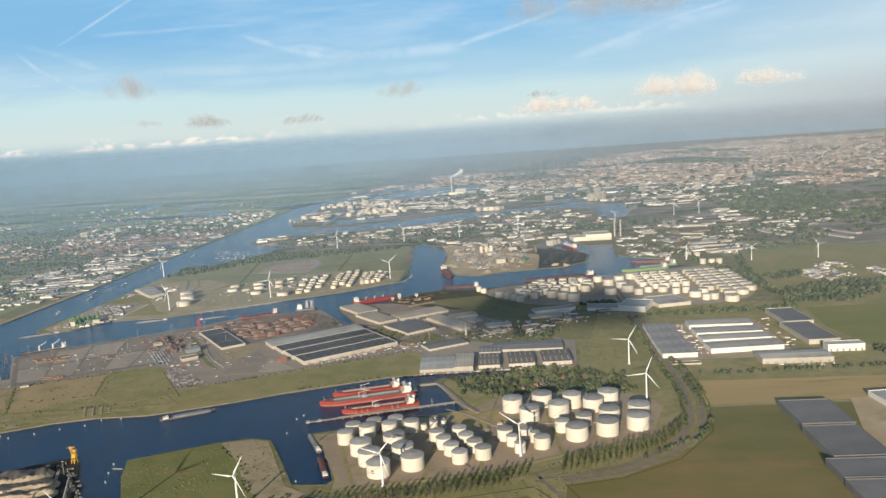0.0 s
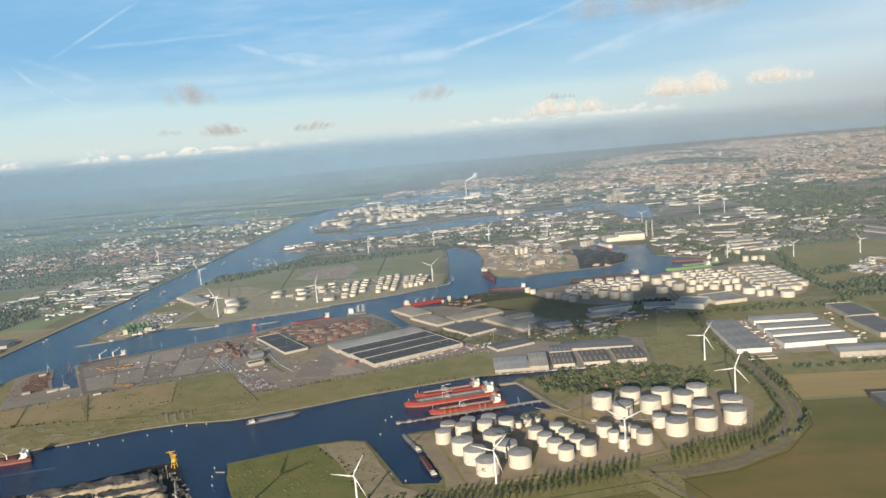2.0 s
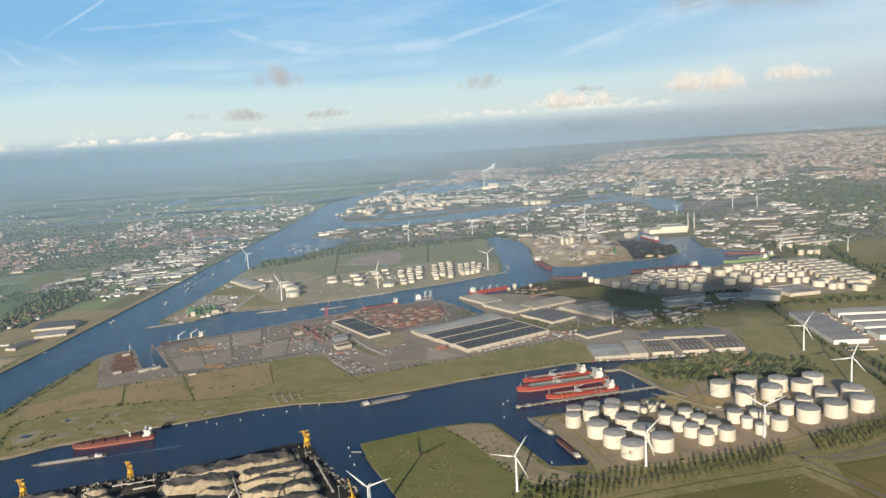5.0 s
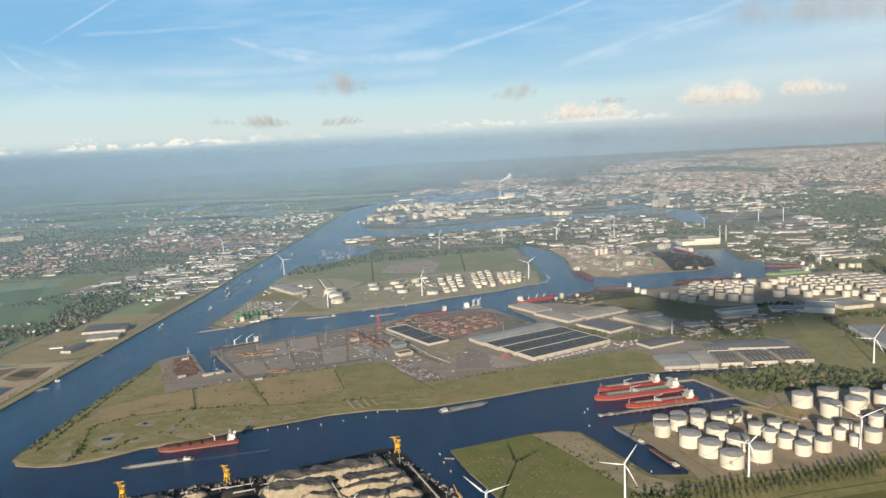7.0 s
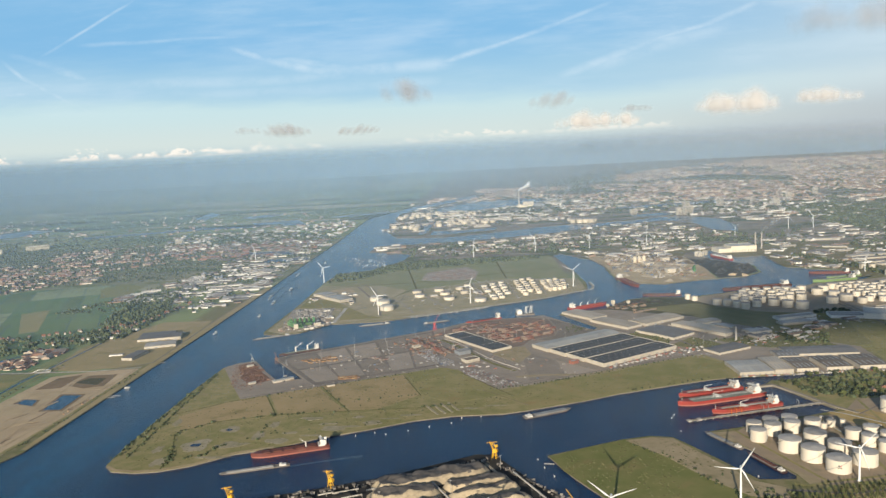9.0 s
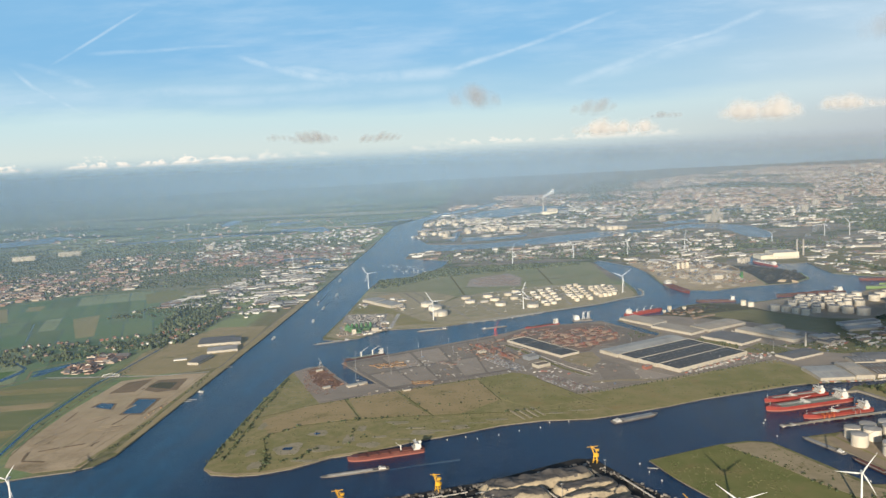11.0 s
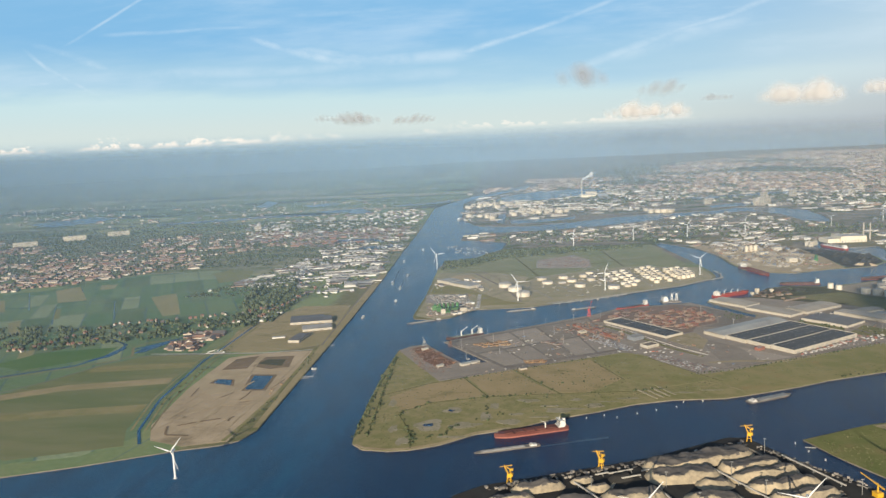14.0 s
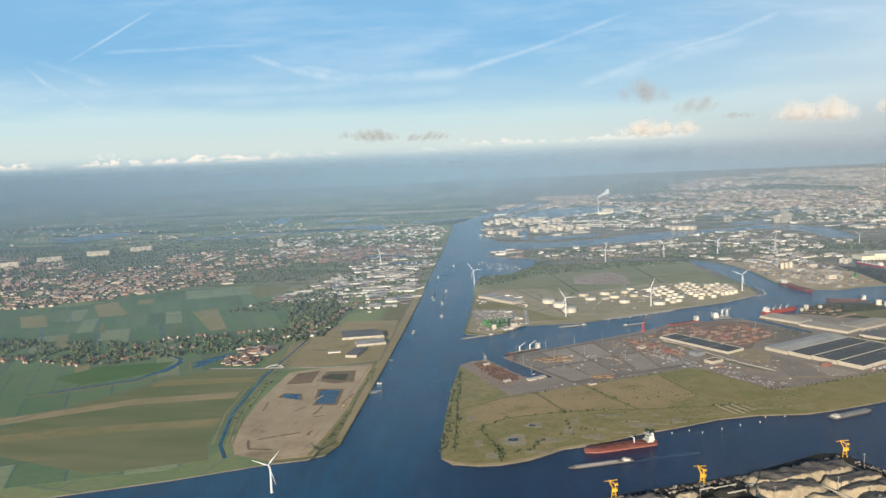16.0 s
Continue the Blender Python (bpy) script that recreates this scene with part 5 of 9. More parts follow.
def wind_turbine(x, y, h, R, yaw, phase):
    """The rotor faces the way yaw points, in degrees from east."""
    t = thing("wind_turbine", x, y, 0, 0, "white three-bladed wind turbine on a tapered tower", "wind turbine", "wind turbines")
    a = Shape()
    a.drum(0, 0, [(0.75, 0), (0.75, 0.12), (0.40, 0.12), (0.36, h * 0.4), (0.30, h * 0.8), (0.25, h)], 16)
    a.made("tower", TURBINE, t)
    w = math.radians(yaw)
    c, s = math.cos(w), math.sin(w)
    b = Shape()
    prof = [(-1.1, 0.22), (-0.9, 0.34), (0.3, 0.36), (0.75, 0.28)]
    b.rings([[(c * d - s * q * r, s * d + c * q * r, h + 0.2 + p * r) for q, p in ((-1, -0.9), (1, -0.9), (1, 0.7), (0.6, 1), (-0.6, 1), (-1, 0.7))] for d, r in prof])
    b.made("nacelle", TURBINE, t)
    e = Shape()
    e.rings([[(c * d - s * math.cos(i * math.pi / 5) * r, s * d + c * math.cos(i * math.pi / 5) * r, h + 0.2 + math.sin(i * math.pi / 5) * r) for i in range(10)] for d, r in ((0.76, 0.34), (1.05, 0.36), (1.35, 0.22), (1.45, 0.05))])
    hub = e.made("hub", TURBINE, t, "", True)
    m = blade_shape(R)
    first = None
    for i in range(3):
        if first is None:
            ob = first = m.made("blade", TURBINE, hub, "", True)
        else:
            ob = new("blade", first.data)
            ob.parent = hub
        q = math.radians(phase + 120 * i)
        # blade's z turns in the rotor's plane, its y lies along the axis
        ax = Vector((c, s, 0))
        side = Vector((-s, c, 0))
        up = math.cos(q) * Vector((0, 0, 1)) + math.sin(q) * side
        xx = ax.cross(up)
        M = Matrix((( xx.x, ax.x, up.x), (xx.y, ax.y, up.y), (xx.z, ax.z, up.z)))
        ob.matrix_basis = Matrix.Translation((c * 1.05, s * 1.05, h + 0.2)) @ M.to_4x4()
    return t


TURBINES = [
    (-220.8, 201.0, 13.2, 8.6, 255, 35), (-173.5, 203.0, 13.2, 8.6, 255, 35),
    (-131.4, 213.7, 13.5, 8.6, 255, 65), (-85.4, 234.3, 12.7, 8.6, 255, 30), (-39.5, 250.0, 12.3, 8.6, 255, 40), (8.7, 271.3, 12.5, 8.6, 255, 60),
    (64.3, 323.0, 13, 8.8, 255, 20), (66, 377.6, 13, 8.8, 255, 30), (-252.5, 561, 14.5, 9.5, 255, 85), (-182, 592, 14.5, 9.5, 255, 20),
    (-93, 650, 14.5, 9.5, 255, 50), (-329, 722, 14.5, 9.5, 255, 80),
]
TURBINES_FAR = [
    (-183, 856, 15, 10, 255, 20), (-110, 890, 15, 10, 255, 75), (-45, 901, 15, 10, 255, 40), (25, 911, 15, 10, 255, 10), (148, 969, 11, 7, 255, 60),
    (-450, 896, 14, 9, 255, 95), (164, 669, 11.5, 6.5, 255, 30), (214, 653, 11.5, 6.5, 255, 60), (267, 650, 11.5, 6.5, 255, 85), (-389, 248, 11, 8, 255, 40), (230, 1010, 16, 10, 255, 20), (262, 1010, 16, 10, 255, 80),
]
for row in TURBINES + TURBINES_FAR: wind_turbine(*row)


# ---- large sheds ----
def warehouse(quad, h, wall, roof, label, category="warehouse", name="warehouse", rise=0.25, lights=0, doors=0, group="", solar=False, parapet=False):
    """A shed over four ground corners (back left, back right, front right, front left)."""
    a, b, c, d = [Vector(p) for p in quad]
    ctr = (a + b + c + d) / 4
    u = (b - a + c - d) / 2
    v = (a - d + b - c) / 2
    rot = math.atan2(u.y, u.x)
    sx, sy = u.length, abs(v.dot(Vector((-math.sin(rot), math.cos(rot)))))
    t = thing(name, ctr.x, ctr.y, 0.06, rot, label, category, group)
    w = Shape()
    w.box(0, 0, 0, sx, sy, h)
    walls = w.made("wall", wall, t)
    r = Shape()
    if parapet or solar:
        r.box(0, 0, h + 0.004, sx * 0.985, sy * 0.965, 0.08)
    else:
        k = 0.12
        r.rings([[(x, -sy / 2 - k, h), (x, -sy / 2 - k, h + 0.1), (x, 0, h + rise + 0.1), (x, sy / 2 + k, h + 0.1), (x, sy / 2 + k, h), (x, 0, h + rise)] for x in (-sx / 2 - k, sx / 2 + k)])
    top = r.made("roof", SOLAR if solar else roof, t, "dark roof covered with solar panels" if solar else "")
    if solar:
        for k in (-0.22, 0.22):
            s = Shape()
            for i in range(11): s.box(sx * ((i + 0.5) / 11 - 0.5) * 0.94, sy * k, h + 0.06, 0.5, 0.5, 0.14)
            s.made("skylight_row", CLAD, top, "row of small pale skylights")
    if parapet or solar:
        p = Shape()
        for q in ((0, -sy / 2, sx, 0.2), (0, sy / 2, sx, 0.2), (-sx / 2, 0, 0.2, sy), (sx / 2, 0, 0.2, sy)):
            p.box(q[0], q[1], h - 0.1, q[2] + 0.06, q[3] + 0.06, 0.42)
        p.made("parapet", wall, t)
    for i in range(lights):
        x = sx * ((i + 0.5) / lights - 0.5)
        for side in (-1, 1):
            s = Shape()
            y0, y1 = side * sy * 0.12, side * sy * 0.42
            za, zb = h + 0.13 + rise * (1 - 0.24), h + 0.13 + rise * (1 - 0.84)
            s.face([(x - 0.3, y0, za), (x + 0.3, y0, za), (x + 0.3, y1, zb), (x - 0.3, y1, zb)][::side])
            s.made("skylight", SKYLIGHT, top)
    for i in range(doors):
        x = sx * ((i + 0.5) / doors - 0.5)
        s = Shape()
        s.box(x, -sy / 2 - 0.03, 0.0, sx / doors * 0.35, 0.06, h * 0.42)
        s.made("door", DOOR, walls, "grey roller door")
    return t


BIG = [(-142.2, 446.6), (-92.2, 479.4), (-58.0, 431.9), (-104.9, 399.0)]
# the long sides run up to the right; the bays lie one in front of the other
A, B, C_, D = [Vector(p) for p in BIG]
bays = [(A.lerp(D, k0), B.lerp(C_, k0), B.lerp(C_, k1), A.lerp(D, k1)) for k0, k1 in ((0.0, 0.26), (0.262, 0.50), (0.502, 0.75), (0.752, 1.0))]
warehouse(bays[0], 1.9, CLAD, PALE_ROOF, "long warehouse with a pale ribbed metal roof", rise=0.7, group="bays of the large warehouse", doors=9)
for q in bays[1:]: warehouse(q, 1.9, CLAD, DARK_ROOF, "long pale warehouse with solar panels on its flat roof", group="bays of the large warehouse", solar=True, doors=9)
warehouse([(-195.6, 483), (-184.3, 491), (-155.3, 445.5), (-167.9, 436.4)], 1.15, CLAD, DARK_ROOF, "warehouse with solar panels and a pale parapet", solar=True)
PALE = "pale warehouse with a grey roof"
for q, h, roof, lab in (
    ([(-113.4, 540.9), (-100.5, 546.9), (-85.8, 522.9), (-97.2, 511.0)], 2.2, BEIGE_ROOF, "quayside warehouse with a beige roof"),
    ([(-95.7, 511.6), (-85.4, 519.0), (-67.4, 491.2), (-78.7, 481.5)], 2.2, BEIGE_ROOF, "quayside warehouse with a beige roof"),
    ([(-70.6, 504.8), (-47.0, 523.1), (-28.4, 512.4), (-64.8, 492.2)], 2.2, BEIGE_ROOF, "long quayside shed with a beige roof"),
    ([(-71.5, 476.3), (-55.2, 490.5), (-40.2, 463.2), (-55.9, 452.0)], 2.2, DARK_ROOF, "pale shed with a dark roof"),
    ([(-45.2, 493.1), (-35.6, 497.4), (-15.3, 462.7), (-23.4, 453.9)], 2.6, BEIGE_ROOF, "long beige shed behind the docks"),
    ([(-33.0, 496.5), (-15.4, 503.2), (-14.6, 494.4), (-27.6, 486.6)], 2.4, BEIGE_ROOF, "beige shed beside the docks"),
    ([(-24.0, 485.0), (-18.9, 489.6), (-9.7, 478.6), (-13.4, 473.9)], 2.0, PALE_ROOF, "small pale shed beside the docks"),
    ([(-44.5, 425.1), (-24.9, 438.2), (-14.2, 428.0), (-37.2, 417.1)], 1.8, DARK_ROOF, "low shed with a dark roof and a pale front"),
    ([(-8.0, 470.0), (6.0, 474.0), (9.0, 464.0), (-5.0, 460.0)], 2.0, GREY_ROOF, "grey-roofed shed among docks"),
    ([(-2.1, 424), (36, 423), (36, 408), (-2.9, 408.4)], 2.0, DARK_ROOF, "long low shed with a dark roof"),
):
    warehouse(q, h * 0.68, CLAD, roof, lab, rise=0.5, lights=0, doors=6)
BROWN_ROOF = material("brown_weathered_roof", (0.185, 0.155, 0.130), (0.140, 0.120, 0.104), 0.15, 0.8, rnd=0.12, stain=(0.23, 0.20, 0.17), stretch=(2, 0.5, 1))
for q, h, roof, lab in (
    ([(-40, 398), (-22, 399), (-22.5, 377), (-40, 376)], 1.6, PALE_ROOF, "waterside warehouse with a grey-blue ribbed roof"), ([(-21.5, 401), (-12, 401), (-12.5, 376.5), (-21.8, 376.3)], 2.4, BEIGE_ROOF, "tall waterside shed with a pale gable"),
    ([(-9.5, 400), (1.5, 400), (1.0, 379.5), (-9.8, 379.0)], 1.9, BROWN_ROOF, "waterside warehouse with a dark brown roof"), ([(6, 400.5), (19, 401), (19, 380.5), (5.4, 380)], 1.9, BROWN_ROOF, "waterside warehouse with a dark brown roof"),
    ([(23, 401.5), (37, 402), (38.5, 381.5), (22.6, 381)], 1.9, BROWN_ROOF, "waterside warehouse with a dark brown roof"), ([(-9.5, 416), (2, 416), (2, 404), (-9.5, 404)], 1.6, DARK_ROOF, "flat dark shed behind the waterside row"),
):
    warehouse(q, h, CLAD, roof, lab, rise=0.5, lights=5, doors=6, group="sheds along the water")
for q in ([(85.8, 447.6), (101, 447), (101, 432.2), (85, 432.2)], [(84.9, 432), (101, 432), (101, 416), (84.7, 416)], [(84.4, 415.8), (101, 415.8), (101, 400.2), (84.2, 400.2)], [(84, 400), (101.5, 400), (101.5, 384.9), (84, 384.7)]):
    warehouse(q, 2.4, BRIGHT_CLAD, SLATE_ROOF, "white warehouse bay with a dark grey roof", group="grey-roofed warehouse bays", rise=0.35, lights=4)
for q in ([(110.5, 449.8), (145.3, 448.3), (145.9, 437.4), (110.1, 437.8)], [(110.1, 432.3), (145.2, 432.3), (146.1, 421.1), (109.5, 420.3)], [(110.0, 416.5), (145.2, 417.7), (146.4, 408.0), (109.2, 406.3)], [(109, 401.9), (145.4, 403.7), (147, 392.6), (109, 389.0)]):
    warehouse(q, 2.6, BRIGHT_CLAD, GREY_ROOF, "long bright white warehouse with a grey roof", group="white warehouses", rise=0.3, lights=7)
warehouse([(128.3, 382.0), (161.5, 380.9), (161, 368.4), (128, 368.5)], 2.6, CLAD, GREY_ROOF, "large grey-roofed shed beside the fields", rise=0.6, doors=8)
for q in ([(164.1, 469.6), (180.0, 469.3), (178.2, 438.3), (162.3, 437.3)], [(161.9, 436.1), (177.7, 437.1), (175, 399.0), (159, 398.5)]):
    warehouse(q, 2.4, CLAD, DARK_ROOF, "warehouse with a flat dark grey roof", parapet=True)
warehouse([(165.5, 391.6), (183, 391.0), (183, 384.8), (165, 384.6)], 3.4, BRIGHT_CLAD, PALE_ROOF, "tall white building with a flat roof", parapet=True, doors=6)
for q in ([(115.4, 312.2), (135, 311.8), (134.6, 287.0), (114.9, 286.7)], [(114.7, 284.6), (134, 284.6), (133.4, 258), (114, 257.5)], [(110.8, 255.8), (131.7, 255.5), (130.9, 241.5), (110.8, 241.3)], [(110.5, 240.0), (130.4, 239.7), (129.7, 220.8), (110.1, 220.8)]):
    warehouse(q, 2.4, DARK_CLAD, DARK_ROOF, "large new dark-clad warehouse with a flat dark roof", group="dark-roofed warehouses", parapet=True)
warehouse([(156, 320), (180, 324), (176, 304), (155, 304)], 2.0, BRIGHT_CLAD, PALE_ROOF, "white shed with a pale roof", parapet=True)
warehouse([(84, 512), (100, 505), (97, 483), (81, 491)], 3.4, BRIGHT_CLAD, PALE_ROOF, "tall white cold store with a flat roof", parapet=True)
warehouse([(102, 520), (122, 524), (125, 500), (102, 494)], 2.0, CLAD, GREY_ROOF, "grey-roofed store beside the tank yard", parapet=True)
warehouse([(60, 508), (80, 506), (83, 491), (60, 496)], 1.6, BRIGHT_CLAD, GREY_ROOF, "low white office with a flat grey roof", parapet=True)
warehouse([(24, 502), (50, 509), (52, 502), (24, 494)], 1.4, BRIGHT_CLAD, GREY_ROOF, "long low white office building", parapet=True)
warehouse([(20, 488), (40, 492), (42, 484), (22, 480)], 1.4, CLAD, PALE_ROOF, PALE, rise=0.4)
for q in ([(-321, 650), (-312, 658), (-303, 645), (-312, 634)], [(-309, 636), (-300, 642), (-284, 622), (-294, 611)]):
    warehouse(q, 2.2, CLAD, PALE_ROOF, "canal-side shed with a pale roof", rise=0.7)
for q, r, h in (([(-419, 516), (-395, 525), (-392, 500), (-414, 498)], DARK_ROOF, 1.6), ([(-403, 488), (-384, 495), (-381, 481), (-400, 476)], GREY_ROOF, 1.4), ([(-401, 468), (-394, 466), (-392, 447), (-400, 447)], DARK_ROOF, 1.6), ([(-394, 515), (-388, 517), (-386, 501), (-391, 500)], DARK_ROOF, 2.0)):
    warehouse(q, h, CLAD, r, "low industrial shed beside the canal", rise=0.4, doors=4)
warehouse([(-416, 462), (-408, 464), (-408, 461), (-416, 459)], 0.7, BRIGHT_CLAD, PALE_ROOF, "row of white site cabins", rise=0.1)
for x, y, a in ((-454, 510, 0.1), (-447.5, 511, 0.1), (-441, 511, 0.2), (-438, 522, 0.9), (-434, 536, 0.9)): warehouse([(x - 3, y + 1.3), (x + 3, y + 1.6), (x + 3, y - 1.3), (x - 3, y - 1.6)], 1.1, BRIGHT_CLAD, PALE_ROOF, "long white shed at the village edge", rise=0.3)


# ---- ships ----
def outline(L, B, z, k=1.0, stern=0.8):
    half = [(0.5, 0.02), (0.47, 0.16), (0.42, 0.32), (0.35, 0.45), (0.27, 0.5), (-0.42, 0.5), (-0.48, 0.46), (-0.5, 0.5 * stern)]
    return [(a * L * (1 if a < 0.4 else k), b * B * k, z) for a, b in half] + [(a * L * (1 if a < 0.4 else k), -b * B * k, z) for a, b in reversed(half)]


def hull(t, L, B, H, upper, lower, deck):
    """Hull of two paint bands and a sunken deck; the water line lies at z = 0."""
    a = Shape()
    a.rings([outline(L, B, -0.6, 0.9), outline(L, B, 0.0, 0.97), outline(L, B, H * 0.35, 0.99)], caps=(True, False))
    a.made("lower_hull", lower, t)
    b = Shape()
    b.rings([outline(L, B, H * 0.35, 0.99), outline(L, B, H, 1.0), outline(L, B, H + 0.12, 1.0), outline(L, B * 0.97, H + 0.12, 0.995), outline(L, B * 0.97, H, 0.995)], caps=(False, False))
    b.made("upper_hull", upper, t)
    d = Shape()
    d.face(outline(L, B * 0.97, H + 0.01, 0.995)[::-1])
    d.made("deck", deck, t)
    f = Shape()
    f.prism([(0.495 * L, 0), (0.40 * L, 0.36 * B), (0.36 * L, 0.42 * B), (0.36 * L, -0.42 * B), (0.40 * L, -0.36 * B)], H, H + 0.45)
    f.made("forecastle", upper, t)


def bridge_house(t, L, B, H, x, tall, mat=None):
    mat = mat or BRIGHT_CLAD
    a = Shape()
    for i in range(tall):
        a.box(x - 0.02 * L * (i > 0), 0, H + i * 0.6, L * (0.085 - 0.006 * i), B * (0.86 - 0.05 * i), 0.57)
    a.made("accommodation", mat, t, "white accommodation block")
    b = Shape()
    b.box(x + 0.005 * L, 0, H + tall * 0.6, L * 0.035, B * 1.02, 0.5)
    b.made("bridge", mat, t, "white bridge with open wings")
    w = Shape()
    for i in range(tall):
        w.box(x + L * 0.046 - 0.003 * L * i - 0.02 * L * (i > 0), 0, H + i * 0.6 + 0.22, 0.06, B * (0.78 - 0.05 * i), 0.16)
    w.box(x + 0.024 * L, 0, H + tall * 0.6 + 0.2, 0.06, B * 0.9, 0.2)
    w.made("windows", DARK, t, "dark rows of windows")
    f = Shape()
    f.prism([(x - 0.055 * L - 0.5, -0.5), (x - 0.055 * L + 0.5, -0.4), (x - 0.055 * L + 0.5, 0.4), (x - 0.055 * L - 0.5, 0.5)], H, H + tall * 0.6 + 0.7)
    f.made("funnel", mat, t, "funnel behind the bridge")
    m = Shape()
    m.tube((x, 0, H + tall * 0.6 + 0.5), (x, 0, H + tall * 0.6 + 2.0), 0.09, 0.05, 6)
    m.box(x, 0, H + tall * 0.6 + 1.3, 0.1, 1.2, 0.08)
    m.made("mast", mat, t)


def place_ship(name, p, q, label, category="ship", group=""):
    """A ship between its stern p and bow q; returns the thing and its length."""
    x, y = (p[0] + q[0]) / 2, (p[1] + q[1]) / 2
    t = thing(name, x, y, WATER_Z, math.atan2(q[1] - p[1], q[0] - p[0]), label, category, group)
    return t, math.hypot(q[0] - p[0], q[1] - p[1])


def tanker(p, q, B, H, label, upper=None, lower=None, deck=None, tall=5, wide_pipes=True):
    t, L = place_ship("tanker", p, q, label, "tanker")
    hull(t, L, B, H, upper or HULL_RED, lower or HULL_RED, deck or DECK_RED)
    bridge_house(t, L, B, H, -0.38 * L, tall)
    for k in (-0.12, 0.0, 0.12) if wide_pipes else (0.0,):
        s = Shape()
        s.tube((-0.32 * L, k * B, H + 0.4), (0.38 * L, k * B, H + 0.4), 0.11, n=6)
        s.made("deck_pipe", STEEL, t)
    s = Shape()
    for i in range(4):
        x = 0.02 * L + i * 0.5
        s.tube((x, -0.46 * B, H + 0.6), (x, 0.46 * B, H + 0.6), 0.1, n=6)
    s.box(0.03 * L + 0.5, 0, H + 0.2, 2.6, B * 0.3, 0.3)
    s.made("manifold", BRIGHT_CLAD, t, "pale cross pipes amidships")
    s = Shape()
    s.tube((0.1 * L, 0.1 * B, H), (0.1 * L, 0.1 * B, H + 2.6), 0.13, n=6)
    s.tube((0.1 * L, 0.1 * B, H + 2.4), (-0.02 * L, 0.1 * B, H + 3.0), 0.09, n=6)
    s.made("hose_crane", BRIGHT_CLAD, t)
    s = Shape()
    s.tube((0.45 * L, 0, H), (0.45 * L, 0, H + 2.4), 0.1, 0.05, 6)
    s.made("foremast", BRIGHT_CLAD, t)
    for i in range(6):
        x = -0.26 * L + i * 0.115 * L
        for k in (-0.3, 0.3):
            s = Shape()
            s.drum(x, k * B, [(0.28, H), (0.28, H + 0.35)], 8)
            s.made("hatch", deck or DECK_RED, t)
    for k in (-1, 1):
        s = Shape()
        s.rings([[(-0.35 * L + a, k * 0.46 * B + b, H + 1.0 + c) for a, b, c in ((-0.5, -0.15, 0), (0.5, -0.15, 0), (0.7, 0, 0.1), (0.5, 0.15, 0), (-0.5, 0.15, 0))], [(-0.35 * L + a, k * 0.46 * B + b, H + 1.35) for a, b in ((-0.45, -0.1), (0.45, -0.1), (0.5, 0), (0.45, 0.1), (-0.45, 0.1))]])
        s.made("lifeboat", ORANGE, t, "orange lifeboat")
    return t


def bulk_carrier(p, q, B, H, label, upper, lower, deck, cranes=4, hatch=None, reach=1.0):
    t, L = place_ship("bulk_carrier", p, q, label, "cargo ship")
    hull(t, L, B, H, upper, lower, deck)
    bridge_house(t, L, B, H, -0.40 * L, 4)
    for i in range(5):
        s = Shape()
        s.box(-0.27 * L + i * 0.145 * L, 0, H, 0.11 * L, B * 0.62, 0.35)
        s.made("hatch_cover", hatch or deck, t)
    for i in range(cranes):
        x = -0.2 * L + i * 0.145 * L * 4 / max(cranes, 1)
        s = Shape()
        s.tube((x, 0, H), (x, 0, H + 2.2 * reach), 0.28 * reach, n=8)
        s.tube((x, 0, H + 1.9 * reach), (x + 2.2 * reach * (1 if reach == 1 else -1.4), 0, H + 3.6 * reach), 0.14 * reach, 0.08 * reach, 6)
        s.made("deck_crane", BRIGHT_CLAD, t, "pale deck crane with its jib raised")
    return t


def barge(p, q, B, label, hullm, coverm, H=0.45, name="barge"):
    t, L = place_ship(name, p, q, label, "barge")
    a = Shape()
    a.rings([outline(L, B, -0.4, 0.92), outline(L, B, H, 1.0), outline(L, B * 0.94, H, 0.995), outline(L, B * 0.94, H - 0.08, 0.99)], caps=(True, True))
    a.made("hull", hullm, t)
    s = Shape()
    s.box(0.06 * L, 0, H - 0.06, 0.66 * L, B * 0.7, 0.3)
    s.made("coaming", STEEL, t)
    n = 7
    for i in range(n):
        s = Shape()
        w = 0.64 * L / n
        s.rings([[(0.06 * L - 0.32 * L + w * (i + e), k * B * 0.33, H + 0.245 + z) for k, z in ((-1, 0), (-0.5, 0.1), (0.5, 0.1), (1, 0))] for e in (0.02, 0.97)], close=False, caps=(False, False))
        s.made("hatch_cover", coverm, t)
    s = Shape()
    s.box(-0.40 * L, 0, H - 0.06, 0.10 * L, B * 0.72, 0.5)
    s.made("cabin", BRIGHT_CLAD, t, "white cabin at the stern")
    s = Shape()
    s.box(-0.375 * L, 0, H + 0.4, 0.035 * L, B * 0.5, 0.5)
    wheelhouse = s.made("wheelhouse", BRIGHT_CLAD, t, "white wheelhouse")
    s = Shape()
    s.box(-0.375 * L, 0, H + 0.6, 0.037 * L, B * 0.51, 0.16)
    s.made("window_band", DARK, wheelhouse, "dark wheelhouse windows")
    return t


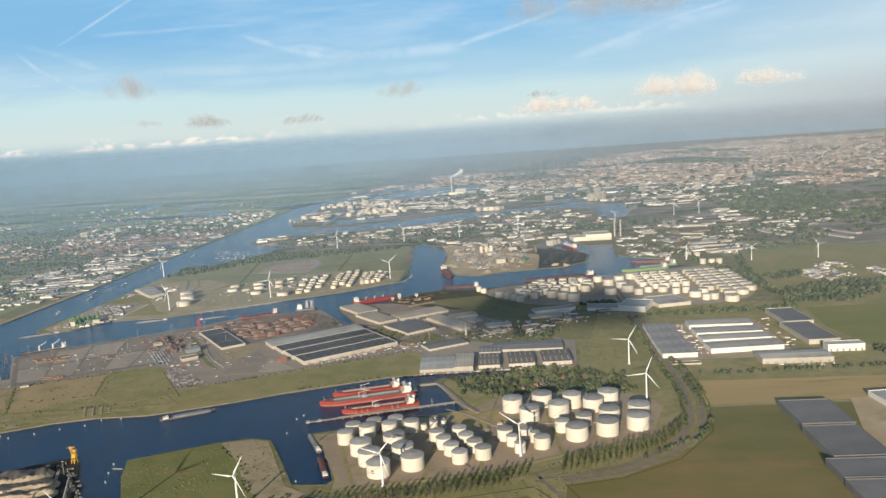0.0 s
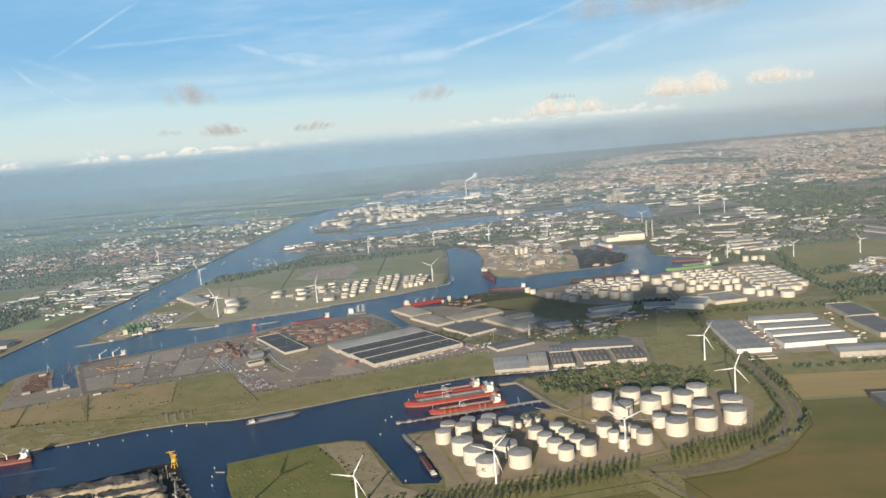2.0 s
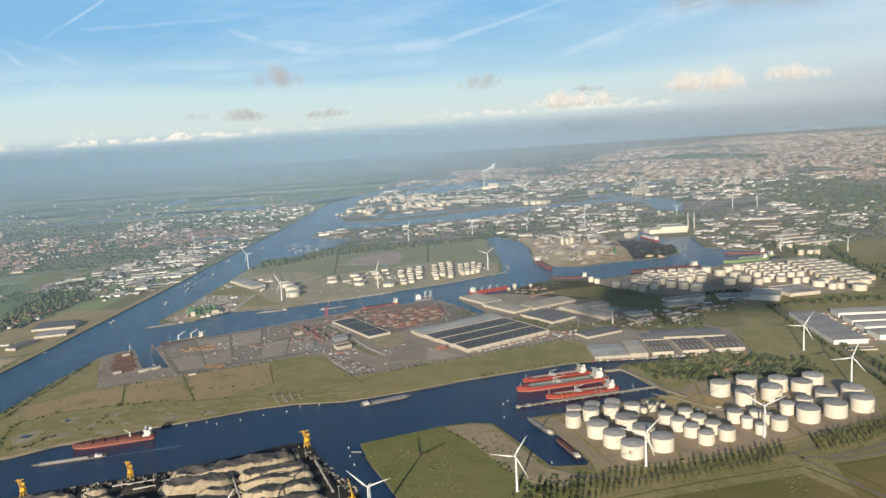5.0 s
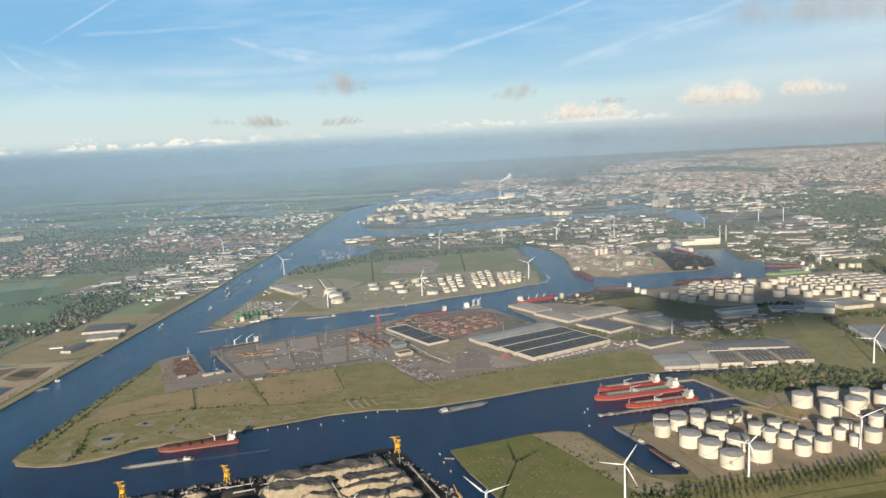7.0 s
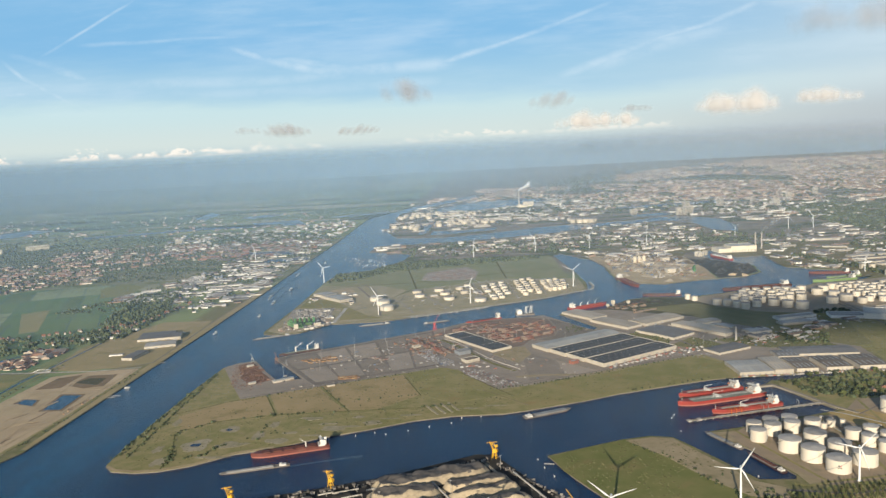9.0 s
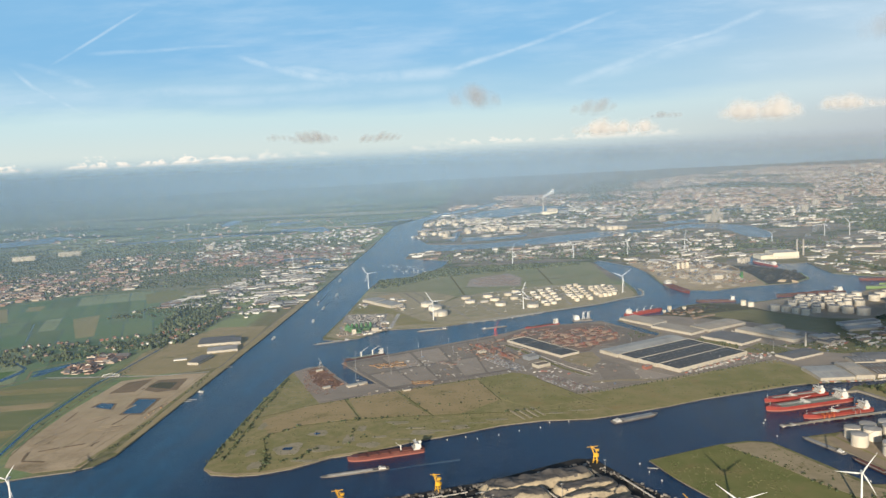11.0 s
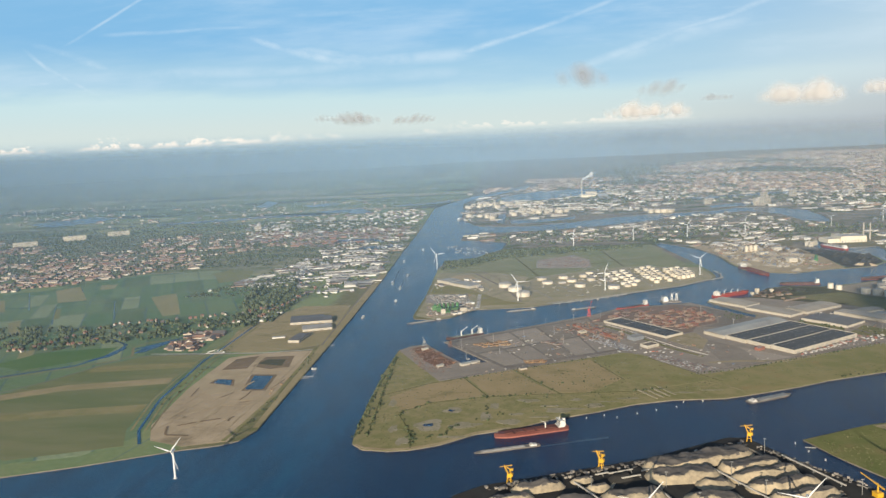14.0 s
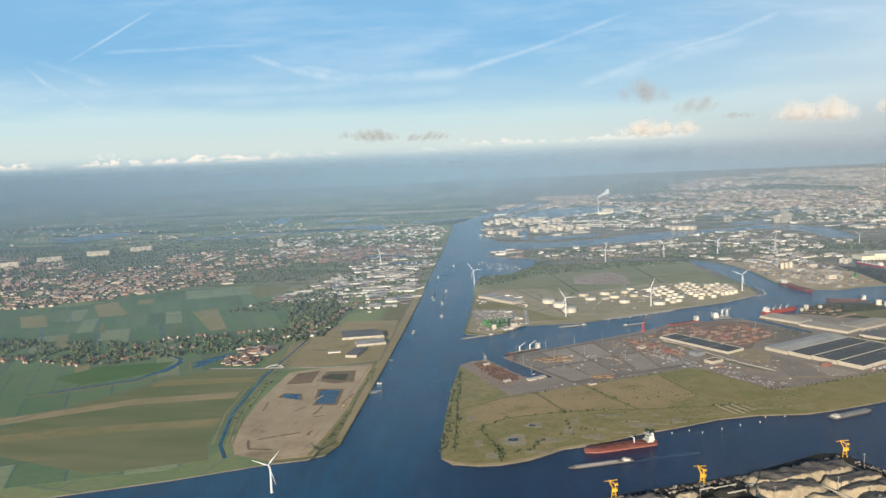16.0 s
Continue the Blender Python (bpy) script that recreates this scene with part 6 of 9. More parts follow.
DECK_BROWN = material("brown_deck", (0.17, 0.065, 0.05), (0.13, 0.05, 0.04), 0.4, 0.7, stain=(0.10, 0.05, 0.04))
flat("wake", [(-249, 276.6), (-236, 281), (-221, 285.6), (-221, 283.8), (-236, 279.8), (-249, 275.6)], WATER_Z + 0.03, FOAM, "faint foaming wake behind a barge", "wake")
flat("wake", [(-363.5, 660), (-366, 690), (-368, 716), (-366.6, 716), (-364.6, 690), (-362.8, 660)], WATER_Z + 0.03, FOAM, "faint foaming wake behind a boat", "wake")
flat("wake", [(-354.4, 632), (-355.4, 660), (-354.4, 660), (-353.4, 632)], WATER_Z + 0.03, FOAM, "faint foaming wake behind a boat", "wake")
tanker((-38, 347.5), (-81.5, 334), 6.6, 1.9, "long orange-red oil tanker with a green-grey deck at the jetty", HULL_RED, HULL_DULL, DECK_GREEN)
tanker((-45.5, 356), (-78, 346), 5.6, 1.7, "orange-red tanker moored beyond a larger one", HULL_RED, HULL_DULL, DECK_RED, 4)
tanker((-35.5, 332.5), (-69, 323), 5.4, 1.5, "bright red tanker moored at the pier", HULL_RED, HULL_DULL, DECK_RED, 4)
bulk_carrier((-237, 295.5), (-268, 285.5), 5.0, 1.6, "dark red tanker under way with a white bridge", HULL_BROWN, HULL_DULL, DECK_BROWN, 1)
barge((-249.5, 277.5), (-276, 269.5), 2.6, "long grey motor barge under way", HULL_GREY, GREY_ROOF)
barge((-153, 324), (-130.5, 334.5), 4.4, "grey inland barge moored at the grassy shore", HULL_GREY, STEEL)
barge((-69.4, 281.5), (-78.4, 301), 2.4, "grey barge moored at the tank yard quay", HULL_GREY, STEEL)
barge((-61.6, 258.5), (-68.6, 277.8), 2.6, "rusty brown tank barge at the quay", HULL_BLACK, DECK_BROWN)
bulk_carrier((-107.5, 552.5), (-77, 569), 5.2, 1.8, "red bulk carrier with white deck cranes at the quay", HULL_RED, HULL_RED, DECK_RED, 3)
bulk_carrier((-49, 681), (-39, 636), 6.0, 2.0, "dark red cargo ship leaving the harbour", HULL_BROWN, HULL_RED, DECK_BROWN, 0)
bulk_carrier((-159, 534), (-184, 520), 3.6, 1.0, "low red cargo ship with an orange bridge", HULL_RED, HULL_RED, HULL_BLACK, 0)
bulk_carrier((141, 637), (102, 628), 6.0, 1.8, "bright green tanker at the oil jetty", HULL_GREEN, HULL_GREEN, DECK_GREEN, 0)
bulk_carrier((151, 651), (119, 641), 5.2, 1.6, "second green tanker moored behind a larger one", HULL_GREEN, HULL_GREEN, DECK_GREEN, 0)
bulk_carrier((150, 666), (116, 670), 5.0, 1.5, "dark red tanker in the inner oil basin", HULL_BROWN, HULL_BROWN, DECK_BROWN, 0)
bulk_carrier((-14, 594.5), (-44, 598), 4.0, 1.3, "dark ship at the oil terminal", HULL_BLACK, HULL_BROWN, DECK_BROWN, 0)
bulk_carrier((80, 618), (22, 607), 5.5, 1.8, "long dark red ship at the oil terminal", HULL_BLACK, HULL_BROWN, DECK_BROWN, 0)
bulk_carrier((78, 762), (68, 800), 5, 2.0, "red and white ship at the power station quay", HULL_RED, HULL_RED, BRIGHT_CLAD, 4)
bulk_carrier((-277, 461.5), (-300, 447.5), 3.0, 1.0, "dark heavy-lift ship with two white cranes at the quay", HULL_BLACK, HULL_BLACK, DECK_GREEN, 2, reach=1.5)
barge((-307, 505), (-331, 493), 2.2, "barge crossing the harbour mouth", HULL_GREY, STEEL)
barge((-240, 530), (-262, 523), 2.0, "barge moored along the far quay", HULL_GREY, PALE_ROOF)
barge((-215, 524), (-196, 532), 2.0, "barge in the harbour", HULL_GREY, STEEL)
for p, q in (((-354, 632), (-353, 622)), ((-350, 575), (-349.5, 570)), ((-355, 696), (-354.5, 686)), ((-359, 872), (-357, 858)), ((-370, 786), (-369, 772)), ((-366, 520), (-366, 514)), ((-365, 660), (-362, 643)), ((-372, 390), (-369, 390.5))):
    barge(p, q, 2.0, "small white vessel on the canal", BRIGHT_CLAD, STEEL, 0.4, "boat")


def dredger(x, y, rot):
    t = thing("crane_pontoon", x, y, WATER_Z, rot, "pale floating work platform with lattice cranes", "work platform")
    s = Shape()
    s.box(0, 0, -0.5, 14, 6, 1.4)
    s.made("pontoon", HULL_GREY, t)
    s = Shape()
    s.box(-4, 0, 0.9, 3.5, 4, 2.4), s.box(-4, 0, 3.3, 2.4, 3, 0.8)
    s.made("deckhouse", BRIGHT_CLAD, t)
    for sx in (1, 4.5):
        s = Shape()
        for a in (-1, 1):
            for b in (-1, 1): s.tube((sx + 0.8 * a, 0.8 * b, 0.9), (sx + 0.2 * a, 0.2 * b, 6.5), 0.12, n=5)
        for k in range(4): s.box(sx, 0, 1.8 + k * 1.1, 1.5 - 0.3 * k, 1.5 - 0.3 * k, 0.08)
        s.tube((sx, 0, 4.5), (sx + 2.5, 0, 7.5), 0.16, 0.08, 5)
        s.made("derrick", BRIGHT_CLAD, t, "pale lattice derrick")
    for a in (-6, 6):
        s = Shape()
        s.tube((a, 2.4, -0.5), (a, 2.4, 4.6), 0.25, n=8)
        s.made("spud_leg", STEEL, t)


dredger(-141, 543, 0.1)


# ---- piers, quays and buoys ----
JETTY = material("weathered_jetty_deck", (0.27, 0.24, 0.20), (0.20, 0.18, 0.15), 0.4, 0.9)


def pier():
    t = thing("jetty", -50, 322, 0, math.atan2(18.7, 65.7), "long concrete jetty with pipes and loading arms", "jetty")
    s = Shape()
    s.box(0, 0, 0.1, 68, 1.5, 0.25)
    s.made("deck", JETTY, t)
    for i in range(18):
        s = Shape()
        for k in (-0.6, 0.6): s.tube((-33 + i * 3.8, k, -1.2), (-33 + i * 3.8, k, 0.12), 0.14, n=6)
        s.made("pile", CONCRETE, t)
    for k in (-0.35, 0.0, 0.35):
        s = Shape()
        s.tube((-20, k, 0.5), (33, k, 0.5), 0.09, n=6)
        s.made("pipe", STEEL, t)
    for x in (-12, -9.5, -7, 4, 6.5, 22):
        s = Shape()
        s.tube((x, 0.3, 0.35), (x, 0.3, 2.4), 0.13, n=6), s.tube((x, 0.3, 2.3), (x, 1.8, 2.9), 0.09, n=6), s.tube((x, 1.8, 2.9), (x, 2.0, 1.2), 0.07, n=6)
        s.made("loading_arm", ORANGE if x < 0 else STEEL, t, "jointed loading arm")
    s = Shape()
    for x in (-33, -28): s.box(x, 0, 0.0, 1.6, 2.2, 0.5)
    s.made("dolphin", CONCRETE, t)
    d = thing("dam", 0, 0, 0, 0, "pale stone dam round the tanker berth", "dam")
    s = Shape()
    s.prism(strip([(-38.5, 357.5), (-29.5, 359.3), (-27, 356), (-20.5, 341), (-13.5, 325), (-8, 317)], 1.8), -1, 0.45)
    s.made("bank", JETTY, d)


pier()


def landing_stage(x, y, rot, L, label="small wooden landing stage on piles"):
    t = thing("landing_stage", x, y, 0, rot, label, "landing stage", "landing stages")
    s = Shape()
    s.box(L / 2, 0, -0.1, L, 0.6, 0.12)
    s.made("deck", CONCRETE, t)
    for i in range(4):
        s = Shape()
        s.tube((L * (i + 0.5) / 4, 0, -1), (L * (i + 0.5) / 4, 0, -0.05), 0.12, n=6)
        s.made("pile", STEEL, t)


for a in ((-144, 271, 3.0, 4), (-373, 372, 0.1, 4), (-373, 440, 0.1, 3), (-236, 545, 3.9, 12)): landing_stage(*a)


def buoy(x, y):
    t = thing("mooring_buoy", x, y, WATER_Z, 0, "white mooring post standing in the water", "mooring post", "mooring posts")
    s = Shape()
    s.drum(0, 0, [(0.2, -0.5), (0.2, 0.5), (0.12, 0.55), (0.12, 0.7)], 10)
    s.made("post", BRIGHT_CLAD, t)
    s = Shape()
    s.drum(0, 0, [(0.24, 0.2), (0.24, 0.3)], 10)
    s.made("collar", STEEL, t)


for p in ((-227.6, 306.7), (-219.5, 309.6), (-214.3, 307.2), (-204.9, 311.3), (-195.7, 315.6), (-186, 319.2), (-181.5, 325.5), (-172.6, 326.4)): buoy(*p)
for p in ((-88, 318), (-86, 322), (-84, 270), (-78, 262), (-72, 256), (-150, 276), (-148, 268), (-145, 260), (-88, 302)): buoy(*p)


def long_jetty(line, label):
    """A narrow deck on piles, with thick mooring piles beside it."""
    for p, q in zip(line, line[1:]):
        a, b = Vector(p), Vector(q)
        L, rot = (b - a).length, math.atan2(b.y - a.y, b.x - a.x)
        t = thing("jetty", a.x, a.y, 0, rot, label, "jetty", "jetties of the tank terminal")
        s = Shape()
        s.box(L / 2, 0, 0.05, L, 1.1, 0.16)
        s.made("deck", CONCRETE, t)
        s = Shape()
        s.tube((0, 0.35, 0.4), (L, 0.35, 0.4), 0.09, n=5)
        s.made("pipe", STEEL, t)
        for i in range(int(L / 4) + 1):
            s = Shape()
            s.tube((i * 4, 0, -1), (i * 4, 0, 0.05), 0.22, n=6)
            s.made("pile", STEEL, t)
        for i in range(int(L / 9)):
            s = Shape()
            s.drum(4 + i * 9, -1.3, [(0.5, -1), (0.5, 0.45), (0.3, 0.5)], 10)
            s.made("mooring_pile", CONCRETE, t)


long_jetty([(-226, 545), (-196, 558), (-168, 573)], "pale narrow jetty on piles along the tank terminal")
long_jetty([(-92, 624), (-80, 632), (-76, 648), (-77, 668)], "pale narrow jetty on piles at the head of the tank terminal")


# ---- coal terminal ----
def lamp_mast(x, y):
    t = thing("lamp_mast", x, y, 0.06, 0, "tall slender lamp mast in the yard", "lamp mast", "lamp masts")
    s = Shape()
    s.tube((0, 0, 0), (0, 0, 5.5), 0.10, 0.06, 6)
    s.made("mast", STEEL, t)
    s = Shape()
    s.box(0, 0, 5.4, 0.9, 0.25, 0.2)
    s.made("lamp_head", STEEL, t)


def heap(name, cx, cy, L, W, H, rot, mats, label, group, seed=0, flat_top=0.35):
    """A stock heap: a long ridge with sagging flanks and gullies."""
    s = Shape()
    nx, ny = max(18, int(L / 0.7)), 22
    rows, cap = [], []
    for i in range(nx + 1):
        r, c2 = [], []
        for j in range(ny + 1):
            a, b = i / nx * 2 - 1, j / ny * 2 - 1
            e = max(abs(b), abs(a) ** 1 * 1.0 - (1 - W / L) if abs(a) > 1 - W / L else 0)
            ex = max(0, (abs(a) - (1 - W / L)) / (W / L))
            rr = math.hypot(b, ex)
            k = max(0.0, min(1.0, (1 - rr) / (1 - flat_top)))
            x, y = a * L / 2, b * W / 2
            nz = noise.noise(Vector((x * 0.22 + seed, y * 0.15, seed))) * 0.75 + noise.noise(Vector((x * 0.7, y * 0.5, seed + 7))) * 0.30 + noise.noise(Vector((x * 1.6, y * 1.6, seed + 7))) * 0.10
            r.append((x, y, H * k * (1 + nz * 0.32) + (nz * 0.22 * H * k) - (0.1 if rr >= 1 else 0)))
            c2.append(rr + 0.25 * noise.noise(Vector((x * 0.25, y * 0.25, seed + 3))) < flat_top + 0.06)
        rows.append(r), cap.append(c2)
    for i in range(nx):
        for j in range(ny):
            s.f.append((i * (ny + 1) + j, (i + 1) * (ny + 1) + j, (i + 1) * (ny + 1) + j + 1, i * (ny + 1) + j + 1))
            s.m.append(1 if isinstance(mats, list) and cap[i][j] else 0)
    s.v = [p for r in rows for p in r]
    ob = s.made(name, mats, None, "", True)
    ob.matrix_basis = pose(cx, cy, 0.06, 0, 0, math.degrees(rot))
    return tagged(ob, label, "stock heap", group)


# Low sun on flanks and dimness on tops are put into the two heap colours.
CRUST, DUSTY = "grey-crusted coal heap with sunlit flanks and dim top painted in", "pale dusty coal heap with sunlit flanks and dim top painted in"
for cx, cy, L, W, H, rot, m, lab, top in (
    (-191, 260, 46, 13, 2.4, 0.35, [LIT_FLANK, ASH], CRUST, 0.62), (-174, 254.5, 26, 9, 2.2, 0.35, [LIT_FLANK, ASH], CRUST, 0.6), (-171.5, 247, 28, 8, 2.4, 0.36, [LIT_FLANK, ASH], DUSTY, 0.34),
    (-199.5, 246.5, 28, 13, 2.4, 0.10, [LIT_FLANK, ASH], CRUST, 0.5), (-190.5, 239.5, 14, 9, 2.2, 0.14, [LIT_FLANK, ASH], DUSTY, 0.25), (-193.5, 227, 21, 13, 2.6, -0.12, [LIT_FLANK, ASH], DUSTY, 0.36),
    (-167.5, 238.5, 28, 9, 2.4, 0.27, [LIT_FLANK, ASH], CRUST, 0.45), (-219.5, 229.5, 24, 12, 2.5, 0.07, [LIT_FLANK, ASH], DUSTY, 0.42), (-163.5, 230.5, 26, 8, 2.2, 0.28, [LIT_FLANK, ASH], CRUST, 0.4),
    (-154.5, 225.5, 10, 7, 2.0, -0.2, [LIT_FLANK, ASH], DUSTY, 0.25), (-240, 226, 16, 11, 2.2, 0.1, [LIT_FLANK, ASH], CRUST, 0.5), (-214, 214, 30, 12, 2.5, 0.1, [LIT_FLANK, ASH], DUSTY, 0.42),
    (-178, 213, 32, 12, 2.5, 0.2, [LIT_FLANK, ASH], CRUST, 0.5), (-248, 211, 26, 12, 2.4, 0.1, [LIT_FLANK, ASH], DUSTY, 0.36), (-158, 214, 22, 9, 2.2, 0.25, [COAL, COAL], "black heap of coal beside the quay", 0.4), (-222, 245, 10, 6, 1.6, 0.4, [COAL, COAL], "black heap of coal beside the quay", 0.3),
    (-252, 237.5, 20, 8, 2.3, 0.30, [LIT_FLANK, ASH], DUSTY, 0.4), (-262, 228, 18, 9, 2.3, 0.25, [LIT_FLANK, ASH], DUSTY, 0.35), (-236, 243, 9, 5, 1.6, 0.35, [LIT_FLANK, ASH], CRUST, 0.3), (-268, 216, 16, 10, 2.2, 0.2, [LIT_FLANK, ASH], CRUST, 0.4), (-231, 236.5, 10, 6, 1.8, 0.2, [LIT_FLANK, ASH], DUSTY, 0.3),
):
    heap("coal_mound", cx, cy, L, W, H, rot, m, lab, "heaps of the coal terminal", cx, top)


def yellow_crane(x, y, rot, s=1.0):
    t = thing("harbour_crane", x, y, 0.06, rot, "yellow level-luffing harbour crane at the coal quay", "harbour crane", "yellow harbour cranes")
    a = Shape()
    for u in (-1.1, 1.1):
        for v in (-1.1, 1.1): a.tube((u, v, 0), (u * 0.6, v * 0.6, 3.2), 0.22, 0.18, 6)
    a.box(0, 0, 3.1, 2.0, 2.0, 0.4), a.box(0, 0, 1.4, 2.2, 0.25, 0.25), a.box(0, 0, 1.4, 0.25, 2.2, 0.25)
    a.made("portal", YELLOW, t)
    b = Shape()
    b.box(-0.5, 0, 3.5, 2.6, 1.5, 1.3)
    b.made("machine_house", YELLOW, t)
    c = Shape()
    for v in (-0.5, 0.5):
        c.tube((0.5, v, 4.6), (2.2, v * 0.6, 8.2), 0.2, 0.15, 6)
        c.tube((-0.9, v, 4.7), (-0.3, v, 7.0), 0.16, n=6)
        c.tube((-0.3, v, 7.0), (2.2, v * 0.6, 8.2), 0.12, n=6)
    c.made("jib", YELLOW, t)
    d = Shape()
    d.tube((-1.6, 0, 9.0), (4.4, 0, 7.6), 0.22, 0.12, 6), d.tube((2.2, 0, 8.1), (2.2, 0, 8.8), 0.2, n=6)
    d.made("fly_jib", YELLOW, t)
    e = Shape()
    e.box(-1.4, 0, 6.4, 1.2, 1.1, 0.9)
    e.made("counterweight", YELLOW, t)
    t.scale = (s, s, s)
    return t


for a in ((-167, 278, 2.8), (-228, 254, 2.6), (-262, 242, 2.9)): yellow_crane(*a, 0.76)


def conveyor(p, q, label="grey covered conveyor on trestles"):
    L = math.hypot(q[0] - p[0], q[1] - p[1])
    t = thing("conveyor", p[0], p[1], 0.06, math.atan2(q[1] - p[1], q[0] - p[0]), label, "conveyor", "conveyors")
    s = Shape()
    s.gable(L / 2, 0, 0.9, L, 0.6, 0.3, 0.12, 0, 0, 0)
    s.made("gallery", CONCRETE, t)
    for i in range(int(L / 6) + 1):
        s = Shape()
        for k in (-0.4, 0.4): s.tube((3 + i * 6 if 3 + i * 6 < L else L, k, 0), (3 + i * 6 if 3 + i * 6 < L else L, k * 0.7, 1.25), 0.09, n=5)
        s.made("trestle", STEEL, t)


for line in ([(-158, 246), (-172, 276)], [(-212, 232), (-196, 262)], [(-234, 220), (-222, 248)], [(-150, 234), (-260, 200)], [(-186, 219), (-150, 232)]): flat("yard_track", strip(line, 1.2), 0.10, PAVING, "dusty track between coal heaps", "track")
for x, y in ((-183, 246), (-164.8, 266.7), (-176, 231), (-207.5, 238), (-200, 222), (-233.6, 235), (-145, 231)): lamp_mast(x, y)
for p, q in (((-191.7, 257.8), (-173, 220)), ((-239, 240), (-228, 220)), ((-160, 262), (-148, 236)), ((-210, 232), (-200, 205))): conveyor(p, q, "pale open conveyor on low trestles")
for x, y, L in ((-226, 247, 9), (-222, 243, 7), (-231, 246, 5), (-214, 249, 6)): conveyor((x, y), (x + L, y + 0.4 * L), "short pale conveyor beside the quay")


def stacker(x, y, rot, mat, label):
    t = thing("stacker", x, y, 0.06, rot, label, "stacker")
    s = Shape()
    s.box(0, 0, 0, 2.4, 2.4, 1.6), s.tube((0, 0, 1.6), (0, 0, 4.5), 0.3, 0.2, 6)
    s.made("base", mat, t)
    s = Shape()
    s.tube((-2.5, 0, 3.6), (7.5, 0, 5.2), 0.3, 0.15, 6)
    s.made("boom", mat, t)
    s = Shape()
    s.tube((0, 0, 4.5), (6, 0, 4.9), 0.05, n=4), s.tube((0, 0, 4.5), (-2.4, 0, 3.7), 0.05, n=4)
    s.made("stay", STEEL, t)


stacker(-140.5, 230, 1.9, YELLOW, "yellow crane with a raised boom at the dock")


# ---- trees ----
def crown_shape(seed, r, h, lumps, fine):
    """A crown of leaf clumps with gaps and an uneven outline."""
    rng = random.Random(seed)
    s = Shape()
    for i in range(lumps):
        a, b = rng.uniform(0, 6.283), rng.uniform(-0.9, 1.0)
        q = rng.uniform(0.35, 0.95)
        w = math.sqrt(max(0.05, 1 - b * b))
        cx, cy, cz = q * r * w * math.cos(a), q * r * w * math.sin(a), h * 0.60 + b * h * 0.34
        clump(s, cx, cy, cz, r * rng.uniform(0.30, 0.48), rng)
    for i in range(fine):
        a, b = rng.uniform(0, 6.283), rng.uniform(-1, 1)
        w = math.sqrt(max(0.02, 1 - b * b)) * rng.uniform(0.85, 1.15)
        c = Vector((r * w * math.cos(a), r * w * math.sin(a), h * 0.60 + b * h * 0.40))
        u = Vector((rng.gauss(0, 1), rng.gauss(0, 1), rng.gauss(0, 1))).normalized() * r * 0.16
        v = u.orthogonal().normalized() * r * 0.13
        s.face([c - u, c + v, c + u, c - v])
    return s


ICO = None


def clump(s, x, y, z, r, rng, flatz=0.8, mat=0):
    """A small lumpy clump of leaves."""
    global ICO
    if ICO is None:
        bm = bmesh.new()
        bmesh.ops.create_icosphere(bm, subdivisions=1, radius=1)
        bm.verts.ensure_lookup_table()
        ICO = ([v.co.copy() for v in bm.verts], [[v.index for v in f.verts] for f in bm.faces])
        bm.free()
    k = len(s.v)
    for c in ICO[0]:
        d = r * rng.uniform(0.7, 1.25)
        s.v.append((x + c.x * d, y + c.y * d, z + c.z * d * flatz))
    for f in ICO[1]:
        s.f.append(tuple(k + i for i in f)), s.m.append(mat)


def small_clump(s, x, y, z, r, rng, h=1.0):
    """A five-sided bush form for distant woods."""
    k = len(s.v)
    n = 5
    a0 = rng.uniform(0, 6)
    for i in range(n):
        a = a0 + 6.283 * i / n
        d = r * rng.uniform(0.75, 1.2)
        s.v.append((x + d * math.cos(a), y + d * math.sin(a), z))
    for i in range(n):
        a = a0 + 0.5 + 6.283 * i / n
        d = r * rng.uniform(0.55, 0.95)
        s.v.append((x + d * math.cos(a), y + d * math.sin(a), z + h * rng.uniform(0.55, 0.8)))
    s.v.append((x + rng.uniform(-0.2, 0.2) * r, y, z + h * rng.uniform(0.9, 1.1)))
    for i in range(n):
        j = (i + 1) % n
        s.f += [(k + i, k + j, k + n + i), (k + j, k + n + j, k + n + i), (k + n + i, k + n + j, k + 2 * n)]
        s.m += [0, 0, 0]


TREES = []


def tree_kinds():
    for i, (r, h, lumps, fine) in enumerate(((0.62, 2.7, 13, 60), (1.2, 2.6, 18, 70), (1.5, 2.7, 22, 80), (0.7, 2.2, 12, 50))):
        t = thing("tree", 0, -900, 0, 0, "tall slender roadside tree with dark green leaves" if i in (0, 3) else "broad dark green leafy tree", "tree")
        s = Shape()
        s.drum(0, 0, [(0.16, 0), (0.11, h * 0.3), (0.05, h * 0.75)], 7)
        for k in range(4):
            a = 1.57 * k + i
            s.tube((0, 0, h * 0.3), (r * 0.5 * math.cos(a), r * 0.5 * math.sin(a), h * 0.62), 0.06, 0.02, 5)
        s.made("trunk", BARK, t)
        crown_shape(i, r, h, lumps, fine).made("crown", LEAF, t)
        TREES.append(t)


tree_kinds()
rng = random.Random(5)


def plant(x, y, kind, group, s=1.0):
    o = copy_thing(TREES[kind], pose(x, y, 0.0, 0, 0, rng.uniform(0, 360)))
    k = s * rng.uniform(0.8, 1.2)
    o.scale = (k, k, k * rng.uniform(0.9, 1.15))
    o["group"] = group


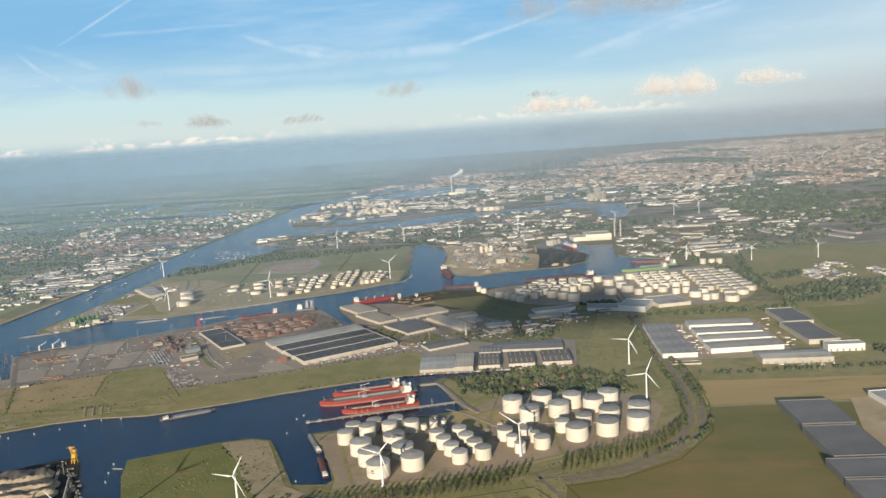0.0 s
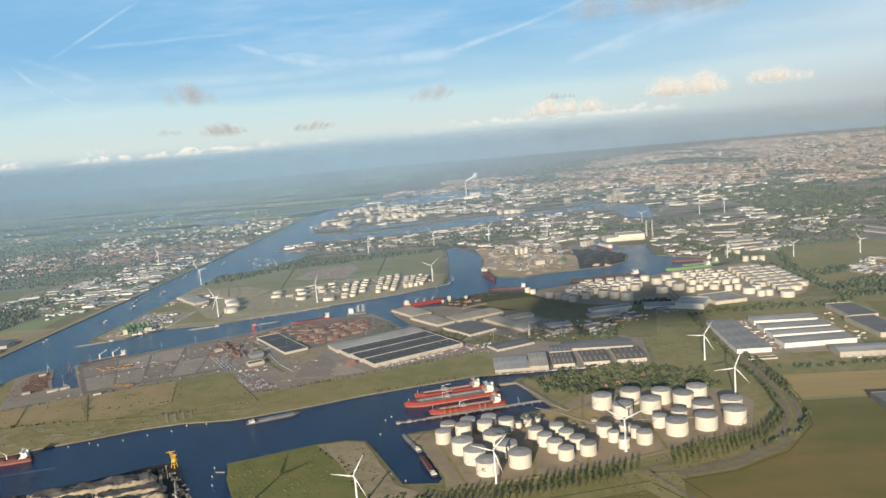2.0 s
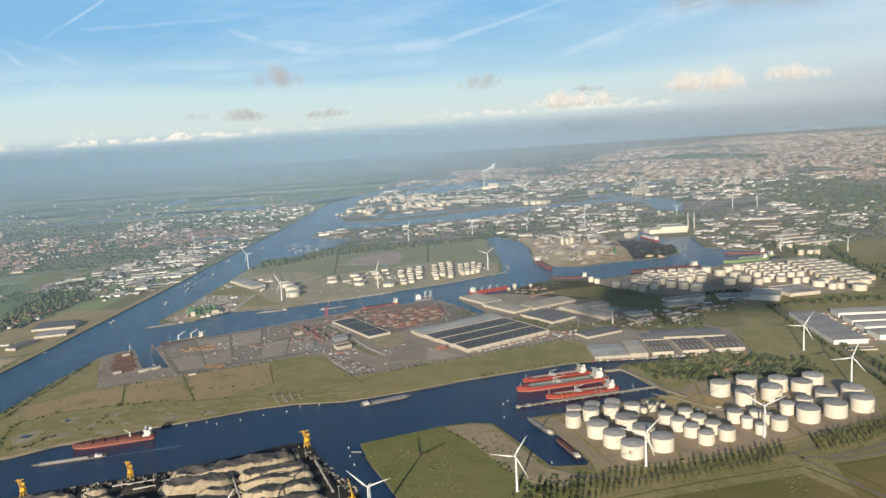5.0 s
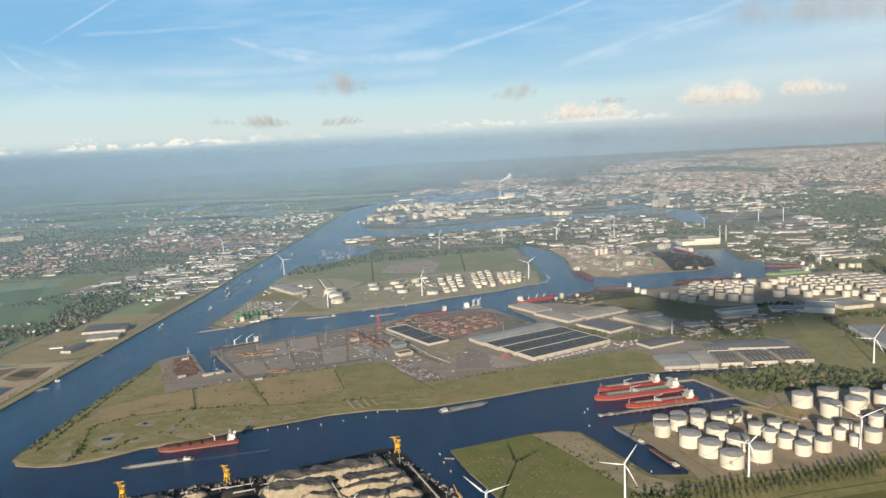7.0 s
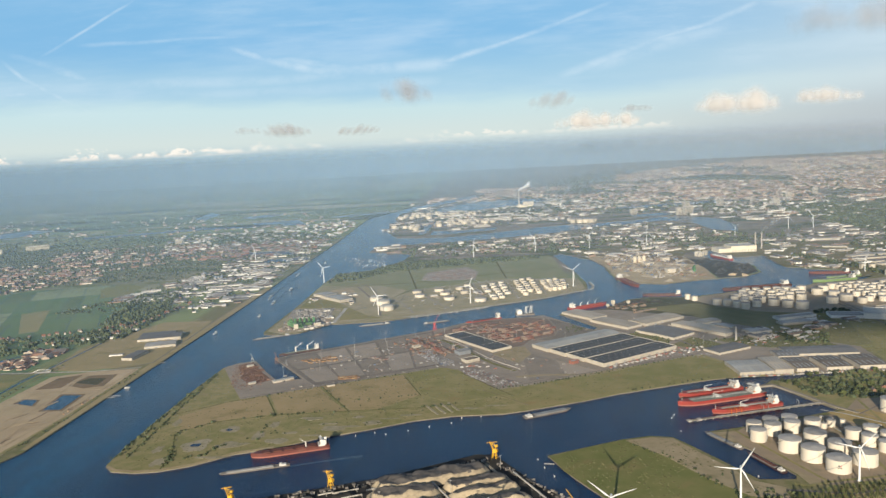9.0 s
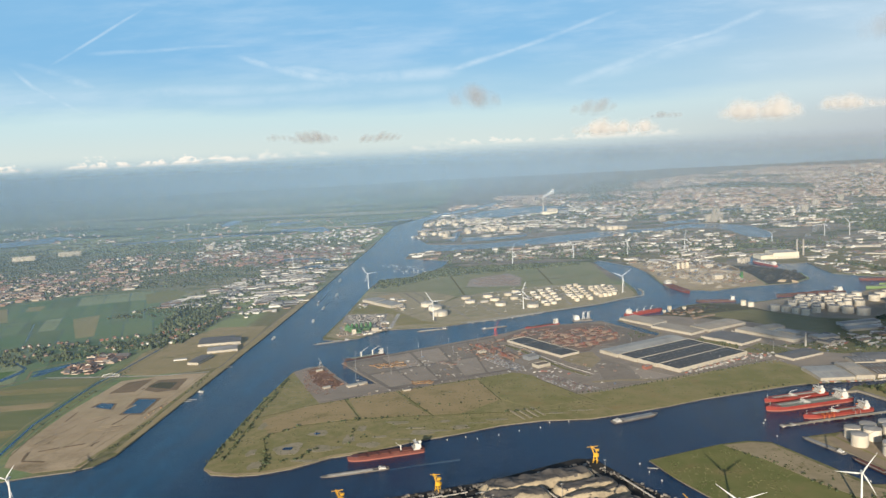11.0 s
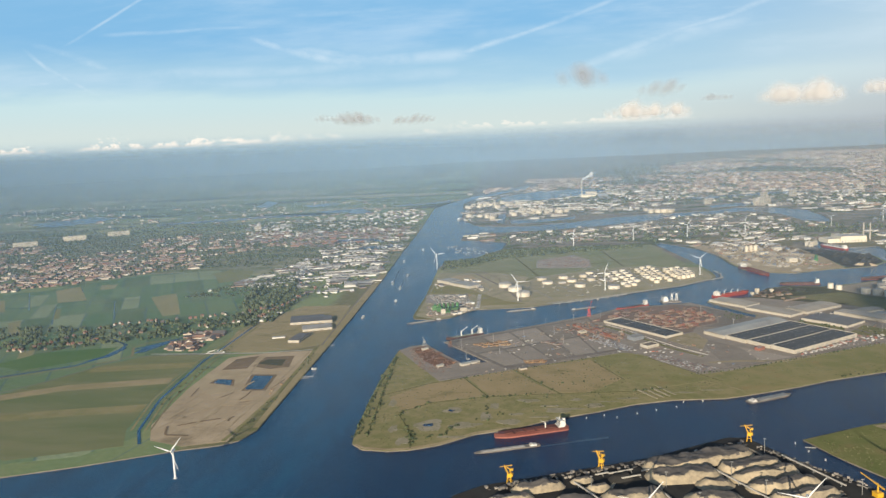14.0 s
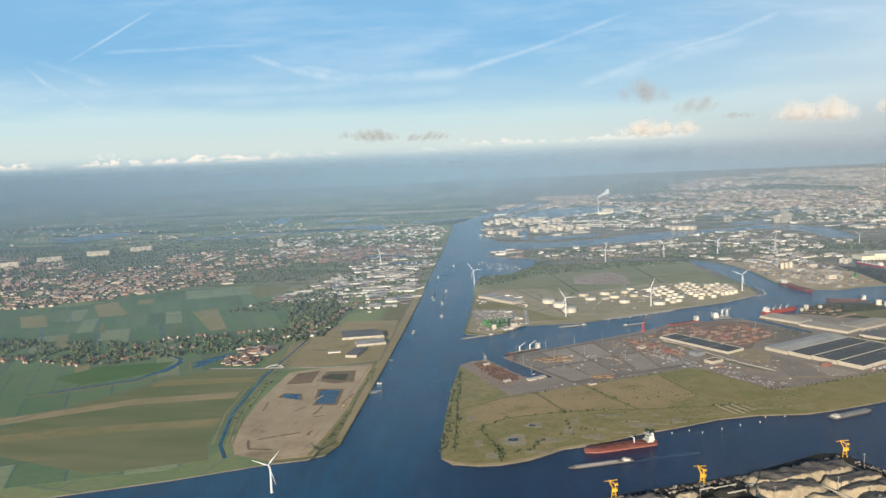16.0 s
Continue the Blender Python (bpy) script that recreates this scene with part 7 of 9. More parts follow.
for line, off in (([(-80, 229), (-50, 241), (-19, 248.4), (12, 258)], 0), ([(-78, 224.5), (-48, 237.5), (-19, 245), (10, 254)], 0), ([(-70, 222), (-46, 234), (-19, 241.4), (4, 248.6)], 0), ([(24, 264), (46, 275), (67, 287), (76, 303)], 0), ([(23, 256.5), (42, 263), (60, 275), (74.5, 294), (79, 330)], 0), ([(24, 262), (44, 269.5), (62, 281), (73, 297)], 0)):
    for x, y, a in along(line, 2.5): plant(x + rng.uniform(-0.3, 0.3), y + rng.uniform(-0.3, 0.3), 0, "roadside trees")
for line in ([(90, 330), (90, 375)], [(86.3, 312), (86.8, 330), (86.6, 380)], [(80, 318), (80.2, 345), (80, 380), (81.5, 470), (94, 476), (140, 490)], [(84.5, 296), (75, 281)]):
    for x, y, a in along(line, 6.0): plant(x + rng.uniform(-0.6, 0.6), y, rng.choice((0, 1, 2)), "trees along the dike", 0.8)
for x, y in scatter([(-18, 342), (-4, 337), (24, 342), (54, 334), (64, 340), (60, 359), (45, 372), (19, 381), (-3, 375), (-20, 361)], 55, rng, 3.4): plant(x, y, rng.choice((1, 2, 2)), "trees of the small wood", rng.uniform(0.55, 0.95))
for x, y in scatter([(-24, 362), (8, 371), (12, 381), (-14, 352)], 10, rng, 2.2): plant(x, y, rng.choice((1, 3)), "trees on the lawn", 0.6)


def wet(x, y): return inside((x, y), SHORE) or any(inside((x, y), l) for l in LAGOONS)


def wood(name, poly, count, r, h, label, seed):
    g = random.Random(seed)
    s = Shape()
    for x, y in scatter(poly, count, g):
        if not wet(x, y): small_clump(s, x, y, 0, r * g.uniform(0.7, 1.3), g, h * g.uniform(0.6, 1.3))
    if s.v: tagged(s.made(name, LEAF_MASS), label, "trees", kind="stuff")


wood("trees", [(-18, 342), (-4, 337), (24, 342), (54, 334), (64, 340), (60, 359), (45, 372), (19, 381), (-3, 375), (-20, 361)], 330, 1.2, 1.3, "undergrowth and trees of the small wood", 0)
wood("trees", [(-25, 362), (9, 371), (14, 382), (0, 378), (-8, 372), (-26, 366)], 40, 0.9, 0.9, "bushes and trees at the edge of a lawn", 50)
wood("trees", [(-17, 350), (-7, 340), (4, 336), (20, 341), (44, 340), (52, 350), (20, 352)], 170, 1.0, 1.2, "bushes behind the tank yard", 51)
wood("trees", [(-500, 690), (-464, 694), (-432, 590), (-430, 505), (-450, 490), (-470, 545)], 420, 1.6, 2.6, "dense wood between village and works", 1)
wood("trees", [(-720, 480), (-560, 440), (-470, 480), (-440, 500), (-450, 540), (-560, 500), (-720, 530)], 620, 1.5, 2.2, "trees among the village houses", 2)
wood("trees", [(-1250, 880), (-1000, 720), (-640, 760), (-500, 780), (-400, 900), (-400, 1080), (-620, 1120), (-1250, 1120)], 3000, 1.6, 1.9, "street trees of a canal-side town", 3)
wood("trees", [(-1300, 1000), (-900, 1120), (-420, 1080), (-420, 1250), (-900, 1300), (-1300, 1180)], 1300, 2.2, 2.2, "belt of trees behind the town", 4)
wood("trees", [(199, 533), (224, 548), (275, 554), (252, 510), (222, 490), (189, 496)], 330, 1.7, 2.6, "uneven wood beside the warehouses", 5)
wood("trees", [(200, 584), (231, 599), (228, 580), (203, 566)], 70, 1.6, 2.4, "copse behind the oil terminal", 105)
wood("trees", strip([(211, 679), (195, 605), (189, 550), (190, 511), (184, 482), (150, 478), (110, 476)], 6), 330, 1.4, 2.4, "row of trees round the oil terminal", 106)
wood("trees", [(337, 1328), (461, 1392), (512, 1213), (560, 1110), (420, 860), (376, 902), (308, 907), (310, 1128)], 1500, 3.2, 3.4, "large park before the city", 107)
wood("trees", [(498, 2550), (617, 2673), (743, 2302), (667, 2113), (475, 2345)], 900, 6.0, 5.0, "long park among the city quarters", 108)
wood("trees", [(206, 700), (300, 720), (340, 800), (320, 880), (240, 870), (215, 790)], 240, 1.9, 2.4, "trees between sheds and fields", 109)
wood("trees", [(-614, 1237), (-545, 1282), (-416, 1176), (-392, 1140), (-392, 1050), (-465, 1133), (-544, 1094), (-581, 1104)], 700, 2.2, 2.6, "dense trees along the far canal bank", 110)
wood("trees", [(186, 540), (188, 600), (176, 700), (150, 780), (142, 776), (172, 650)], 240, 1.6, 2.8, "trees behind the oil terminal", 6)
wood("trees", strip([(96, 358), (140, 359), (190, 362), (300, 372)], 4), 130, 1.0, 1.4, "hedge and bushes along the field edge", 7)
wood("trees", [(186, 388), (200, 388), (215, 372), (190, 368)], 40, 1.5, 2.2, "trees beside a white building", 111)
wood("trees", [(-324, 766), (-324, 712), (-300, 728), (-261, 775), (-194, 800), (-110, 830), (-110, 846), (-200, 848), (-262, 844), (-290, 786)], 700, 1.6, 2.2, "belt of trees beside the marina", 8)
wood("trees", [(300, 760), (1000, 1000), (900, 1300), (420, 1100), (330, 900)], 800, 3.0, 3.2, "woods at the edge of the city", 9)
wood("trees", [(-300, 880), (200, 860), (240, 1000), (150, 1000), (-60, 980), (-250, 1000)], 420, 2.2, 2.6, "trees among harbour works", 10)
wood("trees", [(-1600, 1250), (-420, 1250), (-400, 1500), (-330, 1800), (-1600, 1900)], 650, 2.6, 2.2, "hedges and copses in the far polder", 11)
wood("trees", [(-300, 1500), (400, 1250), (1600, 1400), (2200, 3200), (300, 3400)], 3400, 5.5, 4.2, "woods and parks of the far city", 12)


# ---- houses and works ----
def house(x, y, rot, g, group="village houses"):
    t = thing("house", x, y, 0.06, rot, "brick house with a pitched tiled roof", "house", group)
    sx, sy, sz = g.uniform(1.6, 2.8), g.uniform(1.4, 1.9), g.uniform(0.7, 1.2)
    s = Shape()
    s.gable(0, 0, 0, sx, sy, sz, sy * 0.45, 0, 0, 0)
    s.made("wall", BRICK_OBJ, t)
    r = Shape()
    k = 0.12
    up = sy * 0.45
    r.rings([[(a, -sy / 2 - k, sz - 0.02), (a, -sy / 2 - k, sz + 0.08), (a, 0, sz + up + 0.12), (a, sy / 2 + k, sz + 0.08), (a, sy / 2 + k, sz - 0.02), (a, 0, sz + up + 0.02)] for a in (-sx / 2 - k, sx / 2 + k)])
    top = r.made("roof", TILE_OBJ, t)
    c = Shape()
    c.box(sx * 0.3, 0.1, sz + up - 0.2, 0.22, 0.22, 0.6)
    c.made("chimney", BRICK_OBJ, top)


BRICK_OBJ = palette("house_brick", [(0.26, 0.18, 0.13), (0.32, 0.26, 0.20), (0.50, 0.47, 0.42), (0.20, 0.12, 0.085)], island=False)
TILE_OBJ = palette("house_tiles", [(0.22, 0.085, 0.055), (0.16, 0.08, 0.06), (0.10, 0.085, 0.08), (0.26, 0.12, 0.075)], island=False)
g = random.Random(21)
for line in ([(-575, 448), (-548, 510), (-501, 524), (-462, 540), (-446, 560)], [(-562, 440), (-532, 476), (-492, 500), (-446, 505)], [(-700, 470), (-575, 444)], [(-446, 520), (-436, 580), (-430, 640)]):
    for x, y, a in along(line, 3.6):
        if g.random() < 0.72: house(x + g.uniform(-1, 1), y + g.uniform(-6, 6), a + g.choice((0, 1.57)) + g.uniform(-0.2, 0.2), g)


def blocks(name, poly, count, rot, sizes, heights, mats, label, category, seed, pitched=0.6, thin=None):
    """A built-up quarter: rows of houses or sheds, too many to count."""
    g = random.Random(seed)
    s = Shape()
    for x, y in scatter(poly, count, g):
        if inside((x, y), SHORE) or any(inside((x, y), l) for l in LAGOONS): continue
        if thin and noise.noise(Vector((x * thin, y * thin, seed))) < -0.05: continue
        q = rot + g.choice((0, 1.5708)) + g.uniform(-0.08, 0.08)
        a, b, h = g.uniform(*sizes), g.uniform(sizes[0], (sizes[0] + sizes[1]) / 2), g.uniform(*heights)
        if g.random() < pitched: s.gable(x, y, 0.04, a, b, h, b * 0.28, q)
        else: s.box(x, y, 0.04, a, b, h, q, 0, 1)
    tagged(s.made(name, mats), label, category, kind="stuff")


TOWN = [(-1250, 900), (-1000, 730), (-760, 640), (-690, 690), (-630, 760), (-520, 790), (-490, 900), (-480, 1080), (-640, 1120), (-1250, 1100)]
wood("trees", TOWN, 1900, 1.7, 2.1, "trees in the streets and gardens of the town", 21)
wood("trees", [(-318, 960), (-314, 1020), (-160, 1040), (60, 1200), (150, 1000), (160, 940), (-60, 890), (-250, 880)], 420, 1.6, 2.0, "trees between harbour sheds", 22)
wood("trees", [(-330, 1170), (-240, 1160), (100, 1350), (180, 1120), (400, 1150), (600, 1500), (0, 1800), (-320, 1650)], 900, 2.2, 2.4, "trees among sheds beyond the harbour", 23)
wood("trees", [(-540, 610), (-500, 760), (-480, 1000), (-396, 1060), (-388, 900), (-384, 720), (-410, 600)], 900, 1.4, 1.6, "trees between works and sheds", 20)
def works(name, poly, clusters, rot, sizes, heights, label, seed, turn=0.25):
    """Yards of parallel sheds."""
    g = random.Random(seed)
    s = Shape()
    for x, y in scatter(poly, clusters, g):
        q = rot + turn * noise.noise(Vector((x * 0.008, y * 0.008, seed))) + (1.5708 if g.random() < 0.25 else 0)
        c, d = math.cos(q), math.sin(q)
        W, h = g.uniform(1.6, 4.0), g.uniform(*heights)
        for r in range(g.randint(1, 4)):
            px, py = x - d * r * (W + 0.6), y + c * r * (W + 0.6)
            if inside((px, py), SHORE) or any(inside((px, py), l) for l in LAGOONS): continue
            L = g.uniform(*sizes)
            if g.random() < 0.4: s.gable(px, py, 0.04, L, W, h, W * 0.18, q)
            else: s.box(px, py, 0.04, L, W, h, q, 0, 1)
        for r in range(6):
            px, py = x + g.uniform(-9, 9), y + g.uniform(-9, 9)
            if not inside((px, py), SHORE): s.box(px, py, 0.04, g.uniform(0.5, 2.5), g.uniform(0.4, 0.9), g.uniform(0.3, 0.7), q, 0, 0)
    tagged(s.made(name, [SHED_WALL, SHED_ROOF]), label, "sheds", kind="stuff")


works("works_sheds", [(-520, 650), (-490, 760), (-470, 1000), (-396, 1060), (-388, 900), (-384, 700), (-386, 620), (-410, 615), (-430, 640)], 150, 0.30, (8, 22), (0.8, 1.4), "rows of pale sheds along the canal", 80)
works("harbour_sheds", [(-312, 960), (-314, 1020), (-250, 1025), (-160, 1040), (-80, 1095), (60, 1200), (110, 1120), (150, 1000), (160, 940), (-60, 890), (-250, 880)], 85, 0.3, (5, 22), (0.9, 2.2), "long sheds round the harbour basins", 81)
works("harbour_sheds", [(-330, 1170), (-240, 1160), (-70, 1250), (100, 1350), (160, 1220), (180, 1120), (400, 1150), (600, 1500), (0, 1800), (-200, 1850), (-320, 1650)], 330, 0.3, (7, 30), (1.2, 3.2), "long sheds beyond the harbour", 82)
works("works_sheds", [(120, 790), (114, 720), (132, 700), (165, 680), (190, 690), (330, 830), (460, 980), (300, 1040), (180, 930)], 80, 0.3, (5, 18), (0.9, 1.9), "sheds and yards beside the power station", 83)
works("works_sheds", [(-60, 820), (40, 800), (50, 830), (130, 870), (20, 900), (-80, 870)], 40, 0.3, (5, 18), (1.0, 2.2), "sheds north of the gravel yard", 84)
works("works_sheds", [(-6, 432), (-6, 452), (10, 490), (40, 440), (36, 428)], 8, 0.55, (4, 12), (0.8, 1.8), "low sheds of the dock estate", 85)
works("works_sheds", [(20, 470), (40, 440), (80, 480), (80, 500), (30, 500)], 8, 0.2, (4, 10), (0.8, 1.6), "low sheds beside the oil terminal", 86)
works("works_sheds", [(-320, 640), (-300, 560), (-290, 540), (-275, 600), (-285, 670)], 9, 0.3, (3, 8), (0.7, 1.4), "low sheds at the canal mouth", 87)
works("works_sheds", [(-225, 640), (-160, 690), (-100, 680), (-95, 640), (-110, 650), (-160, 640), (-200, 600)], 14, 0.3, (2, 7), (0.6, 1.3), "pump houses and sheds of the tank terminal", 88)
blocks("works_sheds", [(-540, 610), (-500, 760), (-480, 1000), (-396, 1060), (-388, 900), (-384, 700), (-386, 590), (-410, 580), (-428, 600), (-460, 700), (-490, 705)], 60, 0.30, (3.0, 9.0), (0.7, 1.3), [SHED_WALL, SHED_ROOF], "sheds and works along the canal", "sheds", 32, 0.3)
blocks("works_sheds", [(-480, 482), (-479, 436), (-456, 436), (-456, 482)], 84, 0.05, (3.0, 9.0), (0.6, 1.1), [BRICK_WALL, CITY_ROOF], "greenhouses and farm sheds", "sheds", 33, 0.3)
blocks("harbour_sheds", [(-310, 1020), (-250, 1025), (-160, 1040), (-80, 1095), (60, 1200), (110, 1120), (150, 1000), (160, 960), (-60, 900), (-80, 880), (-250, 930), (-312, 960)], 140, 0.3, (2.0, 8.0), (0.9, 2.2), [SHED_WALL, SHED_ROOF], "sheds of the harbour basins", "sheds", 34, 0.3)
blocks("harbour_sheds", [(-330, 1170), (-240, 1160), (-70, 1250), (100, 1350), (160, 1220), (180, 1120), (400, 1200), (500, 1500), (0, 1700), (-200, 1850), (-320, 1650)], 500, 0.3, (3.0, 10.0), (1.2, 3.0), [SHED_WALL, SHED_ROOF], "sheds and works beyond the harbour", "sheds", 35, 0.3, 0.006)
blocks("works_sheds", [(130, 720), (160, 690), (172, 700), (200, 760), (330, 860), (440, 980), (300, 1000), (180, 900), (120, 790)], 70, 0.3, (2.0, 7.0), (0.8, 1.6), [SHED_WALL, SHED_ROOF], "sheds beside the power station", "sheds", 36, 0.3)
blocks("works_sheds", [(-620, 1000), (-400, 1060), (-400, 1350), (-430, 1440), (-700, 1250)], 420, 0.35, (3.0, 9.0), (1.0, 2.4), [SHED_WALL, SHED_ROOF], "sheds on the far canal bank", "sheds", 37, 0.4)
blocks("works_sheds", [(280, 560), (420, 600), (460, 660), (330, 640)], 60, 0.1, (2.0, 6.0), (0.8, 1.6), [SHED_WALL, SHED_ROOF], "allotment and works sheds by the wood", "sheds", 38, 0.3)
def quarter(name, poly, count, label, seed, sizes, heights, park, wall=None):
    """City blocks: pairs of long rows of houses along streets, with courts and tree-lined gaps between them."""
    g = random.Random(seed)
    s = Shape()
    for x, y in scatter(poly, count, g):
        if noise.noise(Vector((x * 0.0042, y * 0.0030, seed))) + 0.5 * noise.noise(Vector((x * 0.013, y * 0.010, seed))) < park: continue
        q = 0.28 + 0.45 * noise.noise(Vector((x * 0.003, y * 0.003, seed + 9))) + (1.5708 if g.random() < 0.28 else 0)
        c, d = math.cos(q), math.sin(q)
        L, gap, h = g.uniform(*sizes), g.uniform(5.5, 8.5), g.uniform(*heights)
        for r in range(g.randint(1, 3)):
            px, py = x - d * r * gap, y + c * r * gap
            if wet(px, py): continue
            k, w = L * g.uniform(0.7, 1.0), g.uniform(2.0, 3.0)
            if g.random() < 0.6: s.gable(px, py, 0.04, k, w, h, 0.8, q)
            else: s.box(px, py, 0.04, k, w * 1.2, h * g.uniform(1.0, 1.5), q, 0, 1)
    tagged(s.made(name, [wall or CITY_WALL, TILE_ROOF if wall else CITY_ROOF]), label, "houses", kind="stuff")


quarter("town_houses", TOWN, 900, "terraced brick houses of a canal-side town", 30, (4, 12), (0.9, 1.7), -0.22, BRICK_WALL)
quarter("town_houses", [(-1000, 730), (-760, 640), (-690, 690), (-640, 760), (-600, 850), (-800, 880)], 240, "houses at the edge of the fields", 31, (4, 10), (0.9, 1.5), -0.4, BRICK_WALL)
quarter("town_houses", [(-640, 1000), (-480, 900), (-400, 1000), (-396, 1100), (-470, 1120), (-560, 1100)], 160, "red-roofed quarter beside the works", 32, (5, 12), (1.0, 1.8), -0.3, TILE_ROOF)
quarter("city", [(231, 1760), (310, 1583), (465, 1436), (530, 1300), (679, 1390), (1100, 1900), (1300, 2600), (300, 2800)], 3600, "brick quarters of a large city", 39, (7, 18), (1.8, 3.2), -0.16)
quarter("city", [(300, 2700), (1300, 2500), (2100, 3400), (2023, 4169), (1310, 4358), (631, 3488), (382, 3163)], 3400, "far quarters of the city", 40, (10, 28), (2.2, 4.5), -0.10)
quarter("city", [(-350, 1800), (-60, 1890), (60, 1700), (231, 1500), (300, 1640), (231, 2000), (300, 2700), (60, 2500), (-150, 2500)], 1300, "houses and works beyond the far harbour", 139, (6, 16), (1.6, 3.2), 0.02)
quarter("city", [(452, 1053), (520, 1060), (640, 1150), (560, 960), (431, 971)], 150, "red-roofed houses at the edge of the park", 140, (6, 14), (1.4, 2.2), -0.5, TILE_ROOF)
quarter("city", [(560, 1200), (900, 1250), (1300, 1900), (1100, 1900), (700, 1390)], 700, "outer quarters of the city", 141, (7, 18), (1.6, 3.0), 0.0)
blocks("village", [(-1500, 1250), (-420, 1300), (-400, 1700), (-1500, 1900)], 380, 0.2, (3.0, 9.0), (1.2, 2.2), [BRICK_WALL, TILE_ROOF], "scattered farms and hamlets in the polder", "houses", 41, 0.6, 0.006)


CREAM_WALL = material("cream_flats", (0.66, 0.60, 0.47), (0.58, 0.52, 0.41), 0.3, 0.7)


def block_of_flats(x, y, rot, L, W, h, label="long pale block of flats", wall=None):
    t = thing("block_of_flats", x, y, 0, rot, label, "block of flats", "blocks of flats")
    s = Shape()
    s.box(0, 0, 0, L, W, h)
    front = s.made("wall", wall or CREAM_WALL, t)
    s = Shape()
    s.box(0, 0, h, L * 1.01, W * 1.05, 0.25)
    s.made("roof", GREY_ROOF, t)
    for i in range(int(h / 0.8)):
        s = Shape()
        s.box(0, -W / 2 - 0.02, 0.35 + i * 0.8, L * 0.97, 0.06, 0.28)
        s.made("window_band", DARK, front, "row of dark windows")


for p, q in (((-1006, 975), (-975, 985)), ((-975, 1021), (-945, 1045)), ((-939, 1090), (-905, 1106)), ((-890, 1135), (-862, 1156)), ((-1060, 940), (-1030, 952))):
    block_of_flats((p[0] + q[0]) / 2, (p[1] + q[1]) / 2, math.atan2(q[1] - p[1], q[0] - p[0]), 32, 3.5, 7)
for x, y, L, W, h in ((165, 1270, 10, 7, 22), (176, 1285, 7, 6, 14), (154, 1275, 8, 6, 12), (265, 1420, 11, 7, 14), (360, 1400, 8, 7, 12), (420, 1500, 9, 7, 14), (520, 1620, 9, 7, 12), (90, 1330, 12, 6, 8), (-650, 1150, 10, 4, 7)):
    block_of_flats(x, y, 0.3, L, W, h, "grey tower block above the roofs", CLAD)


for p, q, W, h, lab in (((188, 752), (228, 762), 9, 2.2, 0), ((190, 738), (230, 744), 8, 2.0, 1), ((191, 700), (233, 713), 8, 2.0, 0), ((192, 716), (222, 724), 7, 1.8, 1), ((196, 893), (235, 886), 9, 2.4, 0), ((197, 831), (219, 822), 9, 2.0, 1), ((275, 826), (286, 780), 5, 1.8, 0), ((286, 836), (299, 797), 5, 1.8, 0), ((338, 812), (352, 766), 7, 1.8, 1), ((320, 780), (334, 740), 6, 1.6, 0), ((300, 882), (330, 890), 6, 2.0, 0)):
    a, b = Vector(p), Vector(q)
    o = (b - a).orthogonal().normalized() * W / 2
    o = o if o.y > 0 else -o
    warehouse([a + o, b + o, b - o, a - o], h * 0.75, CLAD, DARK_ROOF if lab else GREY_ROOF, "long pale shed with a dark roof" if lab else "long pale shed with a grey roof", rise=0.4, group="sheds beyond the oil terminal")
works("works_sheds", [(230, 560), (249, 555), (269, 596), (273, 629), (240, 597)], 16, 0.3, (3, 8), (0.7, 1.4), "white sheds and greenhouses among fields", 180)
works("works_sheds", [(275, 586), (292, 596), (300, 580), (282, 566)], 7, 0.3, (3, 8), (0.7, 1.4), "white sheds and greenhouses among fields", 181)
works("works_sheds", [(120, 690), (235, 690), (240, 735), (190, 760), (130, 730)], 26, 0.25, (3, 10), (0.7, 1.6), "sheds beyond the oil terminal", 182)


# ---- power station and chimneys ----
def chimney(x, y, r, h, mat, label):
    t = thing("chimney", x, y, 0, 0, label, "chimney", "chimneys")
    s = Shape()
    s.drum(0, 0, [(r, 0), (r * 0.72, h)], 16, caps=(True, False))
    s.made("shaft", mat, t)
    s = Shape()
    s.drum(0, 0, [(r * 0.78, h - 0.6), (r * 0.78, h + 0.1), (r * 0.5, h + 0.1)], 16)
    s.made("rim", GREY_ROOF, t)


warehouse([(94, 838), (120, 838), (122, 816), (94, 814)], 6.4, CREAM_WALL, PALE_ROOF, "pale boiler house of a power station", "power station", "power_station", parapet=True, doors=8)
warehouse([(80, 832), (93, 834), (93, 816), (80, 814)], 4.0, CREAM_WALL, PALE_ROOF, "pale turbine hall of a power station", "power station", "power_station", parapet=True)
chimney(128, 838, 1.0, 18, LOT_GREY, "tall grey power station chimney"), chimney(134, 836, 1.0, 18, LOT_GREY, "tall grey power station chimney")
warehouse([(-88, 1632), (-66, 1632), (-66, 1606), (-88, 1606)], 10, CLAD, GREY_ROOF, "pale boiler house of a waste plant", "waste plant", "waste_plant", parapet=True)
warehouse([(-64, 1632), (-44, 1632), (-44, 1600), (-64, 1600)], 5, SLATE_WALL, GREY_ROOF, "low grey hall of a waste plant", "waste plant", "waste_plant", parapet=True)
warehouse([(-100, 1604), (-70, 1604), (-70, 1586), (-100, 1586)], 5, CREAM_WALL, PALE_ROOF, "cream hall of a waste plant", "waste plant", "waste_plant", parapet=True)
chimney(-96, 1618, 1.3, 34, CLAD, "tall white chimney of a waste plant")


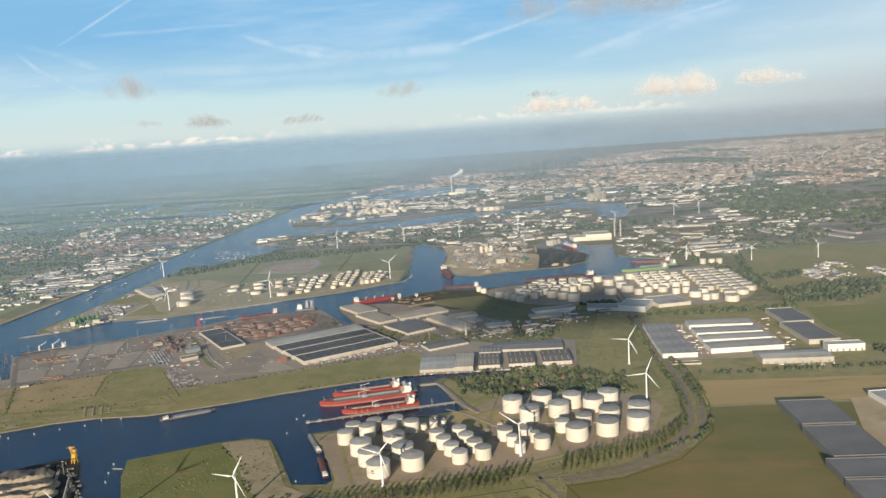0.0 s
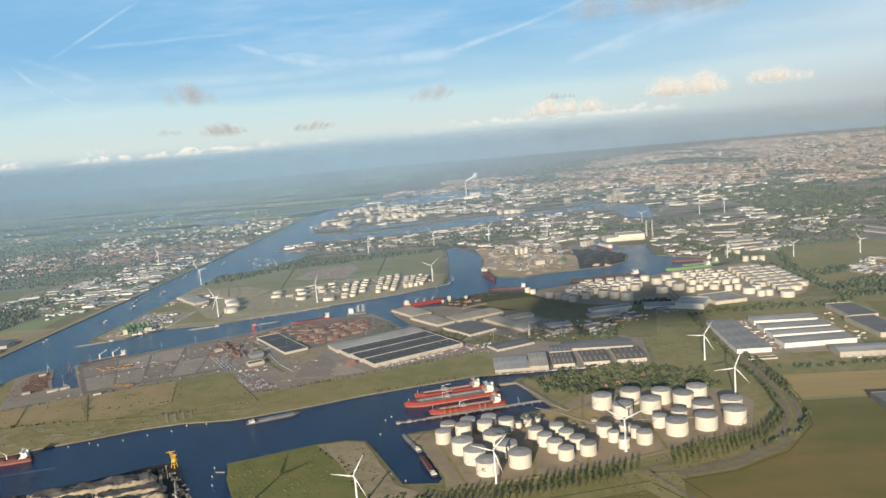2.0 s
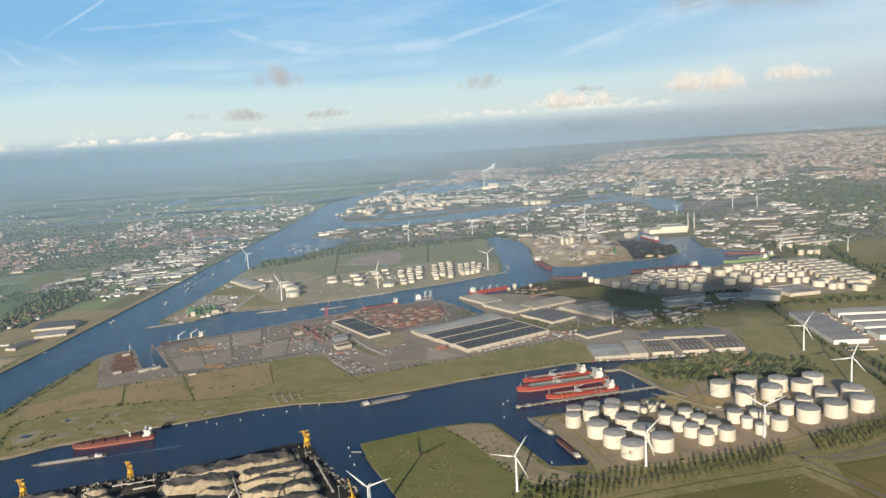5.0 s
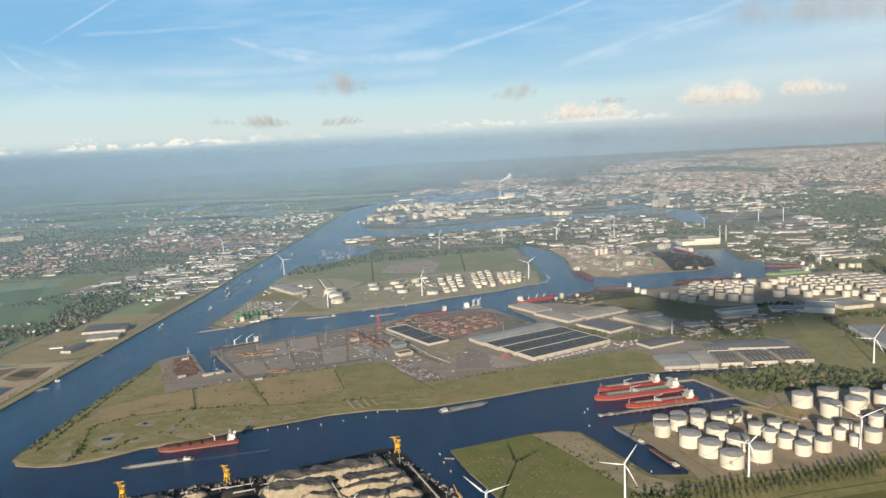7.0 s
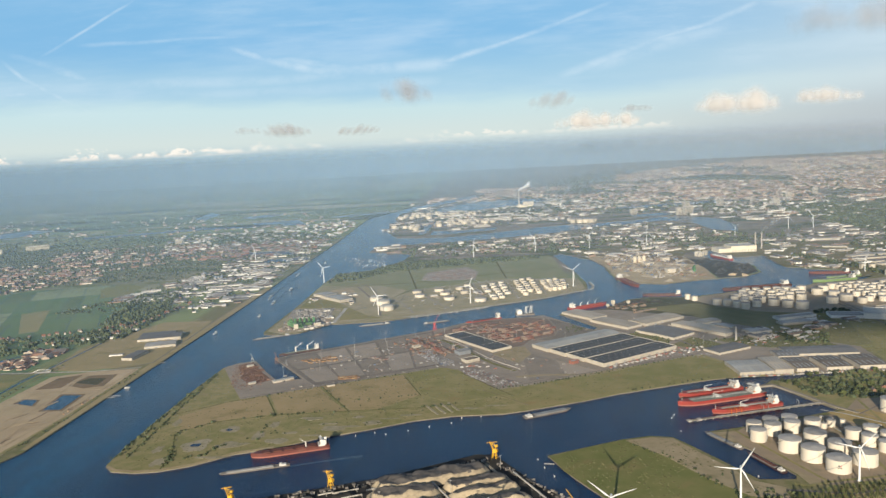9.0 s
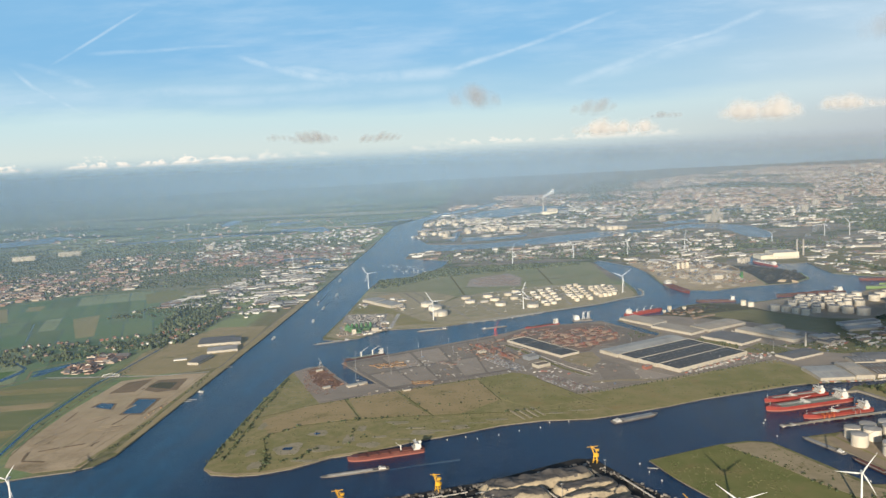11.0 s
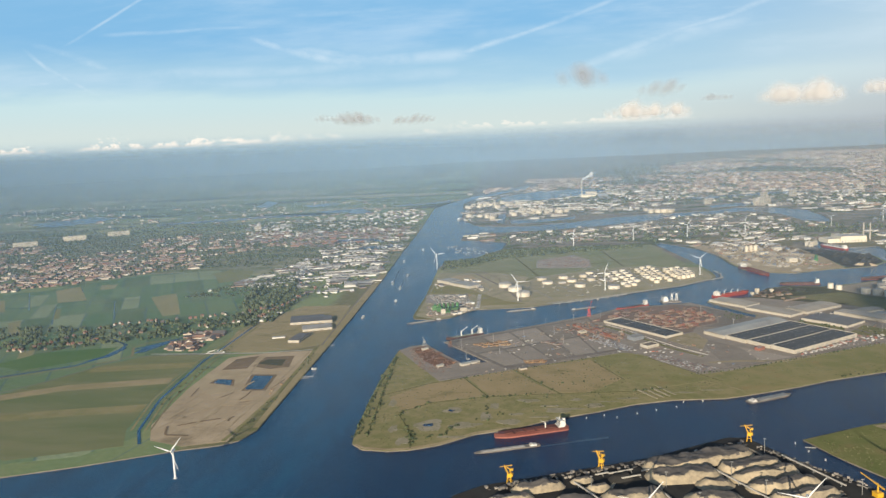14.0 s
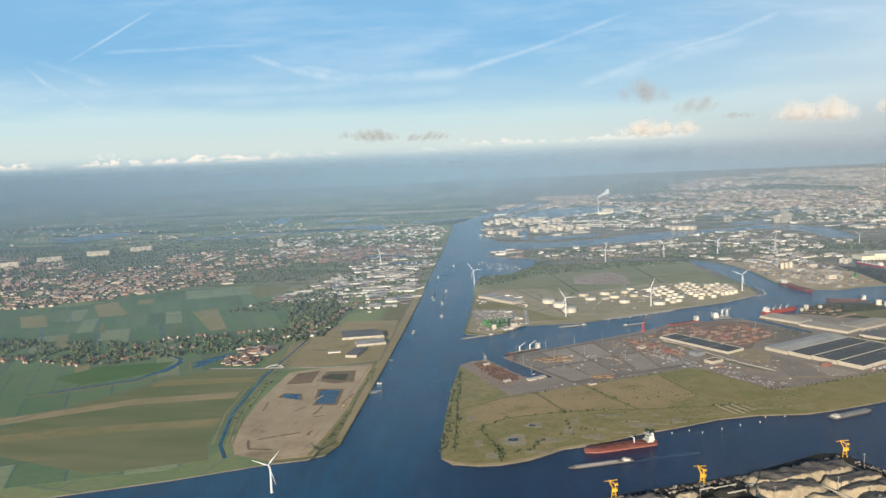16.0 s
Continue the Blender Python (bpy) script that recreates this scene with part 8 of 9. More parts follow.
# ---- far tank yards ----
g = random.Random(51)
k = 0
for poly, n in (([(-334, 1430), (-316, 1520), (-192, 1505), (-187, 1440), (-318, 1372)], 34), ([(-252, 1310), (-228, 1360), (-140, 1304), (-141, 1266), (-235, 1237), (-250, 1222)], 26), ([(-322, 1280), (-280, 1285), (-278, 1200), (-318, 1200)], 8), ([(-30, 1250), (12, 1226), (4, 1206), (-30, 1206)], 14)):
    for x, y in scatter(poly, n, g, 9): storage_tank(x, y, g.uniform(4, 5.2), g.uniform(4, 6), "tanks of the far oil yard", stair=False, paint=CREAM_PAINT)


# ---- terminal yard ----
g = random.Random(61)


TAN_BOX = palette("tan_containers", [(0.40, 0.25, 0.14), (0.34, 0.22, 0.13), (0.45, 0.31, 0.18), (0.24, 0.17, 0.12), (0.30, 0.27, 0.23), (0.15, 0.13, 0.12)], 0.6)


def container_stack(x, y, rot, n, rows, high, label="stack of rusty red and orange containers", paint=None):
    t = thing("container_stack", x, y, 0.07, rot, label, "containers", "container stacks")
    L, W, H = 2.4, 0.5, 0.52
    for k in range(high):
        s = Shape()
        for i in range(n):
            for j in range(rows):
                if k < 1 or g.random() < 0.7: s.box((i - n / 2) * (L + 0.12), (j - rows / 2) * (W + 0.06), k * H, L, W, H - 0.02)
        if s.v: s.made("container_layer", paint or BOX_PAINT, t)


def spread(poly, count, gap): return scatter(poly, count, g, gap)


ux, uy = Vector((0.86, 0.51)), Vector((0.51, -0.86))
for poly in ([(-175, 493), (-178, 520), (-156, 512), (-131, 519), (-123, 488), (-128, 476), (-141, 469), (-148, 455), (-159, 465), (-168, 480)], [(-207, 480), (-195, 487), (-182, 494), (-173, 501), (-180, 516), (-192, 506)]):
    for i in range(-12, 13):
        for j in range(-26, 27):
            c = Vector((-155, 490)) + ux * (i * 8.6 + 1.2 * (j % 3)) + uy * (j * 2.15)
            if j % 4 == 3 or not inside((c.x, c.y), poly) or noise.noise(Vector((c.x * 0.09, c.y * 0.09, 3))) < -0.16 or g.random() < 0.12: continue
            container_stack(c.x, c.y, 0.535 if g.random() < 0.8 else 2.1, g.randint(2, 3), g.randint(2, 3), g.randint(1, 3), "stack of red and rust-brown containers in a row")


def scrap_heap(x, y, r):
    s = Shape()
    q = random.Random(int(x * 7 + y))
    for i in range(int(r * 16)):
        a, d = q.uniform(0, 6.28), r * math.sqrt(q.random())
        clump(s, d * math.cos(a), d * math.sin(a), 0.05 + 0.25 * (1 - d / r), 0.4, q, 0.6)
    ob = s.made("scrap_mound", RUST)
    ob.location = (x, y, 0.07)
    tagged(ob, "rust-brown heap of scrap metal", "scrap heap", "scrap heaps")


for x, y, r in ((-308, 422, 3.2), (-302, 415, 2.6), (-313, 418, 2.4), (-300, 405, 2.2)): scrap_heap(x, y, r)


def quay_crane(x, y, rot, mat, h, label):
    t = thing("quay_crane", x, y, 0.07, rot, label, "quay crane", "quay cranes")
    s = Shape()
    for u in (-0.9, 0.9):
        for v in (-0.9, 0.9): s.tube((u, v, 0), (u * 0.5, v * 0.5, h * 0.5), 0.16, 0.12, 6)
    s.box(0, 0, h * 0.5, 1.4, 1.2, 0.8)
    s.made("portal", mat, t)
    s = Shape()
    s.tube((0.3, 0, h * 0.5 + 0.6), (h * 0.55, 0, h * 1.15), 0.14, 0.08, 6), s.tube((-0.5, 0, h * 0.5 + 0.7), (-0.2, 0, h * 0.9), 0.1, n=6), s.tube((-0.2, 0, h * 0.9), (h * 0.55, 0, h * 1.15), 0.04, n=4)
    s.made("jib", mat, t)


quay_crane(-205, 500, 1.0, RED, 9, "red quay crane with a raised jib")
quay_crane(-296, 428, 2.2, RUST, 6, "rusty red crane of a scrapyard"), quay_crane(-312, 432, 2.2, STEEL, 5, "grey crane of a scrapyard")


for i in range(7):
    for j in range(3): lamp_mast(-285 + i * 19 - j * 4, 402 + i * 9.5 + j * 22)
for p in ((-150, 470), (-130, 500), (-120, 460), (-80, 410), (-60, 480), (-40, 440), (0, 440)): lamp_mast(*p)


def car(x, y, rot, group):
    o = copy_thing(CAR, pose(x, y, 0.07, 0, 0, math.degrees(rot)))
    o["group"] = group


CAR = thing("car", -160, 380, 0.07, 0.6, "small parked car with painted body", "car", "parked cars")
s = Shape()
s.rings([[(a, b * w, z) for a, z in ((-0.45, 0.06), (0.45, 0.06), (0.45, 0.17), (0.22, 0.18), (0.08, 0.29), (-0.28, 0.29), (-0.42, 0.18))] for b, w in ((-0.18, 1), (0.18, 1))])
CAR_ONE = palette("car_body", [(0.55, 0.55, 0.55), (0.06, 0.06, 0.07), (0.22, 0.23, 0.25), (0.70, 0.70, 0.70), (0.05, 0.06, 0.10), (0.12, 0.12, 0.13), (0.30, 0.31, 0.32), (0.20, 0.05, 0.04)], 0.35, island=False)
s.made("body", CAR_ONE, CAR)
for a in (-0.28, 0.28):
    s = Shape()
    s.tube((a, -0.19, 0.08), (a, 0.19, 0.08), 0.08, n=8)
    s.made("wheels", DARK, CAR)
ux, uy = Vector((0.62, -0.78)), Vector((0.78, 0.62))
for i in range(13):
    for j in range(22):
        if g.random() < 0.82:
            p = Vector((-182, 402)) + ux * (j * 1.9) + uy * ((i - 6) * 1.0)
            if inside((p.x, p.y), [(-184, 404), (-172, 403), (-158, 385), (-146, 378), (-151, 371), (-163, 369), (-173, 382), (-182, 393)]): car(p.x, p.y, 0.67 + g.choice((0, 3.14)), "parked cars")
for q in ([(-104, 396), (-60, 418), (-56, 424), (-100, 401)], [(-70, 424), (-50, 428), (-40, 414), (-52, 412)]):
    for x, y in spread(q, 34, 1.1): car(x, y, 0.6, "parked cars")

s = Shape()
for x, y in spread([(-294, 430), (-200, 490), (-150, 470), (-60, 530), (0, 480), (36, 430), (-60, 425), (-100, 400), (-190, 412), (-290, 368)], 330, 0.9):
    if abs(x + 100) < 52 and abs(y - 440) < 44: continue
    a, b, h = g.uniform(0.4, 2.6), g.uniform(0.3, 0.9), g.uniform(0.2, 0.7)
    s.box(x, y, 0.06, a, b, h, 0.55 + g.choice((0, 1.57)))
tagged(s.made("yard_goods", GOODS), "loose goods and trailers on the terminal yard", "goods", kind="stuff")
s = Shape()
for i in range(8):
    for j in range(34):
        c = Vector((-213, 441)) + Vector((0.54, -0.84)) * (j * 1.02) + Vector((0.84, 0.54)) * (i * 1.75)
        if g.random() < 0.86 and inside((c.x, c.y), [(-216, 436), (-206, 449), (-198, 436), (-188, 418), (-197, 409), (-211, 418)]):
            s.box(c.x, c.y, 0.1, 0.9, 0.38, 0.16, 0.57)
            s.box(c.x, c.y, 0.26, 0.5, 0.34, 0.12, 0.57)
tagged(s.made("car_rows", CAR_PAINT), "long rows of mostly dark parked cars", "cars", kind="stuff")


def green_plant(x, y):
    t = thing("processing_plant", x, y, 0.06, 0.25, "bright green steel processing plant with silos", "processing plant")
    q = random.Random(8)
    for i in range(16):
        s = Shape()
        s.box(q.uniform(-12, 12), q.uniform(-7, 7), 0, q.uniform(2, 6), q.uniform(1.5, 3), q.uniform(1.0, 3.6), 0)
        s.made("block", GREEN_STEEL if i % 3 else CLAD, t)
    for i in range(6):
        s = Shape()
        s.drum(-10 + i * 3.4, 8, [(1.0, 0), (1.0, 4), (0.2, 4.6)], 14)
        s.made("silo", GREEN_STEEL, t)


green_plant(-303, 530)


def dock_plant(x, y, rot):
    t = thing("dock_plant", x, y, 0.07, rot, "tan loading plant with silos on the dock", "loading plant")
    q = random.Random(4)
    for i in range(7):
        s = Shape()
        s.box(-9 + i * 3, q.uniform(-2, 2), 0, q.uniform(1.8, 3), q.uniform(1.8, 3), q.uniform(2, 5.5), 0)
        s.made("block", CLAD if i % 2 else CONCRETE, t)
    for i in range(4):
        s = Shape()
        s.drum(-6 + i * 3, 4.5, [(1.2, 0), (1.2, 4.2), (0.2, 5)], 14)
        s.made("silo", CONCRETE, t)
    s = Shape()
    s.tube((-9, 0, 5), (9, 4, 3), 0.3, n=6)
    s.made("chute", STEEL, t)


dock_plant(60, 800, 0.8)
for k, (x, y, L, W) in enumerate(((-52, 571, 16, 6), (-40, 569, 12, 7), (-66, 563, 9, 6))): heap("coal_mound", x, y, L, W, 1.6, 0.3, [COAL, ASH], "dark low heap on the dock", "dark heaps of the dock", 40 + k, 0.2)
for x, y, w, h in ((-73.4, 560.5, 2.2, 4.4), (-78, 557, 1.8, 2.4), (-61, 566, 2.0, 2.6)):
    t = thing("hopper_tower", x, y, 0.07, 0.4, "small tan loading tower on the dock", "tower", "loading towers of the dock")
    for z0, z1, k in ((0, 0.35, 0.6), (0.35, 1, 1.0)):
        s = Shape()
        s.box(0, 0, z0 * h, w * k, w * k, (z1 - z0) * h)
        s.made("stage" if z0 else "base", CREAM_PAINT if z0 else STEEL, t)
for x, y, n, r in ((-58, 555, 2, 5), (-51, 557, 2, 4), (-60, 535, 2, 3), (-55.5, 538, 2, 3), (-51, 540.5, 2, 3), (-46.5, 543, 2, 3), (-60, 543, 1, 3), (-66, 549, 2, 3), (-71, 551, 1, 4)): container_stack(x, y, 0.45, n, r, 2, "stack of tan and rust-brown containers on the dock", TAN_BOX)
chimney(-18.6, 447, 0.7, 8.5, CONCRETE, "grey concrete chimney among the sheds")
works("works_sheds", [(-316, 526), (-292, 518), (-288, 545), (-316, 556)], 6, 0.3, (1.5, 4), (0.5, 1.2), "clutter and low sheds round the green plant", 90)
g = random.Random(71)
for x, y in spread([(-320, 520), (-290, 512), (-285, 545), (-320, 560)], 12, 5): container_stack(x, y, 0.2, 1, 2, 1, "low stack of steel goods")
GRAVEL = material("grey_gravel_heap", (0.43, 0.375, 0.295), (0.33, 0.288, 0.228), 0.15, 0.95, bump=0.15, stain=(0.23, 0.20, 0.155), spec=0.1)
for i in range(30):
    x, y = scatter([(-46, 800), (-46, 700), (-10, 655), (30, 670), (36, 790)], 1, g)[0]
    heap("sand_mound", x, y, g.uniform(8, 20), g.uniform(5, 9), g.uniform(0.8, 2.2), g.uniform(0, 3), GRAVEL, "pale grey heap of sand and gravel", "heaps of the gravel yard", i, 0.1)
for i, (x, y) in enumerate(((62, 690), (70, 715), (55, 730), (50, 700), (66, 740), (46, 690), (60, 676), (74, 698), (78, 720), (44, 750), (52, 760))):
    heap("coal_mound", x, y, 18, 8, 2.8, 0.9, [COAL, ASH], "black heap of coal with a grey crust", "heaps of the coal wharf", i, 0.1)
for x, y in spread([(-30, 700), (10, 690), (20, 790), (-30, 800)], 5, 12): warehouse([(x, y + 4), (x + 8, y + 6), (x + 9, y), (x + 1, y - 2)], g.uniform(2, 4), CLAD, PALE_ROOF, "pale shed among gravel heaps", rise=0.4)


g = random.Random(77)
for x, y, L, n in ((-440, 792, 20, 2), (-394, 694, 18, 3), (-418, 658, 17, 5), (-408, 800, 11, 3), (-420, 766, 13, 2), (-394, 730, 13, 3), (-400, 640, 12, 3), (-412, 612, 12, 3), (-440, 740, 16, 3), (-406, 850, 16, 3), (-460, 830, 18, 2), (-430, 700, 14, 2), (-398, 768, 12, 2), (-440, 860, 18, 3), (-480, 780, 14, 2)):
    for k in range(n):
        c, d, yy = math.cos(0.12), math.sin(0.12), y + k * 7.5
        W = g.uniform(4.2, 5.8)
        LL = L * g.uniform(0.8, 1.1)
        warehouse([(x + u * LL / 2 * c - v * W / 2 * d, yy + u * LL / 2 * d + v * W / 2 * c) for u, v in ((-1, 1), (1, 1), (1, -1), (-1, -1))], g.uniform(1.1, 1.6), g.choice((BRIGHT_CLAD, BRIGHT_CLAD, CLAD)), g.choice((PALE_ROOF, GREY_ROOF, DARK_ROOF)), "long pale shed of the canal-side works", rise=0.3, group="sheds of the canal-side works")


g = random.Random(31)
for x, y in ((18, 347.5), (21, 350), (31, 357), (12, 345)): house(x, y, g.uniform(0, 3), g, "small houses in the wood")
s = Shape()
for x, y, a in along([(-294, 361.5), (-259, 379), (-200, 406)], 4.2): small_clump(s, x, y, 0.05, 0.3, g, 0.6)
for x, y, a in along([(-168, 366.5), (-149, 370.5), (-101, 392.5), (-50, 417.5)], 3.4): small_clump(s, x, y, 0.05, 0.42, g, 0.9)
tagged(s.made("fence_trees", LEAF_MASS), "row of small trees along the terminal fence", "trees", kind="stuff")
# bushes at the foot of the spit
for k, (line, n) in enumerate((([(-326, 285), (-326, 330), (-325, 380)], 14), ([(-310, 300), (-300, 284)], 5), ([(-250, 352), (-200, 362)], 8), ([(-296, 361), (-259, 378.5), (-200, 406)], 22), ([(-170, 366), (-149, 370), (-101, 392), (-50, 417)], 36), ([(-104, 190), (-84, 240), (-84, 262)], 20))):
    wood("bushes", strip(line, 1.2), n, 0.5, 0.7, "bushes along fence and shore", 70 + k)
for k, (line, n) in enumerate((([(90, 330), (90, 375)], 26), ([(86.6, 312), (86.8, 380)], 30), ([(80, 318), (80.2, 345), (80, 380), (81.5, 470), (94, 476), (140, 490)], 120), ([(84.5, 296), (75, 281), (52, 266)], 26))):
    wood("hedge", strip(line, 1.6), n, 0.8, 1.4, "hedge and young trees along the dike road", 80 + k)
wood("bushes", [(-82, 240), (-70, 247), (-63, 244), (-63, 226), (-78, 221), (-86, 226)], 70, 0.8, 0.8, "dark bushes at the end of the dock", 60)
wood("bushes", strip([(-112, 290), (-97, 272), (-91, 256), (-86, 246)], 2.4), 34, 0.55, 0.6, "dark bushes along a sandy track", 61)


def white_trailers(name, poly, count, rot, seed, label):
    q = random.Random(seed)
    s = Shape()
    for x, y in scatter(poly, count, q, 1.0): s.box(x, y, 0.09, q.uniform(1.2, 2.6), 0.5, q.uniform(0.3, 0.6), rot + q.choice((0, 0, 1.57)))
    tagged(s.made(name, TRAILER), label, "trailers", kind="stuff")


TRAILER = palette("trailer_paint", [(0.66, 0.64, 0.60), (0.55, 0.53, 0.50), (0.30, 0.29, 0.28), (0.62, 0.60, 0.55), (0.20, 0.21, 0.24), (0.34, 0.12, 0.08)], 0.5)
white_trailers("trailers", strip([(-103, 396.5), (-56, 430)], 3.0), 44, 0.6, 1, "white trailers parked beside the large warehouse")
white_trailers("trailers", strip([(-55.5, 433), (-88, 480)], 2.4), 22, -0.9, 2, "white trailers parked beside the large warehouse")
white_trailers("trailers", [(103, 388), (108.5, 388), (108.5, 448), (103, 448)], 34, 0.0, 3, "trailers between white warehouses")
white_trailers("trailers", [(147.5, 392), (157, 396), (160, 465), (148, 440)], 26, 0.0, 4, "trailers beside dark-roofed warehouses")
white_trailers("trailers", [(126, 364), (162, 364), (162, 367), (126, 367)], 12, 1.57, 5, "trailers in front of a long shed")
white_trailers("vans", [(-60, 420), (-42, 428), (-38, 436), (-56, 432)], 20, 0.5, 6, "white vans on the dock yard")
white_trailers("vans", [(-200, 412), (-172, 420), (-164, 402), (-190, 406)], 14, 0.55, 7, "white vans beside the car park")
for x, y, L, W, h, m in ((-184, 438, 8, 6, 1.9, SLATE_ROOF), (-179, 420.5, 9, 6, 1.5, BROWN_ROOF), (-214, 456, 5, 3, 1.0, GREY_ROOF), (-120.5, 409, 5, 3, 1.4, GREY_ROOF), (93, 374.5, 14, 4, 0.5, DARK_ROOF)):
    c, d = math.cos(0.6 if x < 0 else 0.0), math.sin(0.6 if x < 0 else 0.0)
    warehouse([(x + u * L / 2 * c - v * W / 2 * d, y + u * L / 2 * d + v * W / 2 * c) for u, v in ((-1, 1), (1, 1), (1, -1), (-1, -1))], h, RED_CLAD if x == -120.5 else SLATE_WALL if x == -184 else CLAD, m, "small flat-roofed office of the terminal" if x < 0 else "low dark platform beside white warehouses", parapet=True)
# pump houses and pipes between the tank groups
clutter_q = random.Random(12)
for x, y in ((-28, 309), (-25.5, 306.5), (-23, 310), (-26, 312), (-8, 300), (-4, 296), (1, 303)):
    t = thing("pump_house", x, y, 0.08, clutter_q.uniform(0, 3), "small grey pump house between tanks", "pump house", "pump houses")
    s = Shape()
    s.box(0, 0, 0, clutter_q.uniform(1, 2.2), clutter_q.uniform(0.8, 1.4), clutter_q.uniform(0.5, 0.9))
    s.made("wall", CLAD, t)
    s = Shape()
    s.box(0, 0, 0.9, 1.6, 1.2, 0.1)
    s.made("roof", GREY_ROOF, t)
for line in ([(-26, 300), (-24, 290), (-10, 262)], [(-30, 303), (-56, 292), (-58, 300)], [(-30, 303), (-44, 268)], [(0, 300), (28, 302), (50, 300)], [(0, 300), (-14, 316), (-22, 322)]):
    t = thing("pipe_rack", 0, 0, 0.08, 0, "low rack of grey pipes between tanks", "pipes", "pipe racks")
    for k in (-0.3, 0, 0.3):
        s = Shape()
        for p, q in zip(line, line[1:]): s.tube((p[0] + k, p[1] + k * 0.3, 0.25), (q[0] + k, q[1] + k * 0.3, 0.25), 0.09, n=5)
        s.made("pipe", STEEL, t)
for x, y in ((20, 263), (22, 264), (23, 266), (18, 262), (25, 267), (60, 291), (62, 300), (84, 345), (84.5, 400), (85, 360), (70, 284), (83.5, 420)): car(x, y, g.uniform(0, 3), "cars on the road")


# ---- yards with loose goods ----
def clutter(name, poly, count, gap, size, tall, mat, label, rot, seed):
    q = random.Random(seed)
    s = Shape()
    for x, y in scatter(poly, count, q, gap): s.box(x, y, 0.08, q.uniform(*size), q.uniform(size[0], (size[0] + size[1]) / 2), q.uniform(*tall), rot + q.choice((0, 1.5708)) + q.uniform(-0.1, 0.1))
    tagged(s.made(name, mat), label, "goods", kind="stuff")


RUSTY_GOODS = palette("rusty_goods", [(0.24, 0.10, 0.06), (0.17, 0.085, 0.06), (0.28, 0.15, 0.09), (0.12, 0.09, 0.075), (0.30, 0.24, 0.19), (0.20, 0.11, 0.075)], 0.9)
PALLETS = palette("timber_goods", [(0.36, 0.22, 0.11), (0.30, 0.17, 0.08), (0.40, 0.29, 0.17), (0.24, 0.15, 0.09)], 0.9)
PIPES = palette("pipe_goods", [(0.30, 0.29, 0.27), (0.22, 0.21, 0.20), (0.38, 0.35, 0.31), (0.17, 0.17, 0.17)], 0.7)
flat("rust_ground", [(-319, 427), (-312, 433.5), (-300, 411), (-290, 395.5), (-299, 386), (-309, 400)], 0.11, RUST, "rust-stained ground of a scrapyard", "yard")
clutter("scrap", [(-321, 424), (-313, 432), (-301, 410), (-290, 393), (-297, 374), (-310, 385)], 300, 0.5, (0.2, 0.9), (0.1, 0.35), RUSTY_GOODS, "loose rusty scrap and steel parts", 0.9, 1)
clutter("timber_stacks", [(-284, 434), (-262, 441), (-260, 430), (-274, 426)], 46, 1.1, (0.8, 2.2), (0.3, 0.7), PALLETS, "stacks of timber and pallets", 0.55, 2)
clutter("timber_stacks", [(-253, 396), (-241, 397), (-241, 392), (-252, 391)], 26, 1.0, (0.8, 2.0), (0.3, 0.7), PALLETS, "stacks of timber and pallets", 0.55, 3)
clutter("pipe_rows", [(-325, 590), (-294, 590), (-290, 558), (-314, 555)], 260, 0.9, (0.5, 2.6), (0.2, 0.7), PIPES, "rows of bales and pipes in a yard", 0.0, 4)
clutter("tank_land_goods", [(-240, 655), (-228, 560), (-165, 590), (-95, 640), (-100, 690), (-180, 700)], 150, 1.6, (0.5, 3.0), (0.2, 0.7), PIPES, "pumps and pipes between wide tanks", 0.3, 14)
clutter("car_rows", [(-230, 714), (-228, 756), (-190, 782), (-178, 750), (-182, 708), (-219, 710)], 260, 0.9, (0.5, 2.0), (0.2, 0.3), RUSTY_GOODS, "rows of reddish goods on a grey lot", 0.5, 15)
clutter("terminal_goods", [(-176, 436), (-152, 436), (-112, 396), (-146, 378), (-186, 420)], 28, 1.2, (0.4, 2.0), (0.2, 0.5), GOODS, "trailers and goods on the terminal yard", 0.6, 21)
clutter("terminal_goods", [(-232, 470), (-205, 488), (-186, 440), (-206, 430)], 90, 1.0, (0.4, 2.4), (0.2, 0.7), RUSTY_GOODS, "rust-coloured goods on the terminal yard", 0.6, 22)
clutter("terminal_goods", [(-178, 518), (-130, 522), (-118, 488), (-146, 454), (-172, 494)], 110, 0.9, (0.4, 1.8), (0.2, 0.6), RUSTY_GOODS, "loose goods between container stacks", 0.6, 23)
clutter("plant_clutter", [(-322, 548), (-288, 552), (-284, 530), (-300, 515), (-318, 512)], 130, 1.0, (0.5, 2.0), (0.2, 1.0), GOODS, "bins and steel parts round the green plant", 0.2, 5)
clutter("gravel_plant", [(-46, 800), (-44, 720), (-10, 665), (30, 680), (30, 800), (-20, 850)], 240, 1.6, (0.8, 5.0), (0.4, 1.8), GOODS, "screens, hoppers and sheds of the gravel yard", 0.4, 6)
clutter("dock_goods", [(-80, 552), (-62, 575), (-48, 568), (-64, 548)], 26, 1.8, (0.6, 2.6), (0.3, 0.8), RUSTY_GOODS, "goods on the dark dock yard", 0.5, 7)
clutter("oil_goods", [(22, 480), (40, 470), (78, 475), (78, 500), (30, 515)], 24, 1.6, (0.6, 2.0), (0.3, 0.6), GOODS, "parked trailers and goods beside the docks", 0.2, 8)
clutter("boat_row", [(-345, 905), (-275, 850), (-280, 815), (-312, 812)], 60, 1.6, (0.6, 2.4), (0.2, 0.5), SHED_WALL, "moored pleasure boats in the marina", 0.3, 9)
